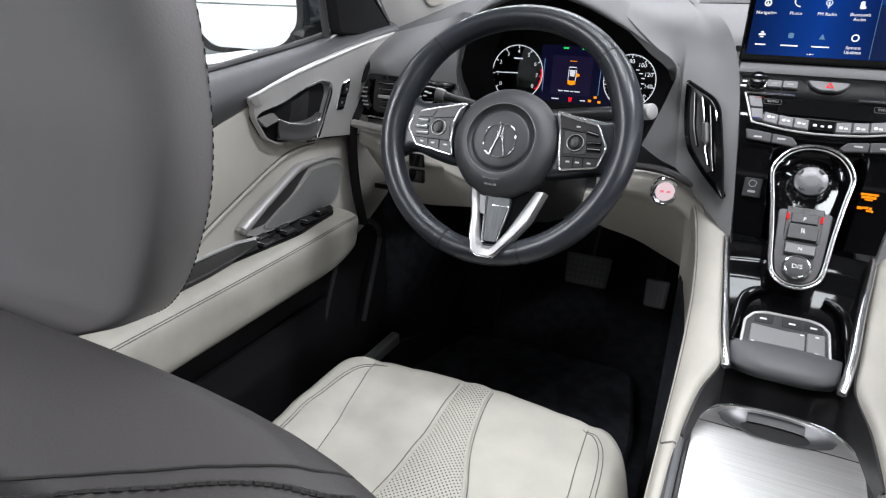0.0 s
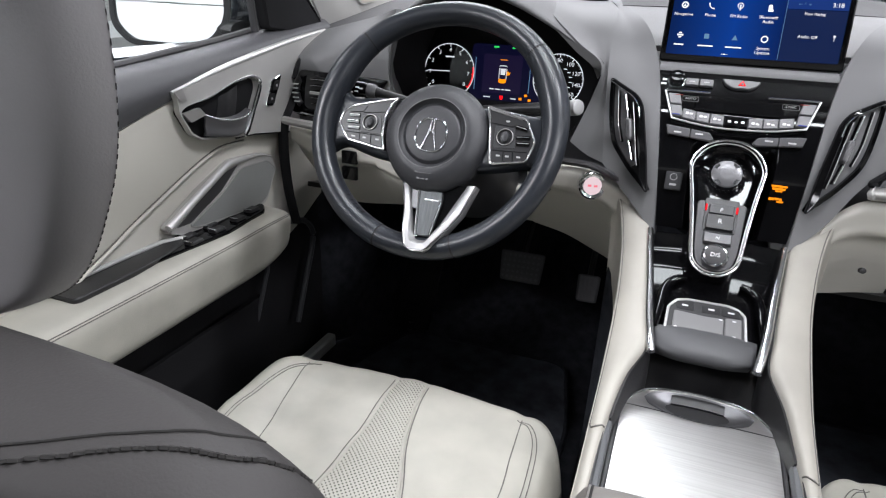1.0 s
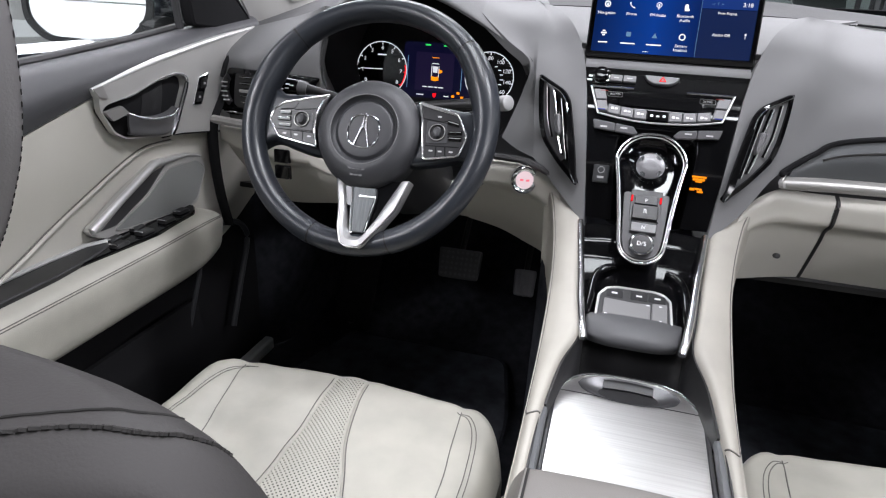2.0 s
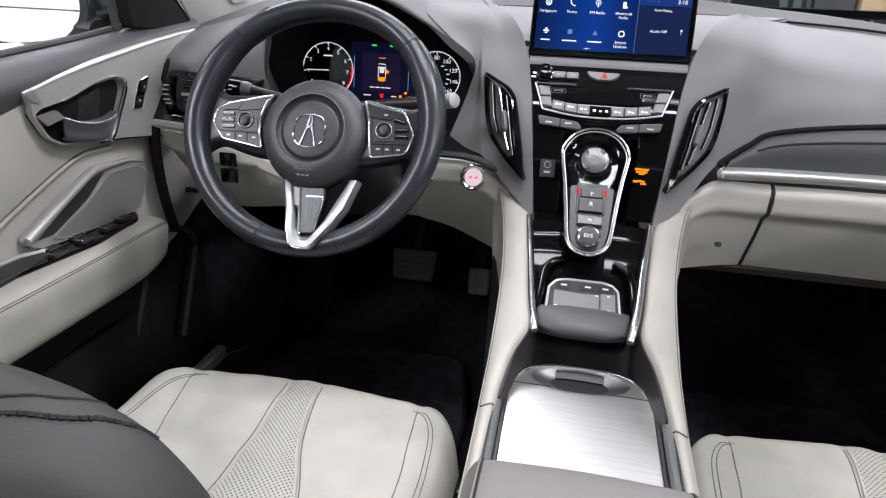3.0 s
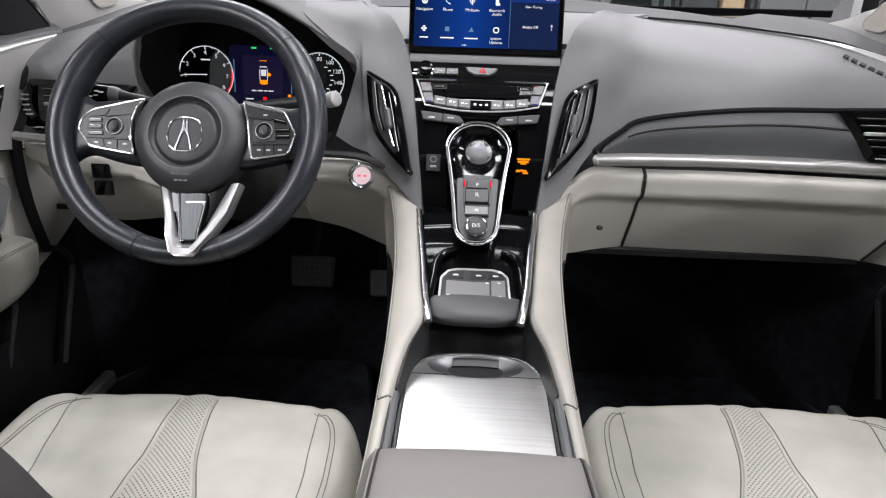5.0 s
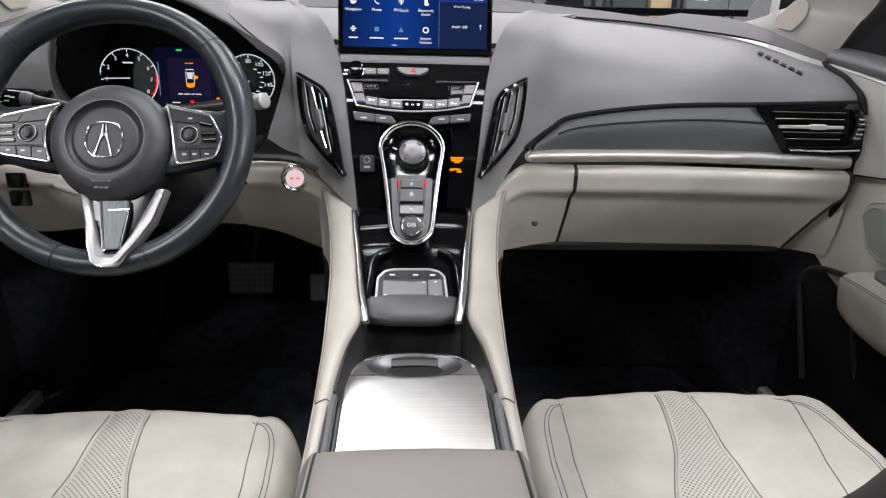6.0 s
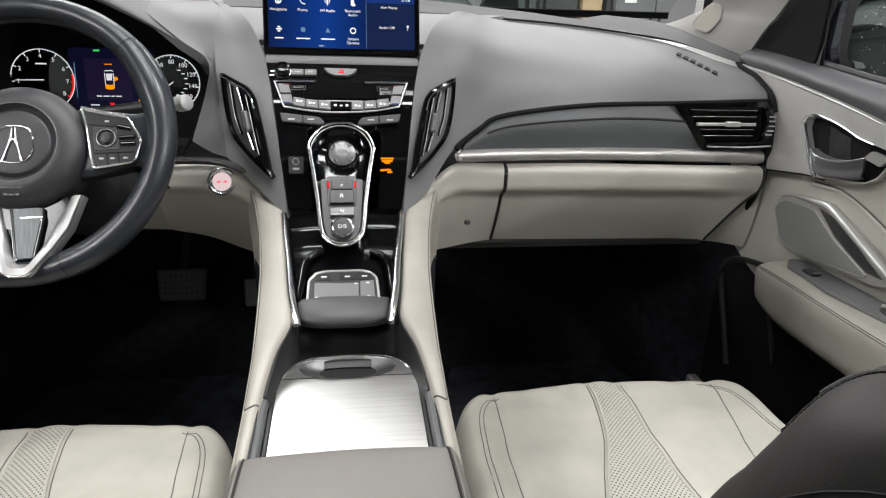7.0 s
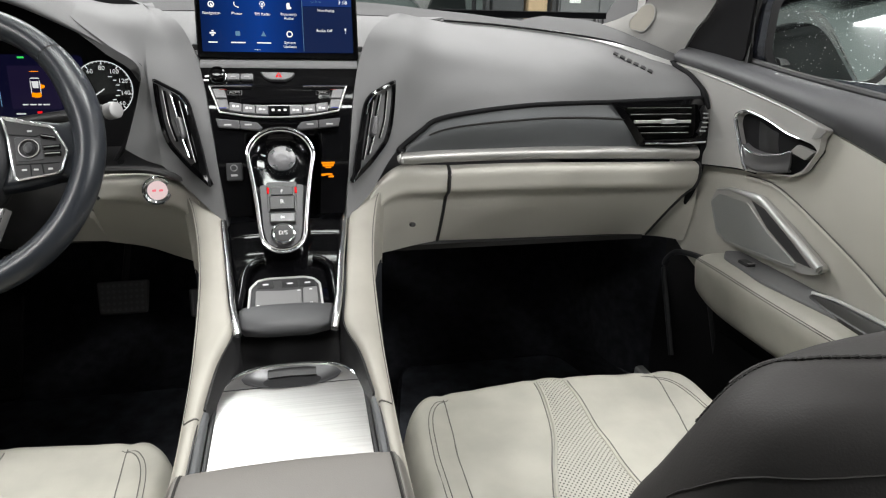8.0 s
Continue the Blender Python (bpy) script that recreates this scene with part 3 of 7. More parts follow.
    part("handle_lever", sheet(surface(lever, 30, 18), 0.004, (-s, 0, 0)), KNOB, t, "satin chrome door lever")
    part("lever_edge", tube([(c[1][0] - s * 0.0004, c[1][1], c[1][2]) for c in lever], 0.0016, 6), BRIGHT, t)
    part("lever_cap", plate(rounded(at([(0.7605, 0.6050), (0.797, 0.6095), (0.810, 0.5965), (0.776, 0.5895)]), 0.003), pl, lift(0.006), 0, lift(0.008)), CAP, t, "satin lever cap")
    # lock switch
    if s < 0:
        slot = rounded([(0.982, 0.634), (1.012, 0.641), (0.983, 0.589), (0.959, 0.590)], 0.004)
        lk = part("lock_switch", plate(slot, pl, lift(0.0012), 0, lift(0.010)), PIANO, t, "black lock switch")
        part("switch_rim", tube([pl.p(y, z, lift(0.0115)) for y, z in slot], 0.0011, 6, closed=True), CHROME, t)
        for y, z in ((0.994, 0.624), (0.977, 0.602)):
            part("switch_key", plate(rounded([(y - 0.010, z - 0.008), (y + 0.005, z - 0.008), (y + 0.012, z + 0.008), (y - 0.003, z + 0.008)], 0.002), pl, lift(0.002), 0, lift(0.0112)), POD, lk)
            part("switch_mark", plate(rounded(rect(y - 0.002, z - 0.002, y + 0.003, z + 0.002), 0.0008), pl, lift(0.0004), 0, lift(0.0133)), PRINT, lk)
    # loudspeaker: a satin frame with a bright bar, a dark channel and a fine grille
    pk = Plane((s * 0.814, 0, 0), (0, 1, 0), (0, 0, 1))
    spk = rounded(at([(0.7120, 0.4310), (0.7260, 0.4170), (0.7510, 0.4085), (0.9500, 0.3945), (0.9800, 0.4030), (1.0140, 0.4590), (0.9990, 0.4895), (0.9680, 0.4985), (0.8780, 0.5045), (0.7960, 0.4720)]), 0.009)
    part("speaker_frame", plate(spk, pk, lift(0.010)), DOOR_SATIN, t, "satin silver speaker frame")
    part("speaker_bar", tube([(s * 0.802, y, z) for y, z in spline([(*p, 0) for p in at([(0.7190, 0.4300), (0.7860, 0.4610), (0.8640, 0.4960), (0.8850, 0.5000), (0.9250, 0.4990), (0.9680, 0.4955), (0.9960, 0.4870)])], 30)[:, :2]], [0.0068 - 0.0048 * min(1, max(0, i / 30 - 0.5) / 0.3) for i in range(31)], 10), PALE_SATIN, t, "bright speaker bar")
    part("speaker_channel", plate(rounded(at([(0.7370, 0.4240), (0.7800, 0.4460), (0.8520, 0.4835), (0.9000, 0.4915), (0.8500, 0.4560), (0.7700, 0.4230)]), 0.003), pk, lift(0.0108)), DARK_SATIN, t)
    gr = rounded(at([(0.7640, 0.4180), (0.8450, 0.4490), (0.9060, 0.4850), (0.9850, 0.4820), (1.0080, 0.4610), (0.9790, 0.4120), (0.9480, 0.4000), (0.7860, 0.4120)]), 0.009)
    part("speaker_grille", plate(gr, pk, lift(0.0125), 0.001), GRILLE, t, "fine metal speaker grille")
    part("grille_edge", tube([pk.p(y, z, lift(0.0122)) for y, z in gr], 0.0011, 6, closed=True), SATIN, t)
    # armrest
    low_ = 0.026 if s > 0 else 0.0
    prof = ((0.822, 0.404), (0.785, 0.4045), (0.757, 0.401), (0.7425, 0.395), (0.7345, 0.384), (0.7375, 0.350), (0.752, 0.304), (0.822, 0.286))
    cols = []
    for y, k in ((-0.30, 1.0), (0.1, 1.0), (0.5, 1.0), (0.75, 0.97), (0.88, 0.86), (0.955, 0.62), (0.984, 0.34), (0.995, 0.04)):
        zc = 0.352 - low_
        cols.append([(s * (0.824 - (0.824 - x) * (0.5 + 0.5 * k)), y, zc + (z - low_ - zc) * (0.40 + 0.60 * min(1, k * 1.2))) for x, z in prof])
    A, bm = grid(cols, 60, 28, 0.01)
    part("armrest", bm, IVORY, t, "ivory leather door armrest with double stitching")
    for v in (0.475, 0.515):
        part("stitch_line", tube([on(A, u, v) + np.array((-s * 0.0004, 0, 0.0003)) for u in np.linspace(0.2, 0.985, 60)], 0.0008, 5), SEAM, t)
    # switch panel on the armrest
    pa = Plane((0, 0, 0.402 - low_), (1, 0, 0), (0, 1, 0))
    sw = [(s * 0.822, 0.50), (s * 0.786, 0.50), (s * 0.772, 0.66), (s * 0.760, 0.80), (s * 0.772, 0.915), (s * 0.795, 0.945), (s * 0.822, 0.935)]
    part("switch_panel", plate(rounded(sw, 0.008), pa, 0.006, 0.002), PIANO if s < 0 else DASH, t, "gloss black switch panel" if s < 0 else "grey switch panel")
    cupo = rounded([(s * 0.812, 0.50), (s * 0.768, 0.50), (s * 0.768, 0.60), (s * 0.776, 0.68), (s * 0.788, 0.728), (s * 0.812, 0.735)], 0.012)
    part("pull_cup", plate(cupo, pa, 0.0085, 0.002), BLACK, t, "black pull cup")
    part("cup_edge", tube([(s * 0.816, 0.46, 0.412 - low_), (s * 0.816, 0.64, 0.412 - low_), (s * 0.813, 0.70, 0.412 - low_), (s * 0.800, 0.732, 0.411 - low_)], 0.0036, 8), PALE_SATIN, t)
    spots = [(0.775, 0.73), (0.80, 0.745), (0.778, 0.79), (0.803, 0.80), (0.782, 0.85), (0.79, 0.90)] if s < 0 else [(0.785, 0.87)]
    for x, y in spots:
        b = part("window_switch", plate(rounded(rect(s * x - 0.009, y - 0.014, s * x + 0.009, y + 0.014), 0.004), pa, 0.005, 0.002, 0.006), BLACK, t)
        part("switch_lip", block(s * x - 0.008, y - 0.014, 0.413 - low_, s * x + 0.008, y - 0.010, 0.4145 - low_, 0.001), CHROME, b)
    # black lower trim with a map pocket
    cols = [[(s * 0.842, y, 0.40), (s * 0.834, y, 0.24), (s * 0.832, y, 0.08), (s * 0.837, y, -0.03)] for y in (-0.30, 0.3, 0.8, 1.06, 1.20)]
    A, bm = grid(cols, 20, 10, 0.012)
    part("lower_trim", bm, FELT, t, "black plastic lower trim")
    part("map_pocket", sheet(surface([[(s * 0.80, y, 0.22), (s * 0.79, y, 0.14), (s * 0.80, y, 0.03)] for y in (0.2, 0.5, 0.8, 0.93)], 16, 8), 0.01, (-s, 0, 0)), FELT, t)
    part("pocket_edge", tube([(s * 0.797, y, z) for y, z in spline([(*p, 0) for p in at([(1.050, 0.10), (1.096, 0.205), (1.120, 0.259), (1.124, 0.292), (1.098, 0.322), (1.058, 0.336), (1.0, 0.346)])], 24)[:, :2]], 0.0060, 8), POCKET, t)
    part("pocket_edge", tube([(s * 0.797, y, z) for y, z in at([(0.90, 0.15), (0.925, 0.205), (0.953, 0.262), (0.96, 0.29)])], 0.0045, 8), POCKET, t)
    # outer skin
    part("outer_skin", block(min(s * 0.87, s * 0.90), -0.30, -0.1, max(s * 0.87, s * 0.90), 1.25, 0.70, 0.02), BLUE_PAINT, t, "dark painted outer skin")


door(-1)
door(1)


def sill(s):
    ob = single("sill_plate", block(min(s * 0.79, s * 0.815), 0.0, -0.03, max(s * 0.79, s * 0.815), 1.19, -0.002, 0.008), PALE_SATIN, "satin metal sill plate beside the footwell", "sill plate", kind="structure", group="sill plates")
    single("kick_panel", sheet(surface([[(s * 0.865, 1.08, z), (s * 0.85, 1.20, z), (s * 0.79, 1.3, z), (s * 0.76, 1.5, z), (s * 0.74, 1.72, z)] for z in (-0.06, 0.2, 0.45, 0.62)], 6, 12), 0.01, (-s, -1, 0)), CARPET, "black carpeted kick panel in the footwell", "kick panel", kind="structure", group="kick panels")


sill(-1)
sill(1)

# ---- dashboard ----
dash = thing("dashboard", (0, 1.2, 0.36), "grey soft-touch dashboard over ivory lower panels", "dashboard")


def mirrored(cols, s):
    return [[(s * x, y, z) for x, y, z in c] for c in cols]


C0 = [(0.087, 0.897, 0.484), (0.100, 0.945, 0.595), (0.113, 1.0, 0.672), (0.130, 1.045, 0.727), (0.156, 1.10, 0.763), (0.195, 1.17, 0.784)]
C1 = [(0.128, 0.925, 0.520), (0.140, 0.962, 0.600), (0.152, 1.015, 0.685), (0.170, 1.065, 0.736), (0.190, 1.12, 0.768), (0.215, 1.18, 0.787)]
C2 = [(0.180, 0.972, 0.580), (0.190, 0.992, 0.622), (0.200, 1.024, 0.692), (0.213, 1.066, 0.732), (0.228, 1.14, 0.765), (0.25, 1.24, 0.783)]
C3 = [(0.265, 1.012, 0.625), (0.270, 1.032, 0.660), (0.28, 1.07, 0.694), (0.29, 1.125, 0.731), (0.30, 1.22, 0.759), (0.33, 1.345, 0.774)]
C4 = [(0.42, 1.042, 0.640), (0.42, 1.060, 0.667), (0.425, 1.095, 0.691), (0.43, 1.15, 0.720), (0.435, 1.225, 0.746), (0.46, 1.315, 0.764)]
C5 = [(0.60, 1.058, 0.644), (0.60, 1.072, 0.662), (0.605, 1.10, 0.680), (0.61, 1.14, 0.702), (0.615, 1.20, 0.724), (0.64, 1.262, 0.742)]
C6 = [(0.775, 1.065, 0.650), (0.78, 1.078, 0.660), (0.785, 1.10, 0.672), (0.79, 1.125, 0.684), (0.795, 1.155, 0.688), (0.80, 1.19, 0.697)]
PAD = surface([C0, C1, C2, C3, C4, C5, C6], 72, 48)
part("upper_pad", sheet(PAD, 0.014, (0, -1, 1)), DASH, dash, "grey soft-touch upper pad")
D2 = [(-0.180, 0.972, 0.560), (-0.188, 0.995, 0.622), (-0.196, 1.026, 0.697), (-0.200, 1.072, 0.747), (-0.205, 1.130, 0.776), (-0.235, 1.24, 0.794)]
D3 = [(-0.243, 1.029, 0.575), (-0.214, 1.026, 0.655), (-0.207, 1.021, 0.701), (-0.245, 1.013, 0.733), (-0.305, 1.05, 0.780), (-0.36, 1.26, 0.812)]
for cols in (mirrored([C0, C1], -1) + [D2], [D2, [tuple(0.5 * (a + b) + d for a, b, d in zip(p, q, (0, 0.008, -0.006))) for p, q in zip(D2, D3)], D3]):
    part("upper_pad", sheet(surface(cols, 24, 48), 0.014, (0, -1, 1)), DASH, dash)

# ledge towards the windscreen, with the bright strip along its edge
rim = [(0.10, 1.375, 0.785), (0.22, 1.365, 0.783), (0.33, 1.345, 0.776), (0.46, 1.315, 0.768), (0.64, 1.262, 0.748), (0.80, 1.195, 0.702)]
ledge = [[p, (p[0] + 0.02, p[1] + 0.08, p[2] + 0.013), (p[0] * 0.98, 1.52 - 0.12 * p[0], p[2] + 0.031 - 0.02 * p[0])] for p in rim]
part("rear_ledge", sheet(surface(ledge, 40, 8), 0.01, (0, 0, 1)), LEDGE, dash, "charcoal ledge under the windscreen")
ledge_l = [[(-a, b, c) for a, b, c in col] for col in ledge]
mid = [[(-0.10, 1.375, 0.785), (-0.10, 1.44, 0.797), (-0.10, 1.51, 0.814)], [(0.10, 1.375, 0.785), (0.10, 1.44, 0.797), (0.10, 1.51, 0.814)]]
part("rear_ledge", sheet(surface(ledge_l, 40, 8), 0.01, (0, 0, 1)), LEDGE, dash)
part("rear_ledge", sheet(surface(mid, 6, 8), 0.01, (0, 0, 1)), LEDGE, dash)
part("centre_deck", sheet(surface([[(k * 0.118, 1.055, 0.702), (k * 0.145, 1.10, 0.730), (k * 0.23, 1.22, 0.768), (k * 0.34, 1.38, 0.783)] for k in (-1, -0.4, 0.4, 1)], 12, 12), 0.01, (0, -1, 1)), DASH, dash)
for s in (1, -1):
    wedge = []
    for (x, y, z), w in zip(rim[2:], (0.0, 0.0, 0.10, 0.50)):
        wedge.append([(s * x, y + 0.002, z + 0.002), (s * x, y - 0.001 - 0.003 * w, z + 0.002 - 0.002 * w), (s * x, y - 0.002 - 0.018 * w, z - 0.001 - 0.011 * w), (s * x, y - 0.003 - 0.034 * w, z - 0.002 - 0.022 * w)])
    # Thin dark tube modelled for the shadow line along the ledge
    part("ledge_shadow_line", tube(spline([(s * x, y - 0.002, z + 0.001) for x, y, z in rim[2:5]] + [(s * 0.72, 1.232, 0.7285)], 30), 0.0022, 6), FELT, dash)
    part("ledge_strip", sheet(surface(wedge, 40, 10), 0.004, (0, -1, 1)), PALE_SATIN, dash, "pale satin ledge strip")
    corner = [[(s * a, b_, c_), (s * (a * 0.5 + d_ * 0.5), b_ * 0.5 + e_ * 0.5, c_ * 0.5 + f_ * 0.5 + 0.004), (s * d_, e_, f_)] for (a, b_, c_), (d_, e_, f_) in zip(((0.46, 1.317, 0.768), (0.57, 1.286, 0.757), (0.64, 1.264, 0.748), (0.72, 1.231, 0.727), (0.80, 1.198, 0.703)), ((0.60, 1.47, 0.793), (0.700, 1.445, 0.785), (0.745, 1.38, 0.769), (0.775, 1.31, 0.747), (0.815, 1.225, 0.722)))]
    part("ledge_corner", sheet(surface(corner, 24, 8), 0.008, (0, 0, 1)), LEDGE, dash)
    part("door_gap", tube(spline([(s * 0.786, 1.197, 0.704), (s * 0.7835, 1.155, 0.695), (s * 0.7825, 1.125, 0.688), (s * 0.7825, 1.10, 0.677), (s * 0.782, 1.078, 0.666), (s * 0.782, 1.062, 0.654), (s * 0.784, 1.050, 0.63)], 30), 0.0045, 8), FELT, dash)
    if s > 0:
        part("door_gap", tube(spline([(s * 0.789, 1.203, 0.706), (s * 0.787, 1.197, 0.692), (s * 0.787, 1.188, 0.67), (s * 0.790, 1.12, 0.62), (s * 0.788, 1.068, 0.565), (s * 0.787, 1.061, 0.52), (s * 0.788, 1.078, 0.475), (s * 0.79, 1.10, 0.44)], 40), 0.0095, 8), FELT, dash)
        # Dark sheet put in for the shade between dash end and door
        part("gap_shade", sheet(surface([[(0.7845, y0, z), (0.7835, y0 - 0.010, z), (0.786, y0 - 0.022, z), (0.792, y0 - 0.026, z)] for y0, z in ((1.100, 0.668), (1.092, 0.645), (1.074, 0.606), (1.066, 0.565), (1.074, 0.542), (1.074, 0.500), (1.104, 0.441), (1.165, 0.373), (1.19, 0.34))], 30, 8), 0.003, (-1, -1, 0)), FELT, dash, "dark sheet for the shaded gap beside the door")
    else:
        # Same dark sheet for the shaded gap on the driver's side
        part("gap_shade", sheet(surface([[(-0.774, y0 + 0.006, z), (-0.786, y0, z), (-0.800, y0 + 0.010, z), (-0.806, y0 + 0.04, z)] for y0, z in ((1.03, 0.34), (1.008, 0.42), (1.0, 0.50), (1.006, 0.555), (1.030, 0.585), (1.050, 0.61))], 12, 8), 0.003, (1, -1, 0)), FELT, dash, "dark sheet for the shaded gap beside the door")
# demister slots
pd = Plane((0.675, 1.158, 0.7055), (0.0465, -0.0674, -0.0302), (0.8, 0.45, 0.25))
for i in range(6):
    part("demister_slot", plate([(i * 0.0165 - 0.046, -0.004), (i * 0.0165 - 0.035, -0.004), (i * 0.0165 - 0.038, 0.005), (i * 0.0165 - 0.049, 0.005)], pd, 0.0025), BLACK, dash)

# padded insert in front of the passenger, with its seams
I0 = [(0.190, 0.972, 0.573), (0.192, 0.974, 0.578), (0.194, 0.976, 0.582)]
I1 = [(0.265, 1.003, 0.568), (0.265, 0.998, 0.600), (0.266, 1.010, 0.622)]
I2 = [(0.42, 1.034, 0.565), (0.42, 1.028, 0.608), (0.42, 1.040, 0.637)]
I3 = [(0.52, 1.044, 0.563), (0.52, 1.038, 0.608), (0.52, 1.050, 0.640)]
I4 = [(0.655, 1.052, 0.561), (0.625, 1.046, 0.602), (0.60, 1.056, 0.641)]
INSERT = surface([I0, I1, I2, I3, I4], 48, 16)
part("padded_insert", sheet(INSERT, 0.012, (0, -1, 0)), INSERT_HIDE, dash, "charcoal stitched leather insert")
part("insert_seam", tube([on(INSERT, u, 0.62) + np.array((0, -0.001, 0)) for u in np.linspace(0.16, 0.99, 50)], 0.0016, 6), THREAD, dash)
part("insert_seam", tube([on(INSERT, u, 0.655) + np.array((0, -0.0006, 0)) for u in np.linspace(0.16, 0.99, 50)], 0.0007, 6), INSERT_HIDE, dash)
part("shadow_gap", tube(spline([(0.186, 0.968, 0.576)] + [(x, y - 0.003, z - 0.001) for x, y, z in (C2[0], (0.22, 0.993, 0.606), C3[0], C4[0], C5[0], C6[0])], 60), 0.0042, 8), FELT, dash)

# satin strip below the insert
S = surface([[(x, y + 0.01, z + h), (x, y - 0.004, z + h * 0.5), (x, y - 0.006, z - h * 0.5), (x, y + 0.006, z - h)] for x, y, z, h in
             ((0.180, 0.964, 0.566, 0.006), (0.188, 0.969, 0.564, 0.011), (0.27, 1.002, 0.560, 0.0125), (0.42, 1.03, 0.556, 0.0125), (0.60, 1.045, 0.551, 0.0135), (0.778, 1.052, 0.545, 0.0135))], 50, 10)
part("silver_strip", sheet(S, 0.006, (0, -1, 0)), SATIN, dash, "satin silver dashboard strip")

# ivory lower panels of the passenger's side
def lower(cols, nu, name, label="", mat=None):
    A = surface(cols, nu, 24)
    part(name, sheet(A, 0.012, (0, -1, 0)), mat or IVORY_VINYL, dash, label)
    return A


def drop(x, y, z0, z1, belly=0.010, back=0.05):
    """One upright profile of a lower panel, from its top to its receding foot."""
    h = z0 - z1
    return [(x, y + 0.006, z0), (x, y - belly, z0 - 0.05 * h), (x, y - belly, z0 - 0.17 * h), (x, y - belly * 0.6, z0 - 0.27 * h), (x, y + 0.016, z0 - 0.36 * h), (x, y + back * 0.66, z0 - 0.55 * h), (x, y + back + 0.03, z1)]


lower([[(0.128, 0.93, 0.513), (0.125, 0.925, 0.50), (0.123, 0.93, 0.475), (0.122, 0.94, 0.45), (0.122, 0.95, 0.43), (0.122, 0.97, 0.40), (0.122, 0.99, 0.37)],
       drop(0.150, 0.955, 0.535, 0.375, 0.004), drop(0.185, 0.975, 0.551, 0.376, 0.006), drop(0.23, 0.996, 0.545, 0.377, 0.008), drop(0.268, 1.008, 0.542, 0.378, 0.008)], 24, "knee_panel", "ivory knee panel beside the glovebox")
GL = lower([drop(0.274, 1.010, 0.541, 0.378), drop(0.42, 1.028, 0.538, 0.370), drop(0.58, 1.040, 0.533, 0.364), drop(0.66, 1.043, 0.531, 0.362), [(0.779, 1.058, 0.528), (0.780, 1.044, 0.520), (0.783, 1.047, 0.495), (0.779, 1.052, 0.478), (0.770, 1.064, 0.462), (0.748, 1.080, 0.425), (0.722, 1.112, 0.362)]], 40, "glovebox_door", "ivory glovebox door")
part("glovebox_gap", tube([on(GL, 0.0, v) + np.array((-0.002, -0.0005, 0)) for v in np.linspace(0, 1, 26)], 0.0028, 6), BLACK, dash)
part("glovebox_gap", tube([on(GL, 1.0, v) + np.array((0.003, -0.0005, 0)) for v in np.linspace(0, 1, 26)], 0.003, 6), BLACK, dash)
part("end_panel", sheet(surface([[(0.770, 1.072, 0.535), (0.765, 1.078, 0.46), (0.735, 1.105, 0.40), (0.715, 1.13, 0.355)], [(0.790, 1.074, 0.535), (0.788, 1.080, 0.46), (0.775, 1.10, 0.40), (0.765, 1.13, 0.350)], [(0.806, 1.070, 0.535), (0.806, 1.075, 0.46), (0.812, 1.09, 0.40), (0.815, 1.11, 0.345)]], 10, 12), 0.006, (-0.3, -1, 0)), IVORY_VINYL, dash, "ivory end panel beside the glovebox")
pk = Plane((0.209, 1.003, 0.440), (1, 0.35, 0), (0, 0.25, 1))
part("airbag_lock", lathe([(0.0042, -0.004), (0.0042, 0.001), (0.003, 0.0015), (0.0015, 0.0015)], pk, 20, sx=1.2), BLACK, dash, "round airbag lock")
part("under_panel", sheet(surface([[(x, 1.115, 0.352), (x, 1.2, 0.352), (x, 1.5, 0.39), (x, 1.72, 0.46)] for x in (0.12, 0.4, 0.72)], 8, 8), 0.01, (0, 0, -1)), BLACK, dash)
part("under_panel", sheet(surface([[(x, 1.09, 0.405), (x, 1.2, 0.39), (x, 1.5, 0.40), (x, 1.72, 0.46)] for x in (-0.79, -0.4, -0.12)], 8, 8), 0.01, (0, 0, -1)), BLACK, dash)

# ivory lower panels of the driver's side
lower([[(-0.128, 0.93, 0.513), (-0.125, 0.925, 0.50), (-0.123, 0.93, 0.475), (-0.122, 0.94, 0.45), (-0.122, 0.95, 0.43), (-0.122, 0.97, 0.40), (-0.122, 0.99, 0.37)],
       drop(-0.150, 0.955, 0.532, 0.375, 0.004), drop(-0.19, 0.975, 0.546, 0.385, 0.008), drop(-0.24, 0.988, 0.545, 0.40, 0.008), drop(-0.30, 0.995, 0.540, 0.410, 0.006)], 30, "knee_panel", "ivory knee panel under the start button")
lower([drop(-0.30, 0.999, 0.50, 0.410, 0.004), drop(-0.40, 1.0, 0.495, 0.412, 0.004), drop(-0.52, 1.0, 0.505, 0.405, 0.004), drop(-0.58, 1.0, 0.530, 0.40, 0.006)], 24, "column_panel", "", IVORY_VINYL)
lower([drop(-0.58, 1.0, 0.536, 0.40, 0.006), drop(-0.66, 1.0, 0.540, 0.392, 0.008), drop(-0.72, 1.005, 0.545, 0.40, 0.008), drop(-0.775, 1.02, 0.548, 0.44, 0.004)], 24, "fuse_panel", "ivory outer knee panel")
# Black tube along the joint; also stands in for shade under the hood lip
part("panel_gap", tube(spline([(-0.145, 0.95, 0.541), (-0.19, 0.968, 0.553), (-0.24, 0.982, 0.553), (-0.31, 0.99, 0.55)], 30), 0.006, 8), BLACK, dash)
part("silver_strip", tube(spline([(-0.58, 1.0, 0.546), (-0.66, 0.998, 0.552), (-0.72, 1.0, 0.556), (-0.785, 1.012, 0.557)], 24), 0.008, 8), SATIN, dash)
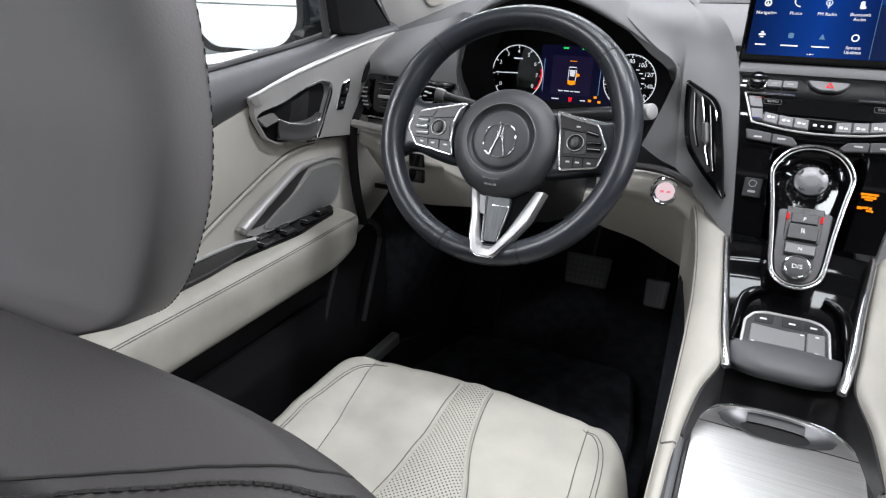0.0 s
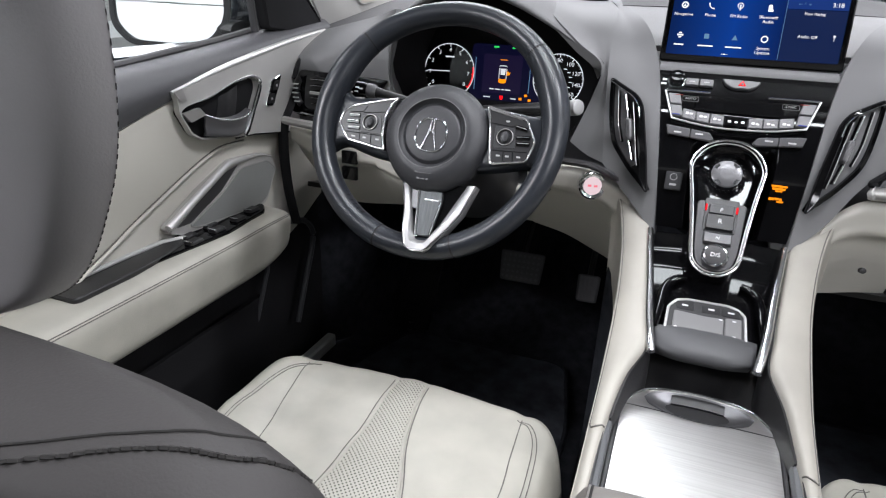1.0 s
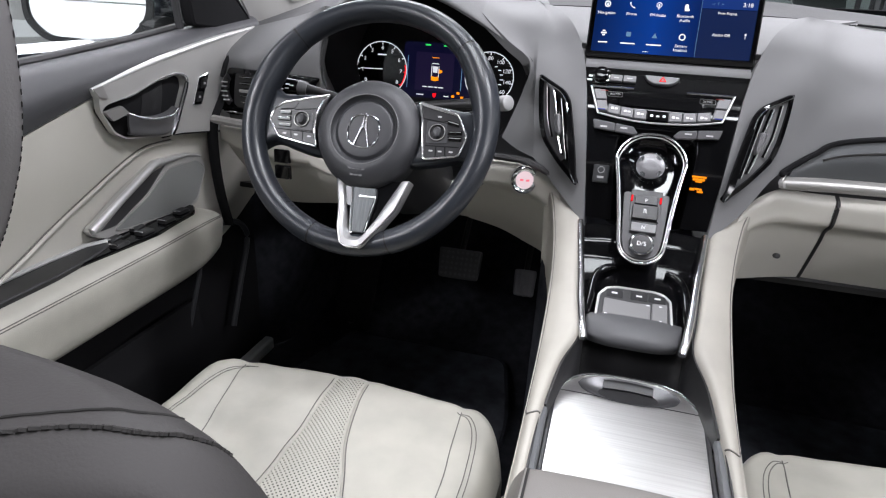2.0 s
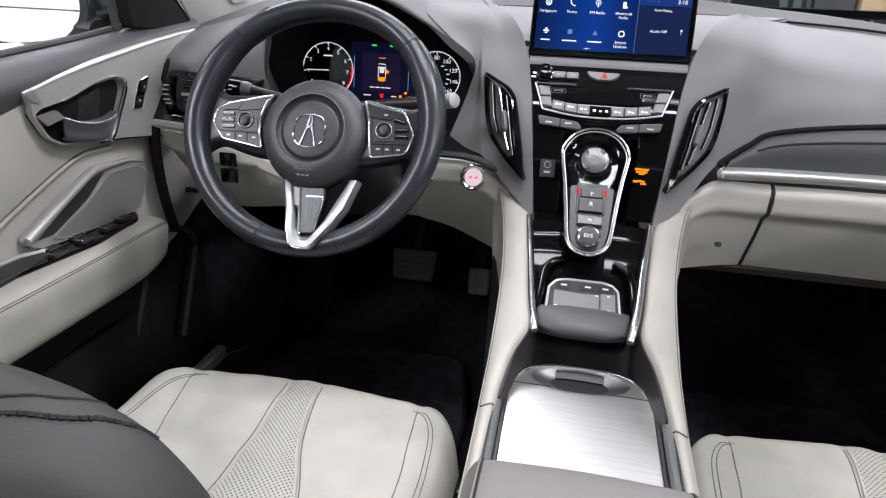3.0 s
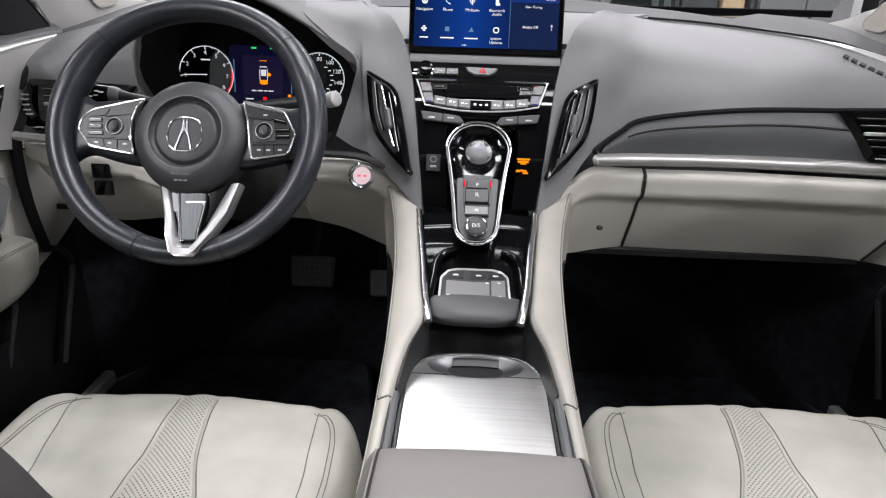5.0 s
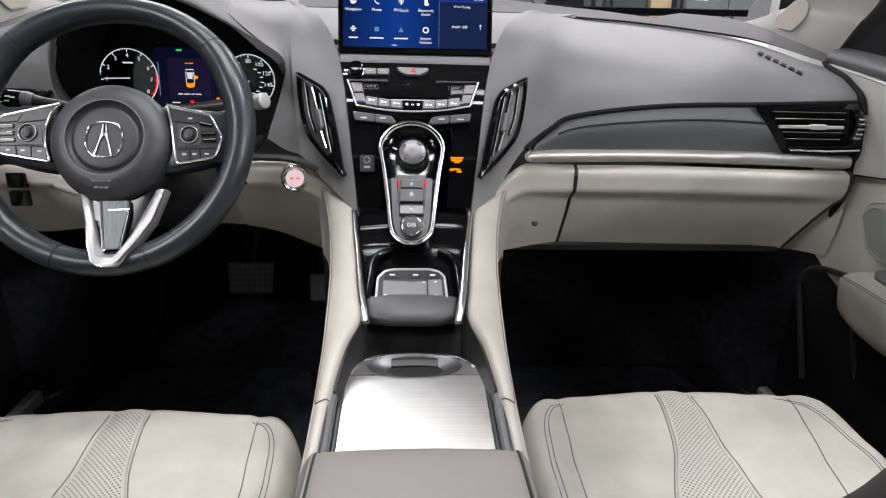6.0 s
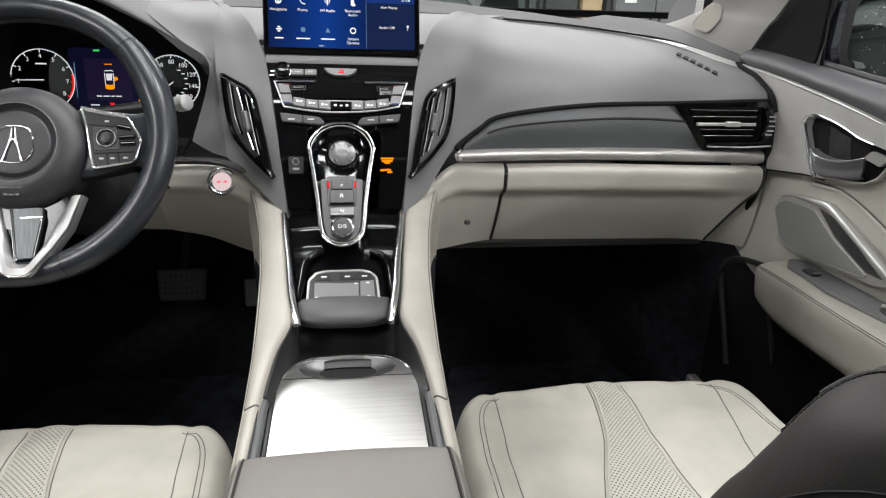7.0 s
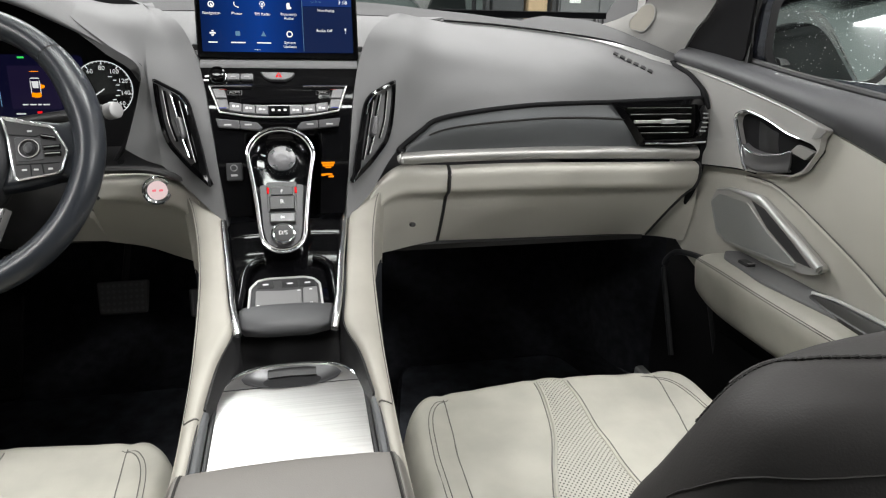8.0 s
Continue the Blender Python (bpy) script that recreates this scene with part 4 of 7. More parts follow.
for i, z in enumerate((0.508, 0.478)):
    part("panel_button", block(-0.650, 0.9885, z - 0.012, -0.619, 0.998, z + 0.012, 0.003), PIANO, dash, "black dashboard switch" if i == 0 else "")
# face between the instruments and the door
lower([[(-0.575, 1.06, 0.765), (-0.575, 1.05, 0.72), (-0.577, 1.045, 0.69), (-0.58, 1.045, 0.667), (-0.58, 1.05, 0.62), (-0.58, 1.05, 0.55)],
       [(-0.66, 1.14, 0.745), (-0.66, 1.09, 0.715), (-0.66, 1.06, 0.69), (-0.66, 1.055, 0.667), (-0.66, 1.06, 0.62), (-0.66, 1.06, 0.55)],
       [(-0.80, 1.185, 0.712), (-0.795, 1.13, 0.695), (-0.79, 1.085, 0.675), (-0.785, 1.065, 0.655), (-0.785, 1.065, 0.61), (-0.785, 1.065, 0.55)]], 24, "outer_pad", "", DASH)

# instrument hood: outer brow and black well
LIP = [(-0.265, 1.035, 0.556), (-0.241, 1.033, 0.595), (-0.217, 1.030, 0.662), (-0.208, 1.026, 0.700), (-0.249, 1.016, 0.730), (-0.293, 1.008, 0.756), (-0.35, 1.0, 0.784), (-0.405, 0.998, 0.798), (-0.47, 1.008, 0.792), (-0.535, 1.025, 0.762), (-0.572, 1.04, 0.71), (-0.580, 1.045, 0.65), (-0.560, 1.05, 0.590)]
cen = np.array((-0.39, 0, 0.66))
hood = []
for p, b_ in zip(LIP[4:], (0.55, 0.85, 1, 1, 1, 1, 1, 1, 1)):
    p = np.array(p)
    d = (p - cen) * np.array((1, 0, 1))
    d /= np.linalg.norm(d)
    up = max(0.0, d[2])
    out = lambda k, y, z=0.0: tuple(p + d * k * (0.35 + 0.65 * up) + np.array((0, y, z)))
    hood.append([out(-0.004, 0.012), out(0.0, 0.0), out(0.010 * b_, 0.006 * b_), out(0.020 * b_, 0.05 * b_, 0.004 * b_), out(0.022 * b_, 0.15 * b_, 0.002 * b_), out(0.0, 0.34 * b_, -0.02 * up)])
part("instrument_hood", sheet(surface(hood, 60, 20), 0.006, (0, -1, 1)), DASH, dash, "grey hood over the instruments")
well = [[tuple(np.array(p) + np.array((0, 0.006, 0))), tuple(cen + (np.array(p) - cen) * np.array((0.98, 1, 0.97)) + np.array((0, 0.09, 0))), tuple(cen + (np.array(p) - cen) * np.array((0.96, 1, 0.93)) + np.array((0, 0.19, 0)))] for p in LIP]
part("hood_well", sheet(surface(well, 60, 10), 0.004, (0, 0, -1)), FELT, dash, "black inside of the hood")

# ---- outer vents ----
def outer_vent(s):
    UPV = 0.009
    t = thing("air_vent", (s * 0.70, 1.06, 0.55), "gloss black outer air vent with slats and a bright slider", "air vent", "outer air vents")
    pl = Plane((0, 1.052, UPV), (1, 0, 0), (0, 0, 1))
    body = [(s * 0.582, 0.634), (s * 0.765, 0.640), (s * 0.786, 0.60), (s * 0.790, 0.562), (s * 0.772, 0.553), (s * 0.648, 0.552)]
    part("vent_frame", frame_of(rounded(body, 0.006), rounded([(s * 0.604, 0.625), (s * 0.756, 0.631), (s * 0.762, 0.60), (s * 0.764, 0.572), (s * 0.757, 0.567), (s * 0.655, 0.565)], 0.006), pl, 0.010), PIANO, t, "gloss black vent surround")
    part("vent_backing", plate(rounded(body, 0.006), Plane((0, 1.075, UPV), (1, 0, 0), (0, 0, 1)), 0.004), BLACK, t)
    for i in range(5):
        z = 0.577 + i * 0.0115 + UPV
        x0 = 0.612 + (0.625 + UPV - z) * 0.72
        part("vent_slat", block(min(s * x0, s * 0.745), 1.045, z - 0.0012, max(s * x0, s * 0.745), 1.066, z + 0.0012, 0.001), PIANO, t)
        part("slat_edge", block(min(s * x0, s * 0.745), 1.0435, z + 0.0007, max(s * x0, s * 0.745), 1.0455, z + 0.0015, 0.0004), SATIN, t)
    part("slider_bar", block(min(s * 0.630, s * 0.745), 1.040, 0.5965 + UPV, max(s * 0.630, s * 0.745), 1.046, 0.6015 + UPV, 0.001), PALE_SATIN, t, "bright slider bar")
    part("slider_knob", block(min(s * 0.685, s * 0.712), 1.036, 0.5955 + UPV, max(s * 0.685, s * 0.712), 1.046, 0.6040 + UPV, 0.002), PALE_SATIN, t)
    arc = [(s * (0.762 + 0.010 * math.cos(a)), 1.040, 0.600 + UPV + 0.024 * math.sin(a)) for a in np.linspace(-1.4, 1.4, 16)]
    wh = part("vent_wheel", tube(arc, 0.0065, 10), POD, t, "ribbed vent wheel")
    for k in range(3, 13, 2):
        x, y, z = arc[k]
        part("wheel_rib", block(x - 0.0055, y - 0.0080, z - 0.0011, x + 0.0055, y - 0.004, z + 0.0011, 0.0003), PALE_SATIN, wh)
    part("vent_lip", plate(rounded([(s * 0.668, 0.5640), (s * 0.757, 0.5655), (s * 0.776, 0.5605), (s * 0.770, 0.5560), (s * 0.652, 0.5570)], 0.002), Plane((0, 1.044, UPV), (1, 0, 0), (0, 0.35, 1)), 0.004, 0.001), PIANO, t)
    # Chrome tube modelled for the highlight on the gloss lower lip
    part("vent_glint", tube([(s * 0.655, 1.040, 0.559 + UPV), (s * 0.72, 1.039, 0.5575 + UPV), (s * 0.782, 1.040, 0.560 + UPV)], 0.0018, 6), CHROME, t)


outer_vent(-1)
outer_vent(1)


# ---- inner vents, upright on the wings of the centre stack ----
def inner_vent(s):
    t = thing("air_vent", (s * 0.145, 0.98, 0.53), "tall gloss black air vent with upright slats beside the centre stack", "air vent", "inner air vents")
    a, b, c = Vector((0.191, 1.034, 0.681)), Vector((0.101, 0.918, 0.523)), Vector((0.128, 0.995, 0.664))
    n = (a - b).cross(a - c).normalized()
    if n.y > 0:
        n = -n
    up = (a - b).normalized()
    right = up.cross(n)
    o = b + n * 0.011

    class Face:
        def p(self, x, y, z=0.0):
            q = o + right * x + up * y + n * z
            return Vector((s * q.x - 0.0035, q.y, q.z))
    pl = Face()

    outl = rounded([(-0.0100, 0.2045), (-0.0385, 0.1575), (-0.0418, 0.1375), (-0.0350, 0.1075), (-0.0230, 0.0580), (-0.0090, 0.0095), (0.0075, 0.0550), (0.0190, 0.1030), (0.0150, 0.1320), (0.0030, 0.1720)], [0.004, 0.008, 0.008, 0.012, 0.012, 0.003, 0.012, 0.012, 0.012, 0.02], 3)
    inn = rounded([(-0.0122, 0.1945), (-0.0320, 0.1580), (-0.0350, 0.1380), (-0.0285, 0.1085), (-0.0160, 0.0605), (-0.0068, 0.0322), (0.0040, 0.0632), (0.0128, 0.1055), (0.0086, 0.1315), (-0.0020, 0.1660)], [0.004, 0.006, 0.006, 0.010, 0.010, 0.003, 0.010, 0.010, 0.010, 0.02], 3)
    part("vent_frame", frame_of(outl, inn, pl, 0.006), PIANO, t, "gloss black vent surround")
    part("vent_backing", plate(shrink(outl, 0.004), pl, 0.001, 0, -0.006), FELT, t)
    part("vent_seat", tube([pl.p(a_, b_, 0.0008) for a_, b_ in outl], 0.0016, 6, closed=True), FELT, t)
    for q, r_, mat_ in (([(-0.0150, 0.1785), (-0.0075, 0.1540), (0.0000, 0.1290), (0.0040, 0.1000)], 0.0007, SATIN), ([(-0.0235, 0.1650), (-0.0170, 0.1330), (-0.0080, 0.1010), (-0.0030, 0.0650)], 0.0013, BRIGHT), ([(-0.0305, 0.1480), (-0.0225, 0.1150), (-0.0130, 0.0780), (-0.0075, 0.0530)], 0.0007, SATIN)):
        line = spline([(*p, 0) for p in q], 12)[:, :2]
        part("vent_slat", tube([pl.p(u_, v_, 0.0005) for u_, v_ in line], 0.0017, 6, flat=2.2, up=tuple(Vector((s * n.x, n.y, n.z)))), PIANO, t)
        part("slat_edge", tube([pl.p(u_, v_, 0.0045) for u_, v_ in line], r_, 6), mat_, t)
    part("slider_knob", plate(rounded([(-0.0215, 0.1240), (-0.0135, 0.1285), (-0.0050, 0.1010), (-0.0090, 0.0930), (-0.0140, 0.0960)], 0.002), pl, 0.010, 0.002), BUTTON, t, "grey slider knob")
    # Chrome line stands in for the reflection along the gloss surround
    part("vent_glint", tube([pl.p(a_, b_, 0.0055) for a_, b_ in shrink(outl, 0.0045)[1:13]], 0.0009, 6), CHROME, t)


inner_vent(-1)
inner_vent(1)
pb_ = Plane((-0.190, 0.961, 0.525), (1, 0.35, 0), (0, 0.12, 1))
st = thing("start_button", (-0.19, 0.97, 0.50), "round chrome-rimmed engine start button with red light", "start button")
part("button_rim", lathe([(0.0215, -0.01), (0.0215, 0.004), (0.0195, 0.0065), (0.0165, 0.005)], pb_, 36), CHROME, st, "chrome rim")
START_FACE = glowing("pink_button_face", (1.0, 0.76, 0.78), 0.78)
START_INK = glowing("pale_red_ink", (1.0, 0.22, 0.27), 0.9)
part("button_face", lathe([(0.0165, 0.0), (0.0165, 0.004), (0.013, 0.0056), (0.004, 0.0060)], pb_, 32), START_FACE, st)
part("button_bars", plate(rect(-0.0075, -0.0012, -0.002, 0.0022), pb_, 0.0008, 0, 0.0056), START_INK, st)
part("button_bars", plate(rect(0.002, -0.0018, 0.0075, 0.0014), pb_, 0.0008, 0, 0.0056), START_INK, st)

# ---- touch screen ----
scr = thing("touch_screen", (0, 1.06, 0.70), "wide black-bezelled touch screen showing a blue menu", "touch screen")
ps = Plane((0, 1.046, 0.712), (1, 0, 0), (0, 0.24, 0.97))
part("housing", plate(rounded(rect(-0.1245, 0.0, 0.1245, 0.152), 0.006), ps, 0.012, 0.002, -0.012), PIANO, scr, "gloss black housing")
SCREEN_BLUE = bpy.data.materials.new("blue_menu_glow")
SCREEN_BLUE.use_nodes = True
nt = SCREEN_BLUE.node_tree
b = nt.nodes["Principled BSDF"]
b.inputs["Base Color"].default_value, b.inputs["Roughness"].default_value = (0.003, 0.003, 0.005, 1), 0.12
b.inputs["Specular IOR Level"].default_value = 0.08
tc, sep, ramp, wave = (nt.nodes.new(k) for k in ("ShaderNodeTexCoord", "ShaderNodeSeparateXYZ", "ShaderNodeValToRGB", "ShaderNodeMapRange"))
nt.links.new(tc.outputs["Object"], sep.inputs[0])
nt.links.new(sep.outputs["X"], wave.inputs["Value"])
wave.inputs["From Min"].default_value, wave.inputs["From Max"].default_value = -0.115, 0.115
nt.links.new(wave.outputs["Result"], ramp.inputs["Fac"])
cr = ramp.color_ramp
cr.elements[0].color, cr.elements[1].color = (0.002, 0.014, 0.080, 1), (0.002, 0.008, 0.035, 1)
e = cr.elements.new(0.38)
e.color = (0.003, 0.040, 0.250, 1)
e = cr.elements.new(0.7)
e.color = (0.002, 0.012, 0.075, 1)
nt.links.new(ramp.outputs["Color"], b.inputs["Emission Color"])
b.inputs["Emission Strength"].default_value = 1.0
disp = part("display", plate(rounded(rect(-0.1165, 0.0105, 0.1165, 0.142), 0.002), ps, 0.0006, 0, 0.0), SCREEN_BLUE, scr, "lit blue menu display")
part("side_pane", plate(rect(0.0385, 0.0115, 0.1155, 0.0815), ps, 0.0003, 0, 0.0006), glowing("dark_blue_pane", (0.002, 0.011, 0.060), 1.0), disp)
part("side_pane", plate(rect(0.0375, 0.0115, 0.0381, 0.141), ps, 0.0003, 0, 0.0006), DIM_INK, disp)
part("top_pane", plate(rect(0.0385, 0.083, 0.1155, 0.141), ps, 0.0003, 0, 0.0006), glowing("mid_blue_pane", (0.003, 0.028, 0.17), 1.0), disp)
COLS = (-0.100, -0.0625, -0.0235, 0.0165)
for x, w in zip(COLS, ("Navigation", "Phone", "FM Radio", "Bluetooth\nAudio")):
    lettering("menu_word", w, ps, x, 0.0687 if "\n" not in w else 0.0662, 0.0062, WHITE_INK, disp, 0.0009)
lettering("menu_word", "System\nUpdates", ps, COLS[3], 0.0225, 0.0062, WHITE_INK, disp, 0.0009)
for x, w in zip(COLS[:3], (0.014, 0.022, 0.022)):
    part("menu_bar", plate(rect(x - w / 2, 0.0238, x + w / 2, 0.0256), ps, 0.0003, 0, 0.0006), WHITE_INK, disp)
lettering("menu_word", "Now Playing", ps, 0.075, 0.0765, 0.0052, WHITE_INK, disp, 0.0011)
lettering("menu_word", "Audio Off", ps, 0.071, 0.0450, 0.0062, WHITE_INK, disp, 0.0011)
lettering("menu_word", "3:18", ps, 0.102, 0.0895, 0.0085, WHITE_INK, disp, 0.0011)


def disc(x, y, r, mat, inner=0.0, seg=20):
    o = [(x + r * math.cos(2 * math.pi * k / seg), y + r * math.sin(2 * math.pi * k / seg)) for k in range(seg)]
    if inner:
        i = [(x + inner * math.cos(2 * math.pi * k / seg), y + inner * math.sin(2 * math.pi * k / seg)) for k in range(seg)]
        bm = frame_of(o, i, ps, 0.0003, 0.0006)
    else:
        bm = plate(o, ps, 0.0003, 0, 0.0006)
    part("menu_icon", bm, mat, disp)


def bars(items, mat):
    for a0, b0, a1, b1 in items:
        part("menu_icon", plate(rect(a0, b0, a1, b1), ps, 0.0003, 0, 0.0006), mat, disp)


x = COLS[0]
disc(x, 0.0820, 0.0048, WHITE_INK, 0.0030)
part("menu_icon", plate([(x - 0.0022, 0.0790), (x, 0.0845), (x + 0.0022, 0.0790), (x, 0.0803)], ps, 0.0003, 0, 0.0006), WHITE_INK, disp)
x = COLS[1]
part("menu_icon", tube([ps.p(a, b, 0.0008) for a, b in ((x - 0.0035, 0.0860), (x - 0.0030, 0.0820), (x, 0.0790), (x + 0.004, 0.0780))], [0.0012, 0.0006, 0.0006, 0.0012], 6), WHITE_INK, disp)
x = COLS[2]
bars([(x - 0.0006, 0.0770, x + 0.0006, 0.0835)], WHITE_INK)
disc(x, 0.0840, 0.0042, WHITE_INK, 0.0032)
disc(x, 0.0840, 0.0014, WHITE_INK)
x = COLS[3]
part("menu_icon", plate(rounded(rect(x - 0.0026, 0.0770, x + 0.0026, 0.0870), 0.0024), ps, 0.0003, 0, 0.0006), WHITE_INK, disp)
disc(x + 0.003, 0.0790, 0.0018, WHITE_INK)
x = COLS[0]
bars([(x - 0.0045, 0.0375, x + 0.0045, 0.0398), (x - 0.0020, 0.0408, x + 0.0020, 0.0428), (x - 0.0020, 0.0345, x + 0.0020, 0.0365)], WHITE_INK)
x = COLS[1]
part("menu_icon", plate(rounded(rect(x - 0.0035, 0.035, x + 0.0035, 0.042), 0.0012), ps, 0.0003, 0, 0.0006), DIM_INK, disp)
x = COLS[2]
part("menu_icon", plate([(x - 0.0040, 0.0350), (x + 0.0040, 0.0350), (x, 0.0425)], ps, 0.0003, 0, 0.0006), DIM_INK, disp)
disc(COLS[3], 0.0388, 0.0050, WHITE_INK, 0.0033)
disc(-0.034, 0.0140, 0.0011, WHITE_INK)
bars([(-0.0385, 0.0137, -0.0358, 0.0143), (-0.0322, 0.0137, -0.0295, 0.0143)], WHITE_INK)
bars([(0.1045, 0.041, 0.1055, 0.0495), (0.1032, 0.0465, 0.1068, 0.0490)], WHITE_INK)
bars([(0.052, 0.0885, 0.056, 0.0900), (0.059, 0.0885, 0.061, 0.0920), (0.065, 0.0885, 0.068, 0.0905)], DIM_INK)
for s in (-1, 1):
    part("side_clip", block(s * 0.127 - 0.005, 1.052, 0.724, s * 0.127 + 0.005, 1.062, 0.733, 0.002), BLACK, scr)
part("front_lip", sheet(surface([[(x, 1.045, 0.710), (x, 1.036, 0.7075), (x, 1.029, 0.7045), (x, 1.026, 0.6995)] for x in (-0.1205, -0.06, 0.0, 0.06, 0.1205)], 12, 6), 0.006, (0, -1, 1)), DASH, dash, "grey lip under the screen")

# ---- centre stack ----
stack = thing("centre_stack", (0, 0.95, 0.48), "gloss black centre stack with climate and audio buttons", "centre stack")
rowsP = ((1.026, 0.699, 0.121), (1.0, 0.670, 0.1115), (0.975, 0.645, 0.106), (0.955, 0.615, 0.101), (0.936, 0.575, 0.097), (0.922, 0.540, 0.092), (0.905, 0.495, 0.0855))
COVE = (0, 0, 0, 0.004, 0.030, 0.034, 0.02)
PANEL = np.zeros((81, 41, 3))
for i, k in enumerate(np.linspace(-1, 1, 81)):
    q = min(1.0, max(0.0, (0.58 - abs(k)) / 0.14))
    q = q * q * (3 - 2 * q)
    PANEL[i] = spline([(k * w, y + d * q, z - 0.5 * d * q) for (y, z, w), d in zip(rowsP, COVE)], 40)
part("black_panel", sheet(PANEL, 0.010, (0, -1, 1)), PIANO, stack, "gloss black facia")
pA = Plane((-0.003, 0.9800, 0.6510), (1, 0, 0), (0, 0.70, 0.71))
pB = Plane((0, 0.9275, 0.5565), (1, 0, 0), (0, 0.373, 0.928))
# climate frame: bright outline, tilted wide at the top
fr_ = [(-0.1028, 0.0290), (-0.0870, -0.0190), (-0.045, -0.0268), (-0.005, -0.0290), (0.045, -0.0260), (0.0875, -0.0172), (0.1026, 0.0300)]
part("climate_rim", tube([pA.p(a, b, 0.004) for a, b in spline([(*p, 0) for p in fr_[:2]], 6)[:, :2]] + [pA.p(a, b, 0.004) for a, b in spline([(*p, 0) for p in fr_[1:6]], 20)[1:, :2]] + [pA.p(a, b, 0.004) for a, b in spline([(*p, 0) for p in fr_[5:]], 6)[1:, :2]], 0.0014, 8), PALE_SATIN, stack, "bright climate outline")
for a0, a1 in ((-0.1028, -0.040), (0.0360, 0.1026)):
    part("climate_rim", tube([pA.p(a0, 0.0292, 0.004), pA.p(a1, 0.0296, 0.004)], 0.0016, 8), BRIGHT, stack)
part("climate_display", plate(rounded([(-0.060, 0.024), (-0.058, -0.002), (0.058, -0.002), (0.060, 0.024)], 0.004), pA, 0.003, 0.001), PIANO, stack)
for s in (-1, 1):
    for i, (b0, b1) in enumerate(((0.009, 0.025), (-0.009, 0.006))):
        b0, b1 = ((0.0050, 0.0235), (-0.0150, 0.0035))[i]
        kx = [(s * (0.0985 - 0.0058 * i), b1), (s * (0.0810 - 0.0045 * i), b1), (s * (0.0765 - 0.0035 * i), b0), (s * (0.0930 - 0.0045 * i), b0)]
        part("temperature_key", plate(rounded(kx, 0.002), pA, 0.006, 0.0012), KEY, stack, "grey temperature key" if i == 0 and s < 0 else "")
        part("key_mark", plate(rect(min(s * 0.077, s * 0.088), b0 + 0.001 if i else b1 - 0.003, max(s * 0.077, s * 0.088), b0 + 0.0025 if i else b1 - 0.002), pA, 0.0004, 0, 0.006), glowing("blue_mark", (0.1, 0.15, 0.9), 0.3) if i else glowing("red_mark", (0.8, 0.1, 0.1), 0.25), stack)
for i in range(7):
    a0, w_ = (-0.0735 + i * 0.0190, 0.0184) if i < 3 else (-0.0160, 0.0295) if i == 3 else (0.0142 + (i - 4) * 0.0195, 0.0188)
    bend = lambda a: -0.0168 - 0.0082 * (1 - (a / 0.075) ** 2)
    key = [(a0, bend(a0)), (a0 + w_, bend(a0 + w_)), (a0 + w_, bend(a0 + w_) + 0.0165), (a0, bend(a0) + 0.0165)]
    kb = part("climate_key", plate(rounded(key, 0.0015), pA, 0.0052, 0.0012), KEY if i != 3 else PIANO, stack, "grey climate key" if i == 0 else "")
    for j in range(2 if i != 3 else 3):
        cx = a0 + (0.0065 + j * 0.0055 if i != 3 else 0.0060 + j * 0.0088)
        part("key_mark", plate(rounded(rect(cx - 0.0022, bend(a0) + 0.006, cx + 0.0022, bend(a0) + 0.0100 - 0.0012 * (j % 2)), 0.001), pA, 0.0004, 0, 0.0052), KEY_INK if i == 3 else WHITE_MARK, kb)
for s in (-1, 1):
    lettering("key_word", "AUTO" if s < 0 else "SYNC", pA, s * 0.066, 0.017, 0.0055, PRINT, stack, 0.0042)
    part("word_box", frame_of(rounded(rect(s * 0.066 - 0.011, 0.0125, s * 0.066 + 0.011, 0.0215), 0.002), rounded(rect(s * 0.066 - 0.0105, 0.013, s * 0.066 + 0.0105, 0.021), 0.002), pA, 0.0006, 0.0036), BUTTON, stack)
# volume knob, keys and hazard key above it
part("volume_knob", lathe([(0.0115, 0.0), (0.0115, 0.012), (0.0105, 0.015), (0.008, 0.0155), (0.0075, 0.0135), (0.002, 0.013)], Plane(pA.p(-0.090, 0.0475, 0.0), pA.r, pA.u), 28), PIANO, stack, "gloss black volume knob")
part("knob_ring", lathe([(0.0125, 0.0), (0.0125, 0.003), (0.0118, 0.0032)], Plane(pA.p(-0.090, 0.0475, 0.001), pA.r, pA.u), 28), CHROME, stack)
for i in range(2):
    part("audio_key", plate(rounded(rect(-0.0775 + i * 0.0200, 0.0418, -0.0585 + i * 0.0200, 0.0542), 0.002), pA, 0.004, 0.001), KEY, stack)
    part("key_mark", plate(rect(-0.0720 + i * 0.0200, 0.047, -0.0640 + i * 0.0200, 0.0488), pA, 0.0004, 0, 0.004), PRINT, stack)
hz_ = [(-0.0280, 0.0570), (0.0250, 0.0560), (0.0200, 0.0470), (0.010, 0.0410), (-0.012, 0.0410), (-0.0225, 0.0470)]
part("hazard_key", plate(rounded(hz_, 0.003), pA, 0.005, 0.0012), KEY, stack, "grey hazard warning key")
tri = [(0.0, 0.0552), (-0.0052, 0.0458), (0.0052, 0.0458)]
part("hazard_sign", frame_of(tri, [(0.0, 0.0526), (-0.0030, 0.0472), (0.0030, 0.0472)], pA, 0.0005, 0.005), RED_GLOW, stack)
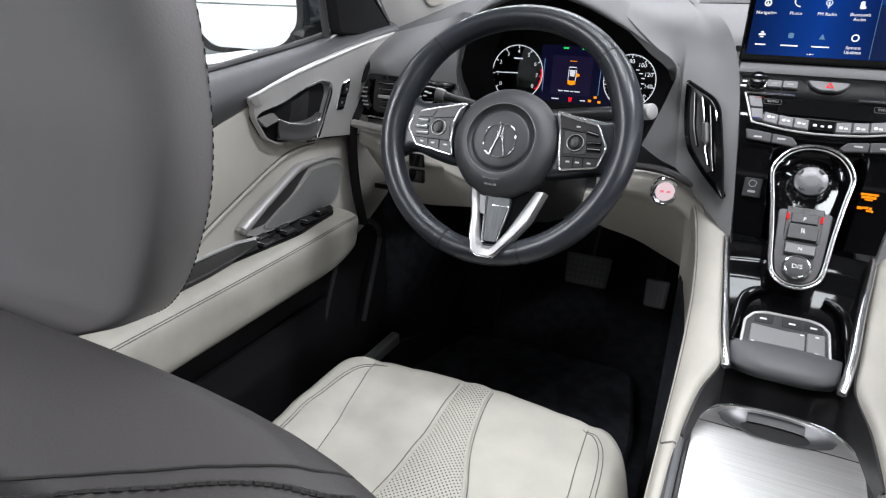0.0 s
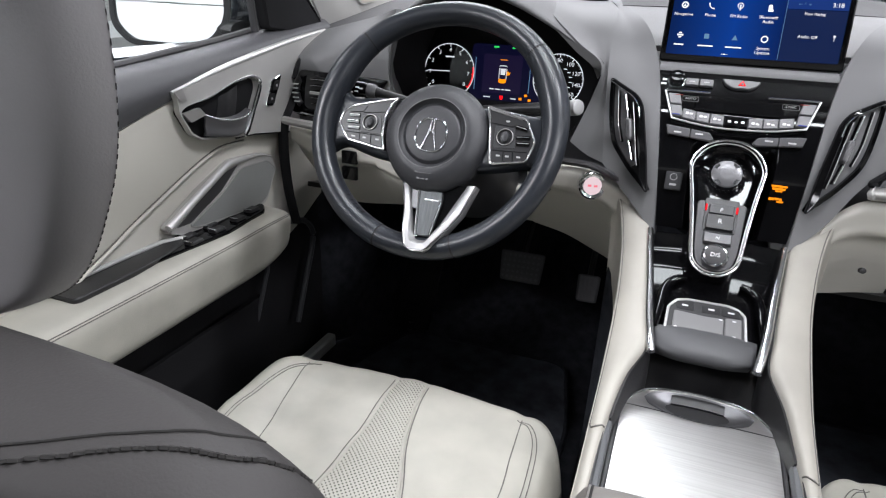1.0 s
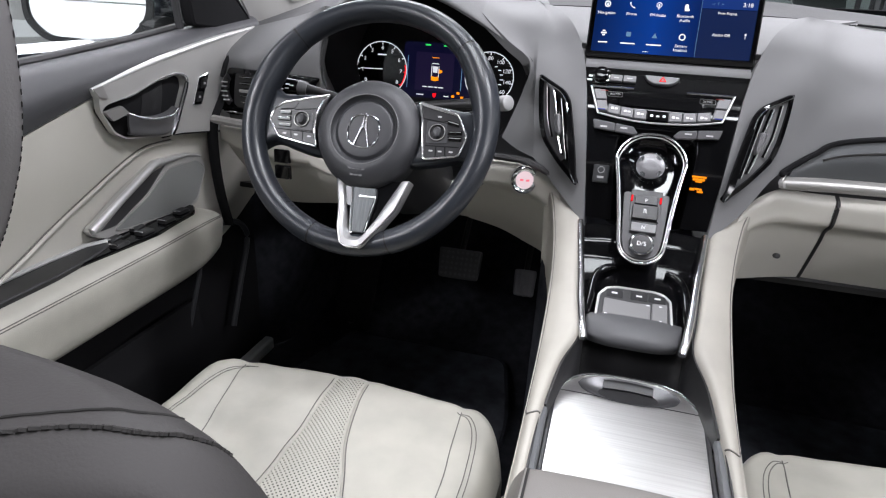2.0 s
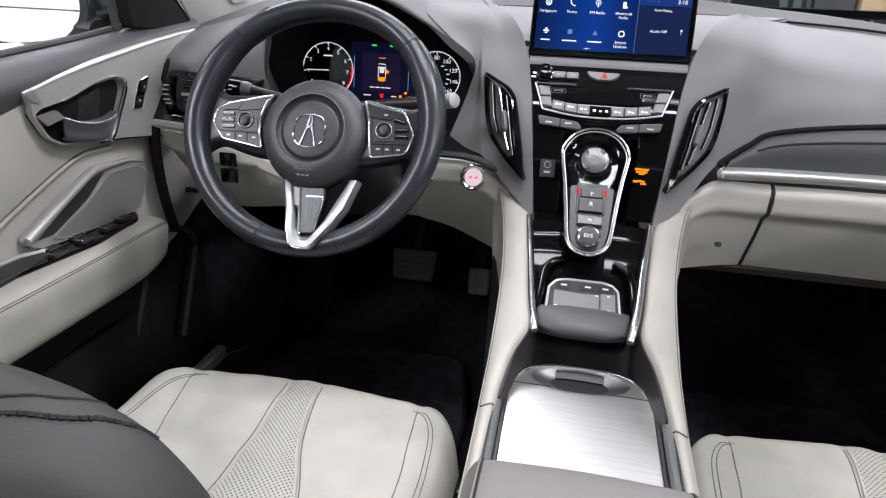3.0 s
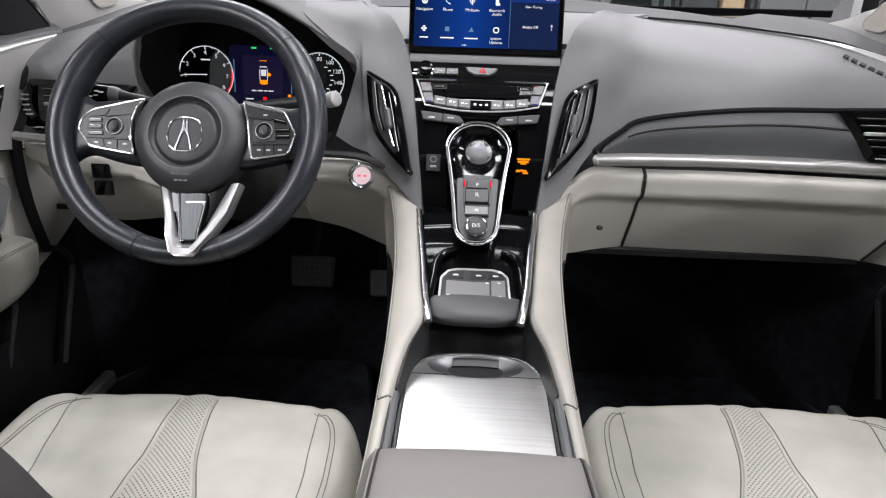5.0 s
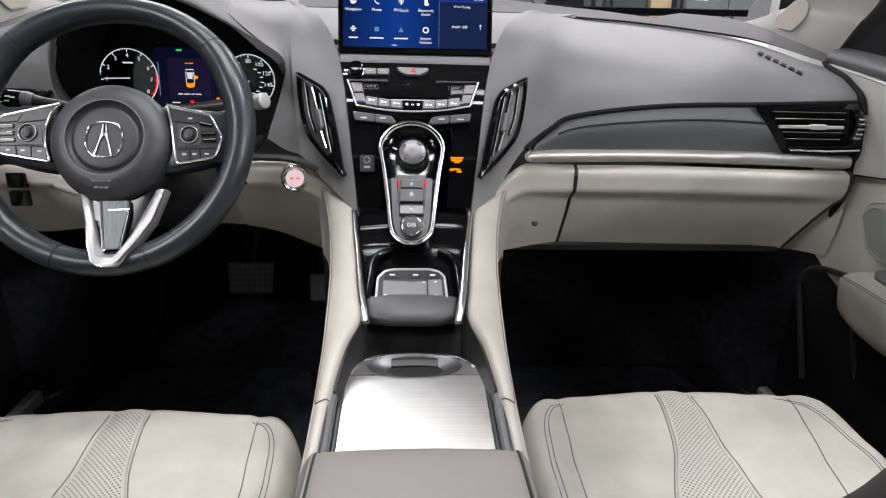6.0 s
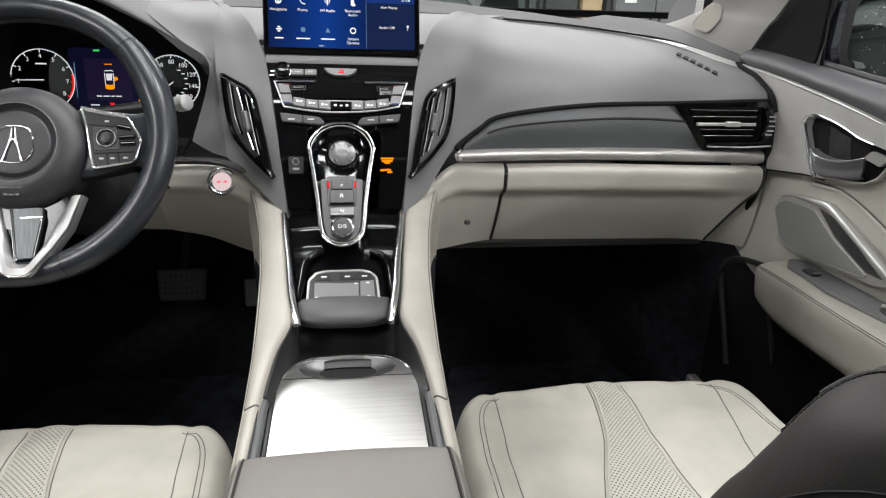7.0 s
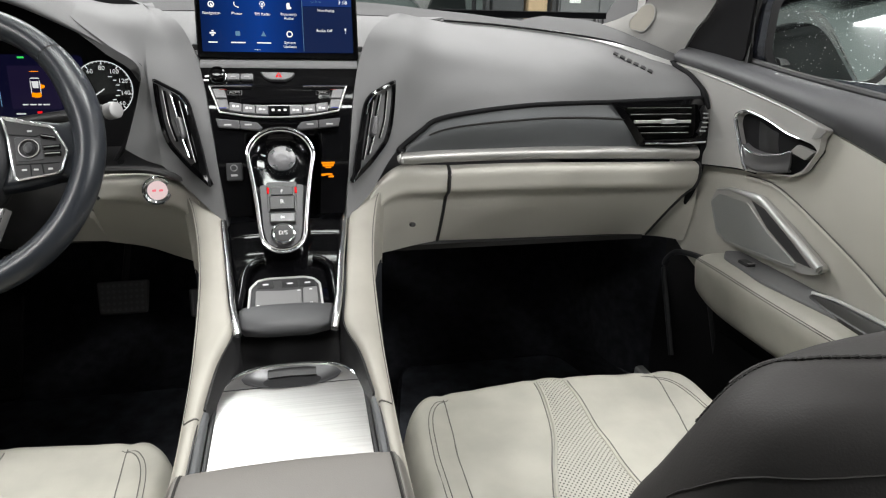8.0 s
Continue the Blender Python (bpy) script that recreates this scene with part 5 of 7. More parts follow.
for i in range(2):
    part("power_mark", plate(rect(-0.1110 + 0.0015 * i, 0.041 + 0.0075 * i, -0.1035, 0.0445 + 0.0075 * i), pA, 0.0006, 0, 0.0008), KEY_INK, stack)
# seat heater keys under the climate frame
for s in (-1, 1):
    for i, poly in enumerate(([(0.0910, 0.0800), (0.0575, 0.0765), (0.0575, 0.0640), (0.0875, 0.0667)], [(0.0568, 0.0764), (0.0318, 0.0735), (0.0245, 0.0650), (0.0290, 0.0616), (0.0568, 0.0639)])):
        poly = [(s * a - 0.0045, b_) for a, b_ in poly]
        k_ = part("seat_key", plate(rounded(poly, 0.002), pB, 0.006, 0.0012), KEY, stack, "grey seat heating key" if s < 0 and i == 0 else "")
        cx = s * (0.074 if i == 0 else 0.045) - 0.0045
        part("key_mark", plate(rect(cx - 0.005, 0.0690, cx + 0.005, 0.0712), pB, 0.0004, 0, 0.006), WHITE_MARK, k_)
# idle-stop key and amber airbag telltale
kq = part("idle_key", plate(rounded(rect(-0.0840, -0.0125, -0.0610, 0.0135), 0.002), pB, 0.005, 0.001), BUTTON_DARK, stack, "grey idle-stop key")
part("key_mark", frame_of([(-0.073 + 0.005 * math.cos(a), 0.006 + 0.005 * math.sin(a)) for a in np.linspace(0, 5.9, 16)], [(-0.073 + 0.0042 * math.cos(a), 0.006 + 0.0042 * math.sin(a)) for a in np.linspace(0, 5.9, 16)], pB, 0.0004, 0.005), PRINT, kq)
part("key_mark", plate(rect(-0.0775, -0.0065, -0.0680, -0.0035), pB, 0.0004, 0, 0.005), PRINT, kq)
AM = part("amber_telltale", plate(rounded(rect(0.0545, 0.0100, 0.0745, 0.0128), 0.0006), pB, 0.0006, 0, 0.001), AMBER_GLOW, stack, "amber airbag telltale")
for q in (rect(0.0560, 0.0060, 0.0725, 0.0092), rect(0.0600, 0.0035, 0.0690, 0.0055), rect(0.0535, -0.0085, 0.0600, -0.0050), rect(0.0605, -0.0075, 0.0660, -0.0045), rect(0.0640, -0.0110, 0.0720, -0.0085), rect(0.0665, -0.0080, 0.0700, -0.0050)):
    part("telltale_bar", plate(q, pB, 0.0006, 0, 0.001), AMBER_GLOW, AM)

# ---- gear selector ----
gear = thing("gear_selector", (0, 0.88, 0.45), "push-button gear selector in a bright keyhole-shaped surround", "gear selector")
pG = Plane((-0.005, 0.880, 0.5385), (1, 0, 0), (0, 0.69, 0.724))
HALF = ((0.1105, 0.0), (0.1085, 0.016), (0.1000, 0.0315), (0.0860, 0.0425), (0.0700, 0.0485), (0.0550, 0.0475), (0.0260, 0.0425), (-0.0200, 0.0362), (-0.0450, 0.0335), (-0.0660, 0.0312), (-0.0800, 0.0278), (-0.0890, 0.0205), (-0.0945, 0.0110), (-0.0958, 0.004))
keyhole = [(-w, v) for v, w in HALF] + [(w, v) for v, w in HALF[:0:-1]]
lower_ = [(a if b_ < 0.012 else a * 0.953, min(b_, 0.012)) for a, b_ in keyhole if b_ < 0.028]
part("island", plate(lower_, pG, 0.060, 0.003, -0.064), PIANO, gear, "gloss black selector island")
part("island_rim", tube([pG.p(a, b_, -0.002) for a, b_, _ in spline([(a, b_, 0) for a, b_ in keyhole], 110, True)], 0.0018, 8, closed=True), BRIGHT, gear, "bright keyhole outline")
part("island_lip", tube([pG.p(a * 0.93, 0.005 + (b_ - 0.005) * 0.955, -0.003) for a, b_, _ in spline([(a, b_, 0) for a, b_ in keyhole], 90, True)], 0.0009, 6, closed=True), SATIN, gear)
bowl_c = (0.0, 0.060)
bm = bmesh.new()
ring_o = [(a, max(b_, 0.012)) for a, b_ in keyhole]
levels = []
for k, dn in ((1.0, -0.003), (0.94, -0.006), (0.86, -0.018), (0.74, -0.028), (0.3, -0.032)):
    levels.append([bm.verts.new(pG.p(bowl_c[0] + (a - bowl_c[0]) * k, bowl_c[1] + (b_ - bowl_c[1]) * (k if b_ > 0.0125 else 1.0), dn)) for a, b_ in ring_o])
for q0, q1 in zip(levels, levels[1:]):
    for i in range(len(q0)):
        j = (i + 1) % len(q0)
        if (q0[i].co - q0[j].co).length > 1e-7:
            bm.faces.new((q0[i], q0[j], q1[j], q1[i]))
bm.faces.new(levels[-1])
part("knob_bowl", bm, PIANO, gear, "gloss black knob bowl")
part("selector_plate", plate(rounded([(-0.0315, 0.012), (-0.0272, -0.060), (-0.0225, -0.0810), (-0.0110, -0.0890), (0.0110, -0.0890), (0.0225, -0.0810), (0.0272, -0.060), (0.0315, 0.012)], 0.006), pG, 0.004, 0.001, -0.006), SELECTOR, gear, "dark satin plate with gear keys")
part("plate_step", plate(rounded([(-0.0215, 0.016), (-0.0205, -0.0335), (0.0205, -0.0335), (0.0215, 0.016)], 0.002), pG, 0.002, 0.0006, -0.003), POD, gear)
pk_ = Plane(pG.p(0.001, 0.066, -0.030), (1, 0, 0), (0, 0.60, 0.80))
part("drive_knob", lathe([(0.026, -0.004), (0.026, 0.003), (0.0235, 0.006), (0.0235, 0.012), (0.0205, 0.015), (0.019, 0.0145)], pk_, 40), CHROME, gear, "knurled chrome drive mode knob")
part("knob_top", lathe([(0.0200, 0.010), (0.0200, 0.0156), (0.0185, 0.0166), (0.006, 0.0166)], pk_, 36), KNOB, gear)
for k in range(24):
    a = 2 * math.pi * k / 24
    part("knob_rib", tube([pk_.p(0.0237 * math.cos(a), 0.0237 * math.sin(a), 0.005), pk_.p(0.0237 * math.cos(a), 0.0237 * math.sin(a), 0.012)], 0.0009, 5), CHROME, gear)
for a in (0.9, 2.5, 4.1, 5.6):
    part("knob_facet", plate([(0.0190 * math.cos(a - 0.25), 0.0190 * math.sin(a - 0.25)), (0.0190 * math.cos(a + 0.25), 0.0190 * math.sin(a + 0.25)), (0.0150 * math.cos(a + 0.2), 0.0150 * math.sin(a + 0.2)), (0.0150 * math.cos(a - 0.2), 0.0150 * math.sin(a - 0.2))], pk_, 0.0005, 0, 0.0166), CHROME, gear)
pkey = part("park_key", plate(rounded(rect(-0.0155, -0.0075, 0.0155, 0.006), 0.001), pG, 0.004, 0.0008, -0.002), BUTTON_DARK, gear, "grey park key")
lettering("key_letter", "P", pG, 0.0, -0.0022, 0.008, WHITE_INK, pkey, 0.0026)
rkey = part("reverse_key", plate(rounded(rect(-0.0175, -0.031, 0.0175, -0.009), 0.002), pG, 0.005, 0.001, -0.002), POD, gear, "black reverse key")
lettering("key_letter", "R", pG, 0.0, -0.0195, 0.010, WHITE_INK, rkey, 0.0036)
nkey = part("neutral_key", plate(rounded(rect(-0.0175, -0.0515, 0.0175, -0.0375), 0.0015), pG, 0.0055, 0.0012, -0.002), NKEY, gear, "grey neutral key")
lettering("key_letter", "N", pG, 0.0, -0.0445, 0.007, WHITE_INK, nkey, 0.0040)
part("knob_tick", tube([pk_.p(-0.0300, 0.0120, 0.004), pk_.p(-0.0240, 0.0085, 0.006)], 0.0012, 6), KEY_INK, gear)
part("key_bar", tube([pG.p(-0.0185, -0.0352, 0.0025), pG.p(0.0185, -0.0352, 0.0025)], 0.0013, 6), CHROME, gear)
dk = Plane(pG.p(0, -0.0690, -0.002), pG.r, pG.u)
dkey = part("drive_key", lathe([(0.0165, 0.0), (0.0165, 0.005), (0.0150, 0.0062), (0.0130, 0.005)], dk, 32), CHROME, gear, "round chrome drive key")
part("key_face", lathe([(0.0130, 0.002), (0.0130, 0.0052), (0.0105, 0.0056), (0.003, 0.0056)], dk, 28), BLACK, dkey)
lettering("key_letter", "D/S", dk, 0.0, 0.0, 0.0085, WHITE_INK, dkey, 0.0062)
for s in (-1, 1):
    part("gear_light", plate(rounded(rect(s * 0.0195 - 0.0013, -0.0035, s * 0.0195 + 0.0013, 0.0060), 0.001), pG, 0.003, 0.0005, -0.002), RED_GLOW, gear, "lit red gear light" if s < 0 else "")

# ---- centre console ----
con = thing("centre_console", (0, 0.66, FLOOR_Z), "ivory leather centre console with black and brushed metal fittings", "centre console")
INNER = ((0.100, 0.30, 0.350), (0.099, 0.44, 0.352), (0.098, 0.53, 0.357), (0.0955, 0.60, 0.368), (0.086, 0.665, 0.388), (0.070, 0.705, 0.409), (0.0735, 0.75, 0.424), (0.080, 0.81, 0.447), (0.086, 0.86, 0.470), (0.0915, 0.903, 0.490), (0.106, 0.922, 0.506), (0.124, 0.938, 0.521))
OUTER = ((0.112, 0.30, 0.352), (0.112, 0.44, 0.353), (0.1125, 0.53, 0.358), (0.113, 0.60, 0.368), (0.113, 0.665, 0.384), (0.113, 0.705, 0.400), (0.114, 0.75, 0.418), (0.117, 0.81, 0.442), (0.124, 0.87, 0.472), (0.134, 0.92, 0.500), (0.142, 0.944, 0.516), (0.152, 0.958, 0.529))


def rail(s):
    cols = []
    for (a, b, c), (d, e, f) in zip(INNER, OUTER):
        m = ((a + d) / 2, (b + e) / 2, (c + f) / 2 + 0.005)
        cols.append([(s * (a - 0.002), b, c - 0.05), (s * a, b, c - 0.002), (s * m[0], m[1], m[2]), (s * d, e, f - 0.003), (s * (d + 0.002), e, f - 0.02), (s * (d - 0.003), e + 0.002, f - 0.14)])
    A = surface(cols, 60, 24)
    part("console_rail", sheet(A, 0.006, (s, 0, 1)), RAIL_HIDE, con, "greige leather console rail with stitching")
    path = [on(A, u, 0.60) + np.array((0, 0, 0.0003)) for u in np.linspace(0.25, 0.98, 60)]
    part("stitch_line", tube(path, 0.0008, 5), SEAM, con)
    hook = [on(A, u, v) + np.array((0, 0, 0.0006)) for u, v in spline([(0.25, 0.60, 0), (0.240, 0.56, 0), (0.236, 0.48, 0), (0.238, 0.36, 0), (0.245, 0.22, 0)], 28)[:, :2]]
    part("stitch_line", tube(hook, 0.0010, 6), SEAM, con)
    # grey inlay between rail and lid
    inl = [[(s * 0.0985, y, z), (s * 0.0920, y, z - 0.001), (s * 0.0900, y, z - 0.010)] for y, z in ((0.38, 0.351), (0.50, 0.354), (0.60, 0.361), (0.645, 0.367))]
    part("lid_inlay", sheet(surface(inl, 12, 6), 0.004, (-s, 0, 1)), INSERT_HIDE, con)
    part("inlay_gap", tube([(s * 0.0985, y, z + 0.0012) for y, z in ((0.38, 0.351), (0.50, 0.355), (0.60, 0.363), (0.655, 0.375))], 0.0014, 6), BLACK, con)
    # side wall down to the floor
    part("console_side", sheet(surface([[(s * (d - 0.004), e, f - 0.12), (s * (d - 0.002), e, 0.12), (s * (d + 0.004), e, FLOOR_Z)] for d, e, f in OUTER], 20, 8), 0.006, (s, 0, 0)), CARPET, con)
    # chrome edge of the black cover
    ch = spline([(s * 0.088, 0.897, 0.4845), (s * 0.083, 0.86, 0.468), (s * 0.076, 0.81, 0.447), (s * 0.069, 0.75, 0.423), (s * 0.063, 0.715, 0.409), (s * 0.059, 0.699, 0.398)], 30)
    part("chrome_edge", tube([p + np.array((-0.004, 0, 0.0045)) for p in ch], 0.0052, 12, flat=1.15), BRIGHT, con, "bright console edge")


rail(-1)
rail(1)
# gloss black cover between the chrome edges
prof = ((0.908, 0.488, 0.085), (0.885, 0.470, 0.082), (0.86, 0.458, 0.0795), (0.83, 0.440, 0.0755), (0.80, 0.4255, 0.071), (0.765, 0.416, 0.067), (0.74, 0.412, 0.0645))
part("black_cover", sheet(surface([[(k * w, y, z - 0.004 * k * k) for y, z, w in prof] for k in (-1, -0.6, 0, 0.6, 1)], 16, 24), 0.008, (0, -1, 1)), PIANO, con, "gloss black console cover")
# touch pad
pT = Plane((-0.0045, 0.790, 0.4245), (1, 0, 0), (0, 0.95, 0.33))
pad = [(-0.0465, -0.008), (-0.0370, 0.0062), (-0.0240, 0.0100), (0.0250, 0.0104), (0.0370, 0.0065), (0.0455, -0.004), (0.0475, -0.050), (-0.0475, -0.050)]
tp = part("touch_pad", plate(rounded(pad, 0.003), pT, 0.009, 0.002), BLACK, con, "black touch pad with bright outline")
part("pad_rim", tube([pT.p(a, b_, 0.009) for a, b_ in rounded(pad, 0.004)], 0.0017, 6, closed=True), PALE_SATIN, tp)
part("pad_face", plate(rounded([(-0.0390, -0.0500), (0.0205, -0.0500), (0.0205, -0.0150), (0.0, -0.0165), (-0.0390, -0.0140)], 0.003), pT, 0.0108, 0.001), TOUCH, tp, "charcoal touch surface")
part("pad_side", plate(rounded([(0.0225, -0.0500), (0.0420, -0.0500), (0.0412, -0.0110), (0.0225, -0.0128)], 0.002), pT, 0.0108, 0.001), TOUCH, tp)
for a, b_ in ((0.0170, -0.0185), (0.0170, -0.0440), (0.0330, -0.0175), (0.0330, -0.0440), (-0.0350, -0.0440)):
    part("pad_mark", plate(rounded(rect(a - 0.0020, b_ - 0.0008, a + 0.0020, b_ + 0.0008), 0.0004), pT, 0.0003, 0, 0.0108), KEY_INK, tp)
for a in (-0.0265, 0.0055, 0.0290):
    part("pad_key", plate(rounded(rect(a - 0.011, -0.0095, a + 0.011, 0.0045), 0.0015), pT, 0.0096, 0.0006), POD, tp)
    part("pad_mark", plate(rounded(rect(a - 0.0038, -0.0036, a + 0.0038, -0.0010), 0.0008), pT, 0.0004, 0, 0.0096), KEY_INK, tp)
# gloss lips that run from the palm rest round to the selector island
for s in (-1, 1):
    lip = spline([(s * 0.0640, 0.742, 0.4155), (s * 0.0615, 0.775, 0.4265), (s * 0.0600, 0.803, 0.4345), (s * 0.0555, 0.822, 0.4420), (s * 0.046, 0.832, 0.4475), (s * 0.034, 0.836, 0.450)], 24)
    part("cover_lip", tube(lip, [0.0045 + 0.0022 * math.sin(math.pi * i / 24) for i in range(25)], 10), PIANO, con)
# palm rest
palm = []
for k in (-1, -0.9, -0.5, 0, 0.5, 0.9, 1):
    w = 0.0605
    e = 1 - 0.25 * abs(k) ** 6
    g = abs(k) ** 4
    palm.append([(k * w - 0.004, 0.752, 0.413), (k * w * 0.99 - 0.004, 0.745, 0.421 - 0.005 * g), (k * w * 0.97 - 0.004, 0.728 + 0.003 * g, 0.4195 - 0.006 * g), (k * w * 0.95 - 0.004, 0.709 + 0.010 * g, 0.4115 - 0.006 * g), (k * w * 0.93 - 0.004, 0.702 + 0.014 * g, 0.401), (k * w * 0.90 - 0.004, 0.712 + 0.010 * g, 0.390)])
part("palm_rest", sheet(surface(palm, 30, 20), 0.006, (0, -1, 1)), PALM, con, "charcoal padded palm rest")
# black tray in front of the lid
tray = [[(x, 0.62, 0.340), (x, 0.68, 0.346), (x, 0.73, 0.352), (x, 0.80, 0.40)] for x in (-0.096, -0.05, 0, 0.05, 0.096)]
part("front_tray", sheet(surface(tray, 12, 10), 0.006, (0, 0, 1)), BLACK, con, "matt black tray")
for s in (-1, 1):
    part("tray_wall", sheet(surface([[(s * (a - 0.003), b, c - 0.004), (s * (a - 0.007), b, c - 0.03), (s * (a - 0.008), b, 0.335)] for a, b, c in INNER[3:8]], 14, 6), 0.003, (-s, 0, 0)), BLACK, con)

# brushed lid with a finger scoop
LW, LY0, LY1 = 0.0845, 0.40, 0.703


def lid_height(x, y):
    z = 0.3515 + (y - 0.66) * 0.075 - 0.6 * max(0, abs(x) - 0.055) ** 2
    d = math.hypot(x / 0.062, (y - 0.676) / 0.0245)
    if d < 1:
        z -= 0.012 * (1 - d * d) * min(1, (1 - d) * 4)
    return z


cols = []
for i in range(61):
    k = -1 + 2 * i / 60
    yt = 0.650 + 0.035 * (1 - abs(k) ** 7) + 0.018 * (1 - k * k)
    cols.append([(k * LW, LY0 + (yt - LY0) * j / 60, lid_height(k * LW, LY0 + (yt - LY0) * j / 60)) for j in range(61)])
LID = np.array(cols)
part("lid", sheet(LID, 0.005, (0, 0, 1)), BRUSHED, con, "brushed aluminium sliding lid")
part("lid_rim", tube([(p[0], p[1] + 0.001, p[2] - 0.0005) for p in LID[:, -1]], 0.0022, 8), CHROME, con, "bright front rim of the lid")
part("lid_split", tube([(x, 0.656 - 0.0, lid_height(x, 0.656) + 0.0002) for x in np.linspace(-LW, LW, 40)], 0.0006, 5), BLACK, con)
# Dark sheet laid in the scoop; its colour imitates the shade there
SC = []
for i in range(25):
    k = -1 + 2 * i / 24
    w_ = math.sqrt(max(0.0, 1 - k * k))
    y0, y1 = 0.676 - 0.0242 * w_ - 0.0003, 0.676 + 0.0225 * w_ + 0.0003
    SC.append([(k * 0.061, y0 + (y1 - y0) * j / 10, lid_height(k * 0.061, y0 + (y1 - y0) * j / 10) + 0.0008) for j in range(11)])
part("scoop_shade", sheet(np.array(SC), 0.0006, (0, 0, 1)), DARK_SATIN, con, "finger scoop of the lid, its shade set in the colour")
part("lid_latch", sheet(surface([[(x, 0.697 - 2.5 * x * x, 0.3530), (x, 0.692 - 2.5 * x * x, 0.3525), (x, 0.684 - 2.5 * x * x, 0.3485)] for x in (-0.030, -0.015, 0, 0.015, 0.030)], 16, 6), 0.002, (0, 0, 1)), BLACK, con, "dark lid latch")
for s in (-1, 1):
    part("lid_gap", tube([(s * (LW + 0.003), y, lid_height(s * LW, y) - 0.001) for y in np.linspace(0.40, 0.655, 10)], 0.003, 6), BLACK, con)

# padded armrest behind the lid
AR = []
for x, k in ((-0.112, 0), (-0.110, 0.45), (-0.104, 0.8), (-0.092, 1), (-0.05, 1.06), (0, 1.08), (0.05, 1.06), (0.092, 1), (0.104, 0.8), (0.110, 0.45), (0.112, 0)):
    zt = 0.335 + 0.062 * k
    AR.append([(x, 0.463 + 0.006 * k, 0.335), (x, 0.468 + 0.004 * k, 0.335 + 0.03 * k), (x, 0.458, 0.335 + 0.052 * k), (x, 0.435, zt), (x, 0.35, zt + 0.005 * k), (x, 0.15, zt + 0.007 * k), (x, 0.08, 0.335)])
ARM = surface(AR, 60, 30)
arm = thing("console_armrest", (0, 0.27, 0.33), "padded leather armrest lid behind the console", "armrest")
# pad colour is ivory darkened for shade
part("armrest_pad", sheet(ARM, 0.006, (0, 0, 1)), SHADED_IVORY, arm)
for s in (0.295, 0.705):
    part("stitch_line", tube([on(ARM, s, v) + np.array((0, -0.0006, 0.001)) for v in np.linspace(0.05, 0.9, 40)], 0.0013, 5), THREAD, arm)
    part("piping", tube([on(ARM, s + (0.012 if s > 0.5 else -0.012), v) + np.array((0, -0.0006, 0.0008)) for v in np.linspace(0.05, 0.9, 40)], 0.0016, 5), SHADED_IVORY, arm)
part("armrest_base", block(-0.112, 0.08, 0.05, 0.112, 0.45, 0.345, 0.02), IVORY_VINYL, arm)

# ---- steering wheel ----
wheel = thing("steering_wheel", (-0.392, 0.82, 0.45), "black leather three-spoke steering wheel with silver lower spoke", "steering wheel")
pW = Plane((-0.392, 0.817, 0.615), (1, 0, 0), (0, 0.466, 0.885))
RIM_C, R0, RT = (-0.0085, 0.0035), 0.1725, 0.0168


def grip(a):
    """Swelling of the rim at the thumb grips, for the angle a in degrees."""
    return sum(math.exp(-(((a - c + 180) % 360 - 180) / w) ** 2) for c, w in ((22, 15), (160, 15)))


def rim_arc(a0, a1, n, rad, name, mat, label=""):
    pts, rr = [], []
    for d in np.linspace(a0, a1, n):
        a, g = radians(d), grip(d)
        r = R0 - 0.0022 * g
        pts.append(pW.p(RIM_C[0] + r * math.cos(a), RIM_C[1] + r * math.sin(a), 0.006 * math.cos(2 * a)))
        rr.append(rad * (1 + 0.16 * g))
    return part(name, tube(pts, rr, 16, flat=1.12, up=tuple(pW.n)), mat, wheel, label)


SEAMS = (43.0, 137.0, 252.0, 290.5)
rim_arc(SEAMS[0] + 0.4, SEAMS[1] - 0.4, 44, RT, "rim_section", WHEEL_HIDE, "smooth black leather upper rim")
rim_arc(SEAMS[1] + 0.4, SEAMS[2] - 0.4, 44, RT * 1.03, "rim_section", WHEEL_HIDE)
rim_arc(SEAMS[2] + 0.4, SEAMS[3] - 0.4, 24, RT * 0.98, "rim_section", WHEEL_SHINE, "worn glossy lower rim section")
rim_arc(SEAMS[3] + 0.4, SEAMS[0] + 359.6, 44, RT * 1.03, "rim_section", WHEEL_HIDE)
for a in SEAMS:
    rim_arc(a - 0.6, a + 0.6, 4, RT * 0.975, "rim_seam", THREAD)
for a0, n in ((150, 29), (297, 24)):
    for k in range(n):
        a = radians(a0 + k * 3.2)
        q = R0 - RT * 0.80
        part("stitch", tube([pW.p(RIM_C[0] + q * math.cos(a), RIM_C[1] + q * math.sin(a), 0.0105), pW.p(RIM_C[0] + (q - 0.003) * math.cos(a + 0.012), RIM_C[1] + (q - 0.003) * math.sin(a + 0.012), 0.006)], 0.0007, 5), THREAD, wheel)

# hub: a deep rounded cushion with a sunk centre disc
pH = Plane(pW.p(-0.001, -0.0118, 0.0), pW.r, pW.u)
bm = bmesh.new()
rings = []
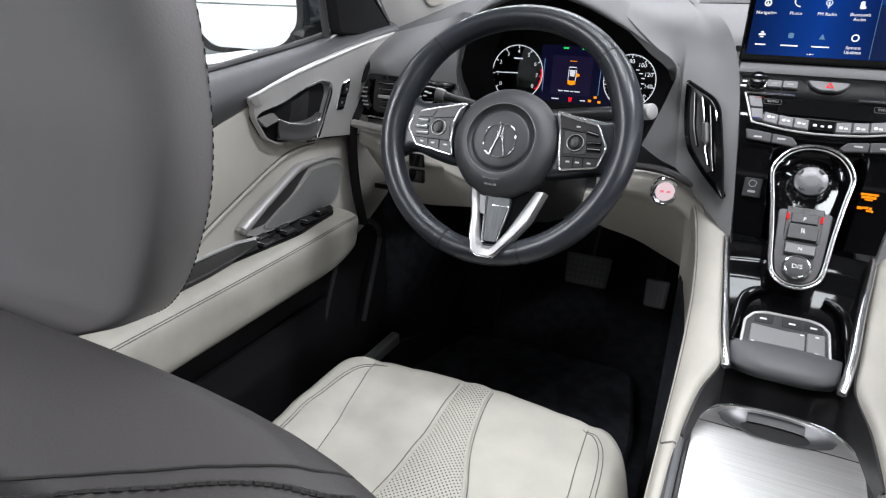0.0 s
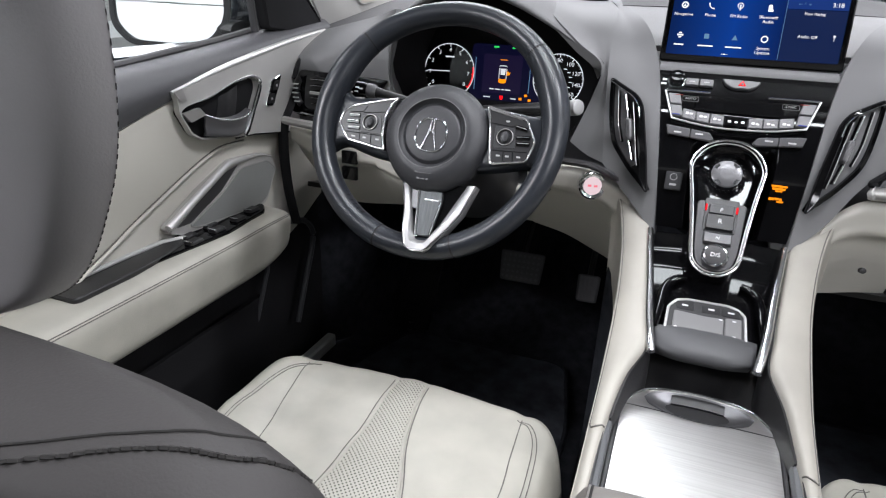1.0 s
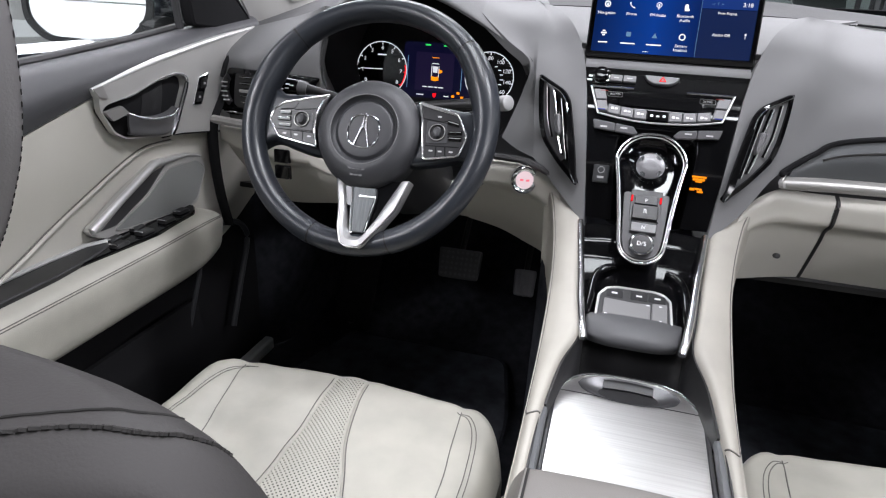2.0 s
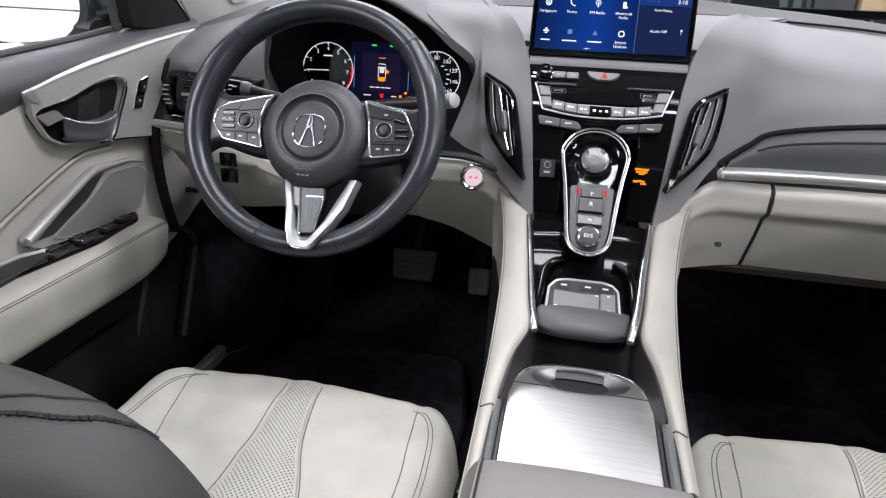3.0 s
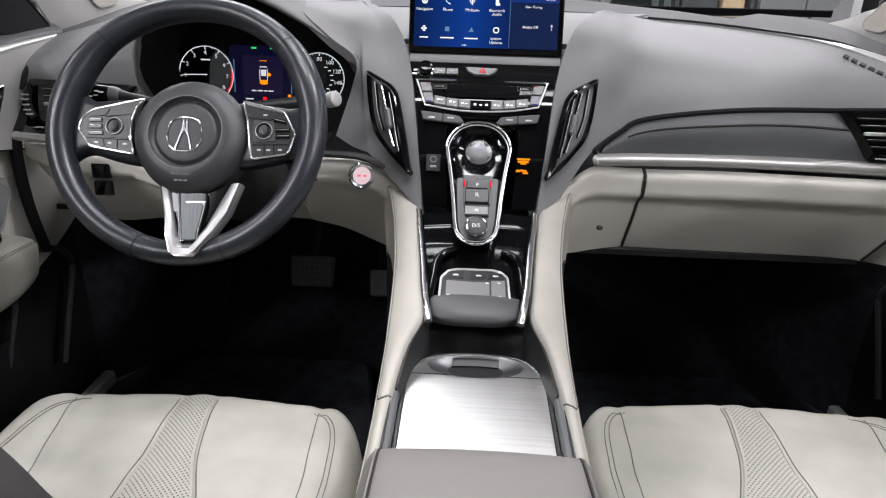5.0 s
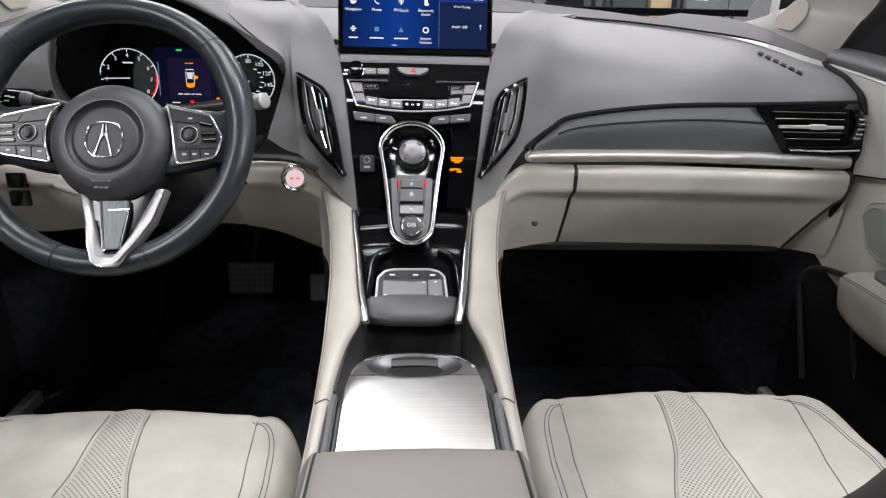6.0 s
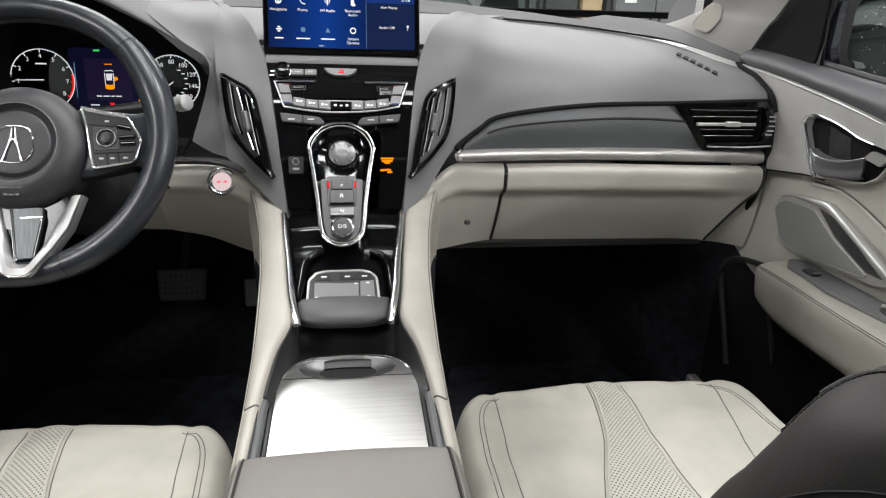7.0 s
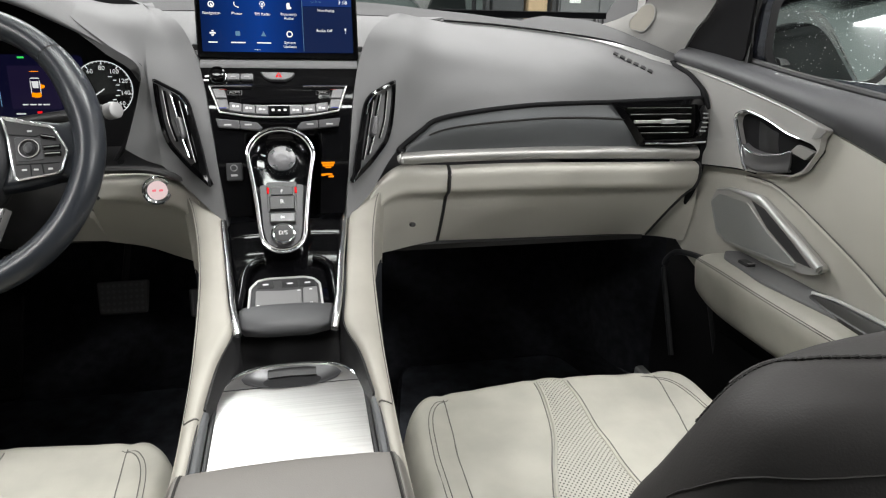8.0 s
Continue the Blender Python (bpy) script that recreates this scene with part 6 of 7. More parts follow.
for r, h in ((0.064, -0.048), (0.072, -0.026), (0.0765, -0.006), (0.0768, 0.004), (0.0745, 0.0125), (0.070, 0.0190), (0.063, 0.0240), (0.056, 0.0268), (0.0500, 0.0280), (0.0485, 0.0276), (0.0478, 0.0262), (0.0455, 0.0222), (0.0430, 0.0210), (0.0410, 0.0225), (0.0398, 0.0245), (0.038, 0.0252), (0.028, 0.0264), (0.012, 0.0272), (0.001, 0.0274)):
    k = min(1.0, max(0.0, (r - 0.048) / 0.025))
    row = []
    for j in range(72):
        a = 2 * math.pi * j / 72
        c_, s_ = math.cos(a), math.sin(a)
        row.append(bm.verts.new(pH.p(r * c_ * (1 - 0.05 * k * max(0, -s_)), r * s_ * (1 + 0.035 * k * max(0, -s_)), h)))
    rings.append(row)
for q0, q1 in zip(rings, rings[1:]):
    for j in range(72):
        bm.faces.new((q0[j], q0[(j + 1) % 72], q1[(j + 1) % 72], q1[j]))
bm.faces.new(rings[0][::-1])
bm.faces.new(rings[-1])
part("hub", bm, HUB_HIDE, wheel, "rounded charcoal airbag hub")
part("hub_ring", tube([pH.p(0.0490 * math.cos(a), 0.0490 * math.sin(a), 0.0279) for a in np.linspace(0, 2 * math.pi, 73)[:-1]], 0.0007, 6, closed=True), BUTTON, wheel)

# badge: a bright oval ring round a caliper shape
pE = Plane(pH.p(0.0, -0.0030, 0.0268), pW.r, pW.u)
lo = [(0.0225 * math.copysign(abs(math.cos(a)) ** 0.72, math.cos(a)), 0.0228 * math.copysign(abs(math.sin(a)) ** 0.8, math.sin(a))) for a in np.linspace(0, 2 * math.pi, 41)[:-1]]
part("badge_ring", tube([pE.p(a, b_, 0.0008) for a, b_ in lo], 0.0010, 8, closed=True), BADGE, wheel, "chrome badge ring")
for s in (-1, 1):
    leg = [(s * 0.0006, 0.0205), (s * 0.0030, 0.0195), (s * 0.0042, 0.0090), (s * 0.0075, -0.0060), (s * 0.0118, -0.0205), (s * 0.0095, -0.0212), (s * 0.0048, -0.0040), (s * 0.0014, 0.0030), (s * 0.0006, 0.0040)]
    part("badge_leg", plate(leg, pE, 0.0024, 0.0005), BADGE, wheel)
part("badge_bridge", plate([(-0.0042, 0.0045), (0.0042, 0.0045), (0.0036, 0.0075), (-0.0036, 0.0075)], pE, 0.0028, 0.0005), BADGE, wheel)
for i, (w, b_) in enumerate(((0.0260, -0.0545), (0.0190, -0.0628))):
    n = 4 if i == 0 else 3
    for k in range(n):
        part("airbag_mark", plate(rect(-w / 2 + k * w / n, b_ - 0.0026, -w / 2 + (k + 0.72) * w / n, b_ + 0.0026), pH, 0.0006, 0, 0.0263 - 0.0025 * i), HUB_MARK, wheel)
part("hub_back", lathe([(0.05, -0.09), (0.06, -0.07), (0.066, -0.03), (0.06, -0.01)], pH, 32), BLACK, wheel)


def pod(s):
    """Button pod on a side spoke with a bright outline."""
    if s < 0:
        out = [(-0.0640, 0.0370), (-0.1345, 0.0190), (-0.1470, 0.0095), (-0.1518, -0.0085), (-0.1335, -0.0315), (-0.0725, -0.0408), (-0.0800, -0.0200), (-0.0815, 0.0040), (-0.0760, 0.0240)]
    else:
        out = [(0.0675, 0.0380), (0.1245, 0.0245), (0.1407, -0.0050), (0.1330, -0.0322), (0.0845, -0.0412), (0.0800, -0.0150), (0.0755, 0.0120)]
    # leather spoke that widens into the rim
    cols = []
    for x, up_, dn, h in ((0.050, 0.040, -0.052, 0.004), (0.080, 0.041, -0.050, 0.006), (0.110, 0.038, -0.044, 0.008), (0.135, 0.036, -0.038, 0.008), (0.152, 0.044, -0.044, 0.006), (0.170, 0.060, -0.062, 0.002)):
        col = [pW.p(s * x + RIM_C[0] * 0.5, dn, -0.014), pW.p(s * x + RIM_C[0] * 0.5, dn + 0.004, h - 0.004), pW.p(s * x + RIM_C[0] * 0.5, dn * 0.5, h), pW.p(s * x + RIM_C[0] * 0.5, up_ * 0.5, h), pW.p(s * x + RIM_C[0] * 0.5, up_ - 0.004, h - 0.003), pW.p(s * x + RIM_C[0] * 0.5, up_, -0.014)]
        cols.append([tuple(p) for p in col])
    part("spoke", sheet(surface(cols, 24, 20), 0.004, tuple(pW.n)), WHEEL_HIDE, wheel, "black leather side spoke")
    pd_ = part("button_pod", plate(rounded(out, 0.004), pW, 0.013, 0.002, 0.001), POD, wheel, "black button pod with bright outline")
    part("pod_rim", tube([pW.p(a, b_, 0.0135) for a, b_ in rounded(out, 0.005)], 0.0016, 8, closed=True), BRIGHT, pd_, "bright pod outline")
    if s > 0:
        part("pod_band", plate(rounded([(0.0665, 0.0385), (0.1235, 0.0262), (0.1290, 0.0200), (0.1215, 0.0225), (0.0745, 0.0318)], 0.001), pW, 0.0012, 0.0004, 0.0138), BRIGHT, pd_)
    c = (-0.1019, -0.0040) if s < 0 else (0.0995, -0.0030)
    face = [(-0.1180, 0.0050), (-0.0870, 0.0072), (-0.0815, -0.0200), (-0.1158, -0.0192)] if s < 0 else [(0.0829, 0.0118), (0.1106, 0.0105), (0.1158, -0.0166), (0.0858, -0.0192)]
    part("thumb_pad", plate(rounded(face, 0.003), pW, 0.0012, 0.0006, 0.0138), BUTTON_DARK, pd_)
    pq = Plane(pW.p(*c, 0.0146), pW.r, pW.u)
    tw = part("thumb_wheel", lathe([(0.0118, 0), (0.0118, 0.0016), (0.0108, 0.0026), (0.0098, 0.0016), (0.0090, 0.0005)], pq, 32), POD, pd_, "round thumb control")
    part("wheel_edge", tube([pq.p(0.0110 * math.cos(a), 0.0110 * math.sin(a), 0.0024) for a in np.linspace(0, 2 * math.pi, 33)[:-1]], 0.0005, 5, closed=True), SATIN, tw)
    part("thumb_roller", lathe([(0.0078, 0.0), (0.0078, 0.0024), (0.0062, 0.0046), (0.002, 0.0056)], pq, 24, sx=0.75), BUTTON_DARK, pd_)
    if s < 0:
        slots = [((-0.1375, 0.0042), (-0.1200, 0.0048)), ((-0.1392, -0.0052), (-0.1190, -0.0044)), ((-0.1360, -0.0142), (-0.1165, -0.0134))]
        grooves = [[(-0.1372, 0.0090), (-0.1165, 0.0112), (-0.1115, 0.0205)], [(-0.1156, 0.0093), (-0.0790, 0.0142)], [(-0.1390, -0.0205), (-0.1143, -0.0208), (-0.0775, -0.0216)], [(-0.1160, -0.0210), (-0.1130, -0.0330)], [(-0.0975, -0.0212), (-0.0950, -0.0365)]]
        marks = [(-0.1249, -0.0265), (-0.1068, -0.0270), (-0.0862, -0.0275)]
    else:
        slots = [((0.1115, 0.0128), (0.1280, 0.0098)), ((0.1146, -0.0020), (0.1335, -0.0006)), ((0.1160, -0.0100), (0.1340, -0.0092))]
        grooves = [[(0.0765, 0.0151), (0.1054, 0.0125), (0.1104, 0.0143), (0.1275, 0.0112)], [(0.0850, -0.0222), (0.1325, -0.0200)], [(0.1005, -0.0216), (0.1020, -0.0375)], [(0.1130, -0.0210), (0.1155, -0.0350)]]
        marks = [(0.0942, -0.0288), (0.1069, -0.0285), (0.1223, -0.0278), (0.0991, 0.0192)]
    for i, (p, q) in enumerate(slots):
        (ax, ay), (bx, by) = p, q
        k_ = part("wheel_key", plate(rounded([(ax, ay - 0.0030), (bx, by - 0.0030), (bx, by + 0.0030), (ax, ay + 0.0030)], 0.001), pW, 0.0024, 0.0008, 0.0136), PIANO, pd_)
        part("key_lip", tube([pW.p(ax + 0.001, ay + 0.0008, 0.0162), pW.p(bx - 0.001, by + 0.0008, 0.0162)], 0.0011 if i == 1 else 0.0005, 6), CHROME if i == 1 else SATIN, k_)
    for g in grooves:
        part("key_gap", tube([pW.p(a, b_, 0.0140) for a, b_ in g], 0.0008, 5), FELT, pd_)
    for a, b_ in marks:
        part("key_mark", plate(rounded(rect(a - 0.0026, b_ - 0.0010, a + 0.0026, b_ + 0.0012), 0.0006), pW, 0.0003, 0, 0.0142), PRINT, pd_)


pod(-1)
pod(1)
# silver lower spoke: two arms that meet in a V round a dark inset
v_out = [(-0.0345, -0.078), (-0.0248, -0.1174), (-0.0188, -0.1478), (-0.0085, -0.1712), (0.0000, -0.1758), (0.0180, -0.1748), (0.0250, -0.1690), (0.0430, -0.1400), (0.0585, -0.1160), (0.0725, -0.0740)]
v_in = [(-0.0235, -0.078), (-0.0155, -0.1174), (-0.0075, -0.1450), (-0.0020, -0.1562), (0.0030, -0.1590), (0.0150, -0.1585), (0.0190, -0.1545), (0.0300, -0.1330), (0.0430, -0.1050), (0.0580, -0.0740)]
bm = bmesh.new()
lines = []
rise = lambda b_: 0.0125 * min(1.0, max(0.0, (-0.135 - b_) / 0.03))
for (a, b_), (c, d) in zip(v_out, v_in):
    up_ = rise(b_)
    lines.append([bm.verts.new(pW.p(a, b_, -0.008)), bm.verts.new(pW.p(a, b_, 0.0085 + up_)), bm.verts.new(pW.p(a * 0.86 + c * 0.14, b_ * 0.86 + d * 0.14, 0.0115 + up_)), bm.verts.new(pW.p(a * 0.35 + c * 0.65, b_ * 0.35 + d * 0.65, 0.0095 + up_)), bm.verts.new(pW.p(c, d, 0.0040 + 0.6 * up_)), bm.verts.new(pW.p(c, d, -0.008))])
for p, q in zip(lines, lines[1:]):
    for i in range(5):
        bm.faces.new((p[i], p[i + 1], q[i + 1], q[i]))
for p in (lines[0], lines[-1]):
    bm.faces.new(p)
part("lower_spoke", bm, SPOKE, wheel, "satin silver lower spoke")
part("spoke_edge", tube([pW.p(a * 0.93 + c * 0.07, b_ * 0.93 + d * 0.07, 0.0104 + rise(b_)) for (a, b_), (c, d) in zip(v_out, v_in)], 0.0013, 6), BRIGHT, wheel, "bright spoke edge")
part("spoke_web", plate(v_in, pW, 0.006, 0, -0.006), PIANO, wheel, "gloss black web of the lower spoke")
part("web_plate", plate([(-0.0225, -0.080), (-0.0205, -0.1130), (-0.0085, -0.1160), (-0.0110, -0.080)], pW, 0.0035, 0.0006, 0.0), DARK_SATIN, wheel)
inset = rounded([(-0.0085, -0.088), (-0.0010, -0.1530), (0.0180, -0.1520), (0.0265, -0.1010), (0.0255, -0.088)], 0.003)
part("inset_panel", plate(inset, pW, 0.008, 0.0015, 0.0), INSET, wheel, "dark brushed spoke inset")
part("inset_rim", tube([pW.p(a, b_, 0.0078) for a, b_ in ((-0.0092, -0.088), (-0.0018, -0.1520), (0.0000, -0.1542))], 0.0016, 6), BRIGHT, wheel)
part("inset_rim", tube([pW.p(a, b_, 0.0078) for a, b_ in ((0.0020, -0.1015), (0.0262, -0.1005), (0.0258, -0.1050), (0.0185, -0.1500))], 0.0011, 6), CHROME, wheel)

# ---- steering column with its stalks ----
col_ = thing("steering_column", (-0.392, 0.92, 0.50), "black steering column shroud with two control stalks", "steering column")
part("shroud", tube([pW.p(0.0, -0.012, -0.05), pW.p(0.0, -0.014, -0.12), pW.p(0.0, -0.02, -0.22)], [0.062, 0.070, 0.075], 20, flat=0.9, up=tuple(pW.u)), BLACK, col_, "black column shroud")
sl = part("stalk", tube([(-0.43, 0.898, 0.628), (-0.49, 0.893, 0.641), (-0.515, 0.889, 0.6460), (-0.530, 0.887, 0.6485)], [0.006, 0.0062, 0.0065, 0.0085], 14), BLACK, col_, "black left control stalk")
part("stalk_collar", tube([(-0.527, 0.8875, 0.6475), (-0.534, 0.8865, 0.6488), (-0.541, 0.8855, 0.6500)], [0.0095, 0.0112, 0.0108], 18), BUTTON, sl)
part("stalk_end", tube([(-0.540, 0.8855, 0.6495), (-0.545, 0.885, 0.6500), (-0.566, 0.883, 0.6503), (-0.574, 0.882, 0.6502), (-0.577, 0.882, 0.6502)], [0.0105, 0.0118, 0.0134, 0.0136, 0.0112], 20), PIANO, sl, "gloss black twist end with white marks")
part("end_ring", tube([(-0.5735, 0.8685 + 0.0135 - 0.0137 * math.cos(a), 0.6502 + 0.0137 * math.sin(a)) for a in np.linspace(-1.5, 1.5, 14)], 0.0009, 6), SATIN, sl)
for i, (x, z) in enumerate(((-0.562, 0.6545), (-0.562, 0.6475), (-0.552, 0.6550), (-0.5535, 0.6490), (-0.546, 0.6535))):
    part("stalk_mark", block(x - 0.0028, 0.8688 + 0.0012 * (i > 1), z - 0.0008, x + 0.0028, 0.8725 + 0.0012 * (i > 1), z + 0.0008, 0.0003), KEY_INK, sl)
sr = part("stalk", tube([(-0.36, 0.915, 0.632), (-0.28, 0.912, 0.643), (-0.232, 0.909, 0.6485)], [0.007, 0.0085, 0.0105], 14), BLACK, col_, "black right control stalk")
pS = Plane((-0.2195, 0.9040, 0.6510), (0.60, 0.80, 0), (-0.2, 0.1, 0.97))
part("stalk_end", lathe([(0.0095, -0.014), (0.0112, -0.010), (0.0112, 0.004), (0.0104, 0.0058), (0.0085, 0.0068), (0.003, 0.0072)], pS, 28), STALK_END, sr, "pale rounded stalk end")
part("stalk_mark", frame_of([(0.0030 * math.cos(a) - 0.004, 0.0030 * math.sin(a) + 0.012) for a in np.linspace(0, 5.6, 10)], [(0.0021 * math.cos(a) - 0.004, 0.0021 * math.sin(a) + 0.012) for a in np.linspace(0, 5.6, 10)], Plane((-0.236, 0.8975, 0.6395), (1, -0.1, 0.1), (0, 0.2, 1)), 0.0008), PRINT, sr)

# ---- instruments ----
ins = thing("instrument_cluster", (-0.41, 1.2, 0.58), "lit instrument cluster with two round dials and a display", "instrument cluster")
pI = Plane((-0.41, 1.200, 0.650), (1, 0, 0), (0, 0.10, 1))
part("cluster_face", plate(rounded(rect(-0.19, -0.10, 0.195, 0.15), 0.05, 8), pI, 0.004, 0.001, -0.006), FELT, ins)
INK = glowing("white_dial_ink", (0.95, 0.97, 1.0), 0.75)
VIOLET = glowing("violet_display_glow", (0.016, 0.011, 0.045), 0.55)
INDIGO = glowing("indigo_display_glow", (0.008, 0.008, 0.045), 0.35)
part("display_glow", plate(rounded(rect(-0.068, -0.048, 0.075, 0.056), 0.01), pI, 0.0008, 0, -0.0018), INDIGO, ins)


def dial(cx, cy, r, a0, a1, count, major, words, red=None):
    d = part("dial", plate([(cx + r * math.cos(2 * math.pi * k / 48), cy + r * math.sin(2 * math.pi * k / 48)) for k in range(48)], pI, 0.0006, 0, -0.0008), PIANO, ins, "round black dial with white marks")
    part("dial_ring", frame_of([(cx + r * math.cos(2 * math.pi * k / 48), cy + r * math.sin(2 * math.pi * k / 48)) for k in range(48)], [(cx + (r - 0.0014) * math.cos(2 * math.pi * k / 48), cy + (r - 0.0014) * math.sin(2 * math.pi * k / 48)) for k in range(48)], pI, 0.0008, 0.0), INK, d)
    for k in range(count + 1):
        a = radians(a0 + (a1 - a0) * k / count)
        big = k % major == 0
        l = 0.0065 if big else 0.0035
        c, s_ = math.cos(a), math.sin(a)
        w = 0.0008 if big else 0.0004
        m = RED_GLOW if red and k >= red else INK
        part("dial_mark", plate([(cx + (r - 0.001) * c - w * s_, cy + (r - 0.001) * s_ + w * c), (cx + (r - 0.001) * c + w * s_, cy + (r - 0.001) * s_ - w * c), (cx + (r - l) * c + w * s_, cy + (r - l) * s_ - w * c), (cx + (r - l) * c - w * s_, cy + (r - l) * s_ + w * c)], pI, 0.0004, 0, 0.0002), m, d)
        if big and words[k // major]:
            lettering("dial_number", words[k // major], pI, cx + (r - 0.0125) * c, cy + (r - 0.0125) * s_, 0.0105, INK, d, 0.0004)
    return d


T = dial(-0.113, 0.000, 0.0525, 215, -35, 16, 2, ("0", "1", "2", "3", "4", "5", "6", "7", "8"), 14)
part("needle", plate([(-0.113 + 0.002, -0.0010), (-0.113 - 0.044, -0.0018), (-0.113 - 0.044, -0.0006), (-0.113 + 0.002, 0.0010)], pI, 0.001, 0, 0.001), INK, T)
part("red_arc", tube([pI.p(-0.113 + 0.050 * math.cos(a), 0.050 * math.sin(a), 0.001) for a in np.linspace(radians(-35), radians(12), 14)], 0.0013, 6), RED_GLOW, T)
part("dial_bar", plate(rect(-0.122, 0.026, -0.104, 0.0285), pI, 0.0004, 0, 0.0002), INK, T)
SP = dial(0.104, 0.000, 0.0475, 225, -45, 32, 4, ("0", "20", "40", "60", "80", "100", "120", "140", "160"))
part("needle", plate([(0.105, 0.001), (0.072, -0.022), (0.073, -0.0235), (0.1055, -0.001)], pI, 0.001, 0, 0.001), INK, SP)
for k in range(7):
    a = radians(60 - 22 * k)
    part("dial_mark", plate(rect(0.104 + 0.024 * math.cos(a) - 0.003, 0.024 * math.sin(a) - 0.0008, 0.104 + 0.024 * math.cos(a) + 0.003, 0.024 * math.sin(a) + 0.0008), pI, 0.0004, 0, 0.0002), INK, SP)
cd = part("centre_display", plate(rounded(rect(-0.043, -0.034, 0.034, 0.038), 0.003), pI, 0.0006, 0, -0.0002), VIOLET, ins, "violet centre display with a car symbol")
part("car_symbol", plate(rounded([(-0.0115, 0.0150), (-0.0090, 0.0185), (0.0030, 0.0185), (0.0055, 0.0150), (0.0030, 0.0168), (-0.0090, 0.0168)], 0.001), pI, 0.0004, 0, 0.0004), INK, cd)
part("car_symbol", plate([(-0.0072, 0.0010), (-0.0085, 0.0125), (0.0025, 0.0125), (0.0012, 0.0010)], pI, 0.0004, 0, 0.0004), INK, cd)
for a in (-0.0102, 0.0042):
    part("car_symbol", plate(rect(a - 0.0006, -0.008, a + 0.0006, 0.0135), pI, 0.0004, 0, 0.0004), INK, cd)
part("car_symbol", plate(rounded([(-0.0100, -0.0060), (-0.0108, -0.0130), (-0.0060, -0.0148), (0.0000, -0.0148), (0.0048, -0.0130), (0.0040, -0.0060), (-0.0030, -0.0072)], 0.0012), pI, 0.0004, 0, 0.0005), AMBER_GLOW, cd)
part("car_symbol", plate([(0.0045, 0.008), (0.0115, 0.0055), (0.011, 0.002), (0.0045, -0.0005)], pI, 0.0004, 0, 0.0004), AMBER_GLOW, cd)
part("car_symbol", plate(rect(-0.010, 0.0280, 0.004, 0.0292), pI, 0.0004, 0, 0.0004), AMBER_GLOW, cd)
for a, w in ((-0.0225, 0.009), (-0.0105, 0.010), (0.0, 0.006), (0.0100, 0.010)):
    part("message_bar", plate(rect(a - w / 2, -0.0275, a + w / 2, -0.0254), pI, 0.0004, 0, 0.0004), INK, cd)
for a in (-0.020, 0.016):
    part("telltale", plate(rect(a - 0.005, 0.0500, a + 0.005, 0.0530), pI, 0.0006, 0, 0.0), GREEN_GLOW, ins, "green telltale")
part("telltale", plate([(-0.006, -0.038), (0.002, -0.038), (0.0, -0.046), (-0.004, -0.046)], pI, 0.0006, 0, 0.0), RED_GLOW, ins, "red telltale")
for a, w in ((-0.036, 0.005), (-0.030, 0.012), (0.022, 0.010)):
    part("telltale_text", plate(rect(a - w / 2, -0.043, a + w / 2, -0.041), pI, 0.0006, 0, 0.0), INK, ins)
for a, b_ in ((0.046, -0.034), (0.036, -0.041), (0.054, -0.042)):
    part("telltale", plate(rect(a - 0.0028, b_ - 0.0022, a + 0.0028, b_ + 0.0022), pI, 0.0006, 0, 0.001), AMBER_GLOW, ins)
for s in (-0.059, 0.050):
    part("side_gauge", tube([pI.p(s, b_, 0.0004) for b_ in (-0.03, 0.0, 0.03)], 0.0006, 5), DIM_INK, ins)


# ---- pedals ----
def pedal(name, x, y, z, w, h, label, tread):
    p = thing(name, (x, y, z - h / 2), label, "pedal")
    pl = Plane((x, y, z), (1, 0.03, 0), (0, 0.45, 0.89))
    part("pedal_pad", plate(rounded([(-w / 2, h / 2), (w / 2, h / 2), (w * 0.46, -h / 2), (-w * 0.44, -h / 2)], 0.008), pl, 0.012, 0.004), PEDAL, p, "ribbed rubber pad")
    if tread == "stud":
        for i in range(8):
            for j in range(5):
                a, b_ = -w * 0.38 + i * w * 0.108, -h * 0.36 + j * h * 0.18
                part("tread", plate([(a - 0.004, b_), (a, b_ - 0.004), (a + 0.004, b_), (a, b_ + 0.004)], pl, 0.0015, 0.0005, 0.012), TREAD, p)
    else:
        for i in range(5):
            a = -w * 0.36 + i * w * 0.18
            part("tread", plate(rect(a - 0.002, -h * 0.42, a + 0.002, h * 0.42), pl, 0.002, 0.0006, 0.012), PEDAL, p)
    part("pedal_arm", tube([pl.p(0, h * 0.2, -0.004), (x, y + 0.10, z + 0.10), (x, y + 0.14, z + 0.30)], 0.008, 8), BLACK, p)


pedal("brake_pedal", -0.402, 1.47, 0.141, 0.115, 0.078, "wide black rubber brake pedal above the carpet", "stud")
pedal("accelerator_pedal", -0.228, 1.46, 0.120, 0.056, 0.068, "narrow black ribbed accelerator pedal above the carpet", "rib")
fr = thing("foot_rest", (-0.66, 1.40, FLOOR_Z), "black ribbed foot rest beside the carpet", "foot rest")
pl = Plane((-0.66, 1.42, 0.07), (1, 0, 0), (0, 0.5, 0.87))
part("rest_plate", plate(rounded(rect(-0.05, -0.13, 0.05, 0.11), 0.012), pl, 0.012, 0.004), FELT, fr)
for i in range(5):
    part("rest_rib", plate(rect(-0.042, -0.105 + i * 0.045, 0.042, -0.098 + i * 0.045), pl, 0.003, 0.001, 0.012), FELT, fr)
part("rest_post", tube([pl.p(0, -0.10, 0), (-0.66, 1.38, FLOOR_Z)], 0.02, 8), BLACK, fr)

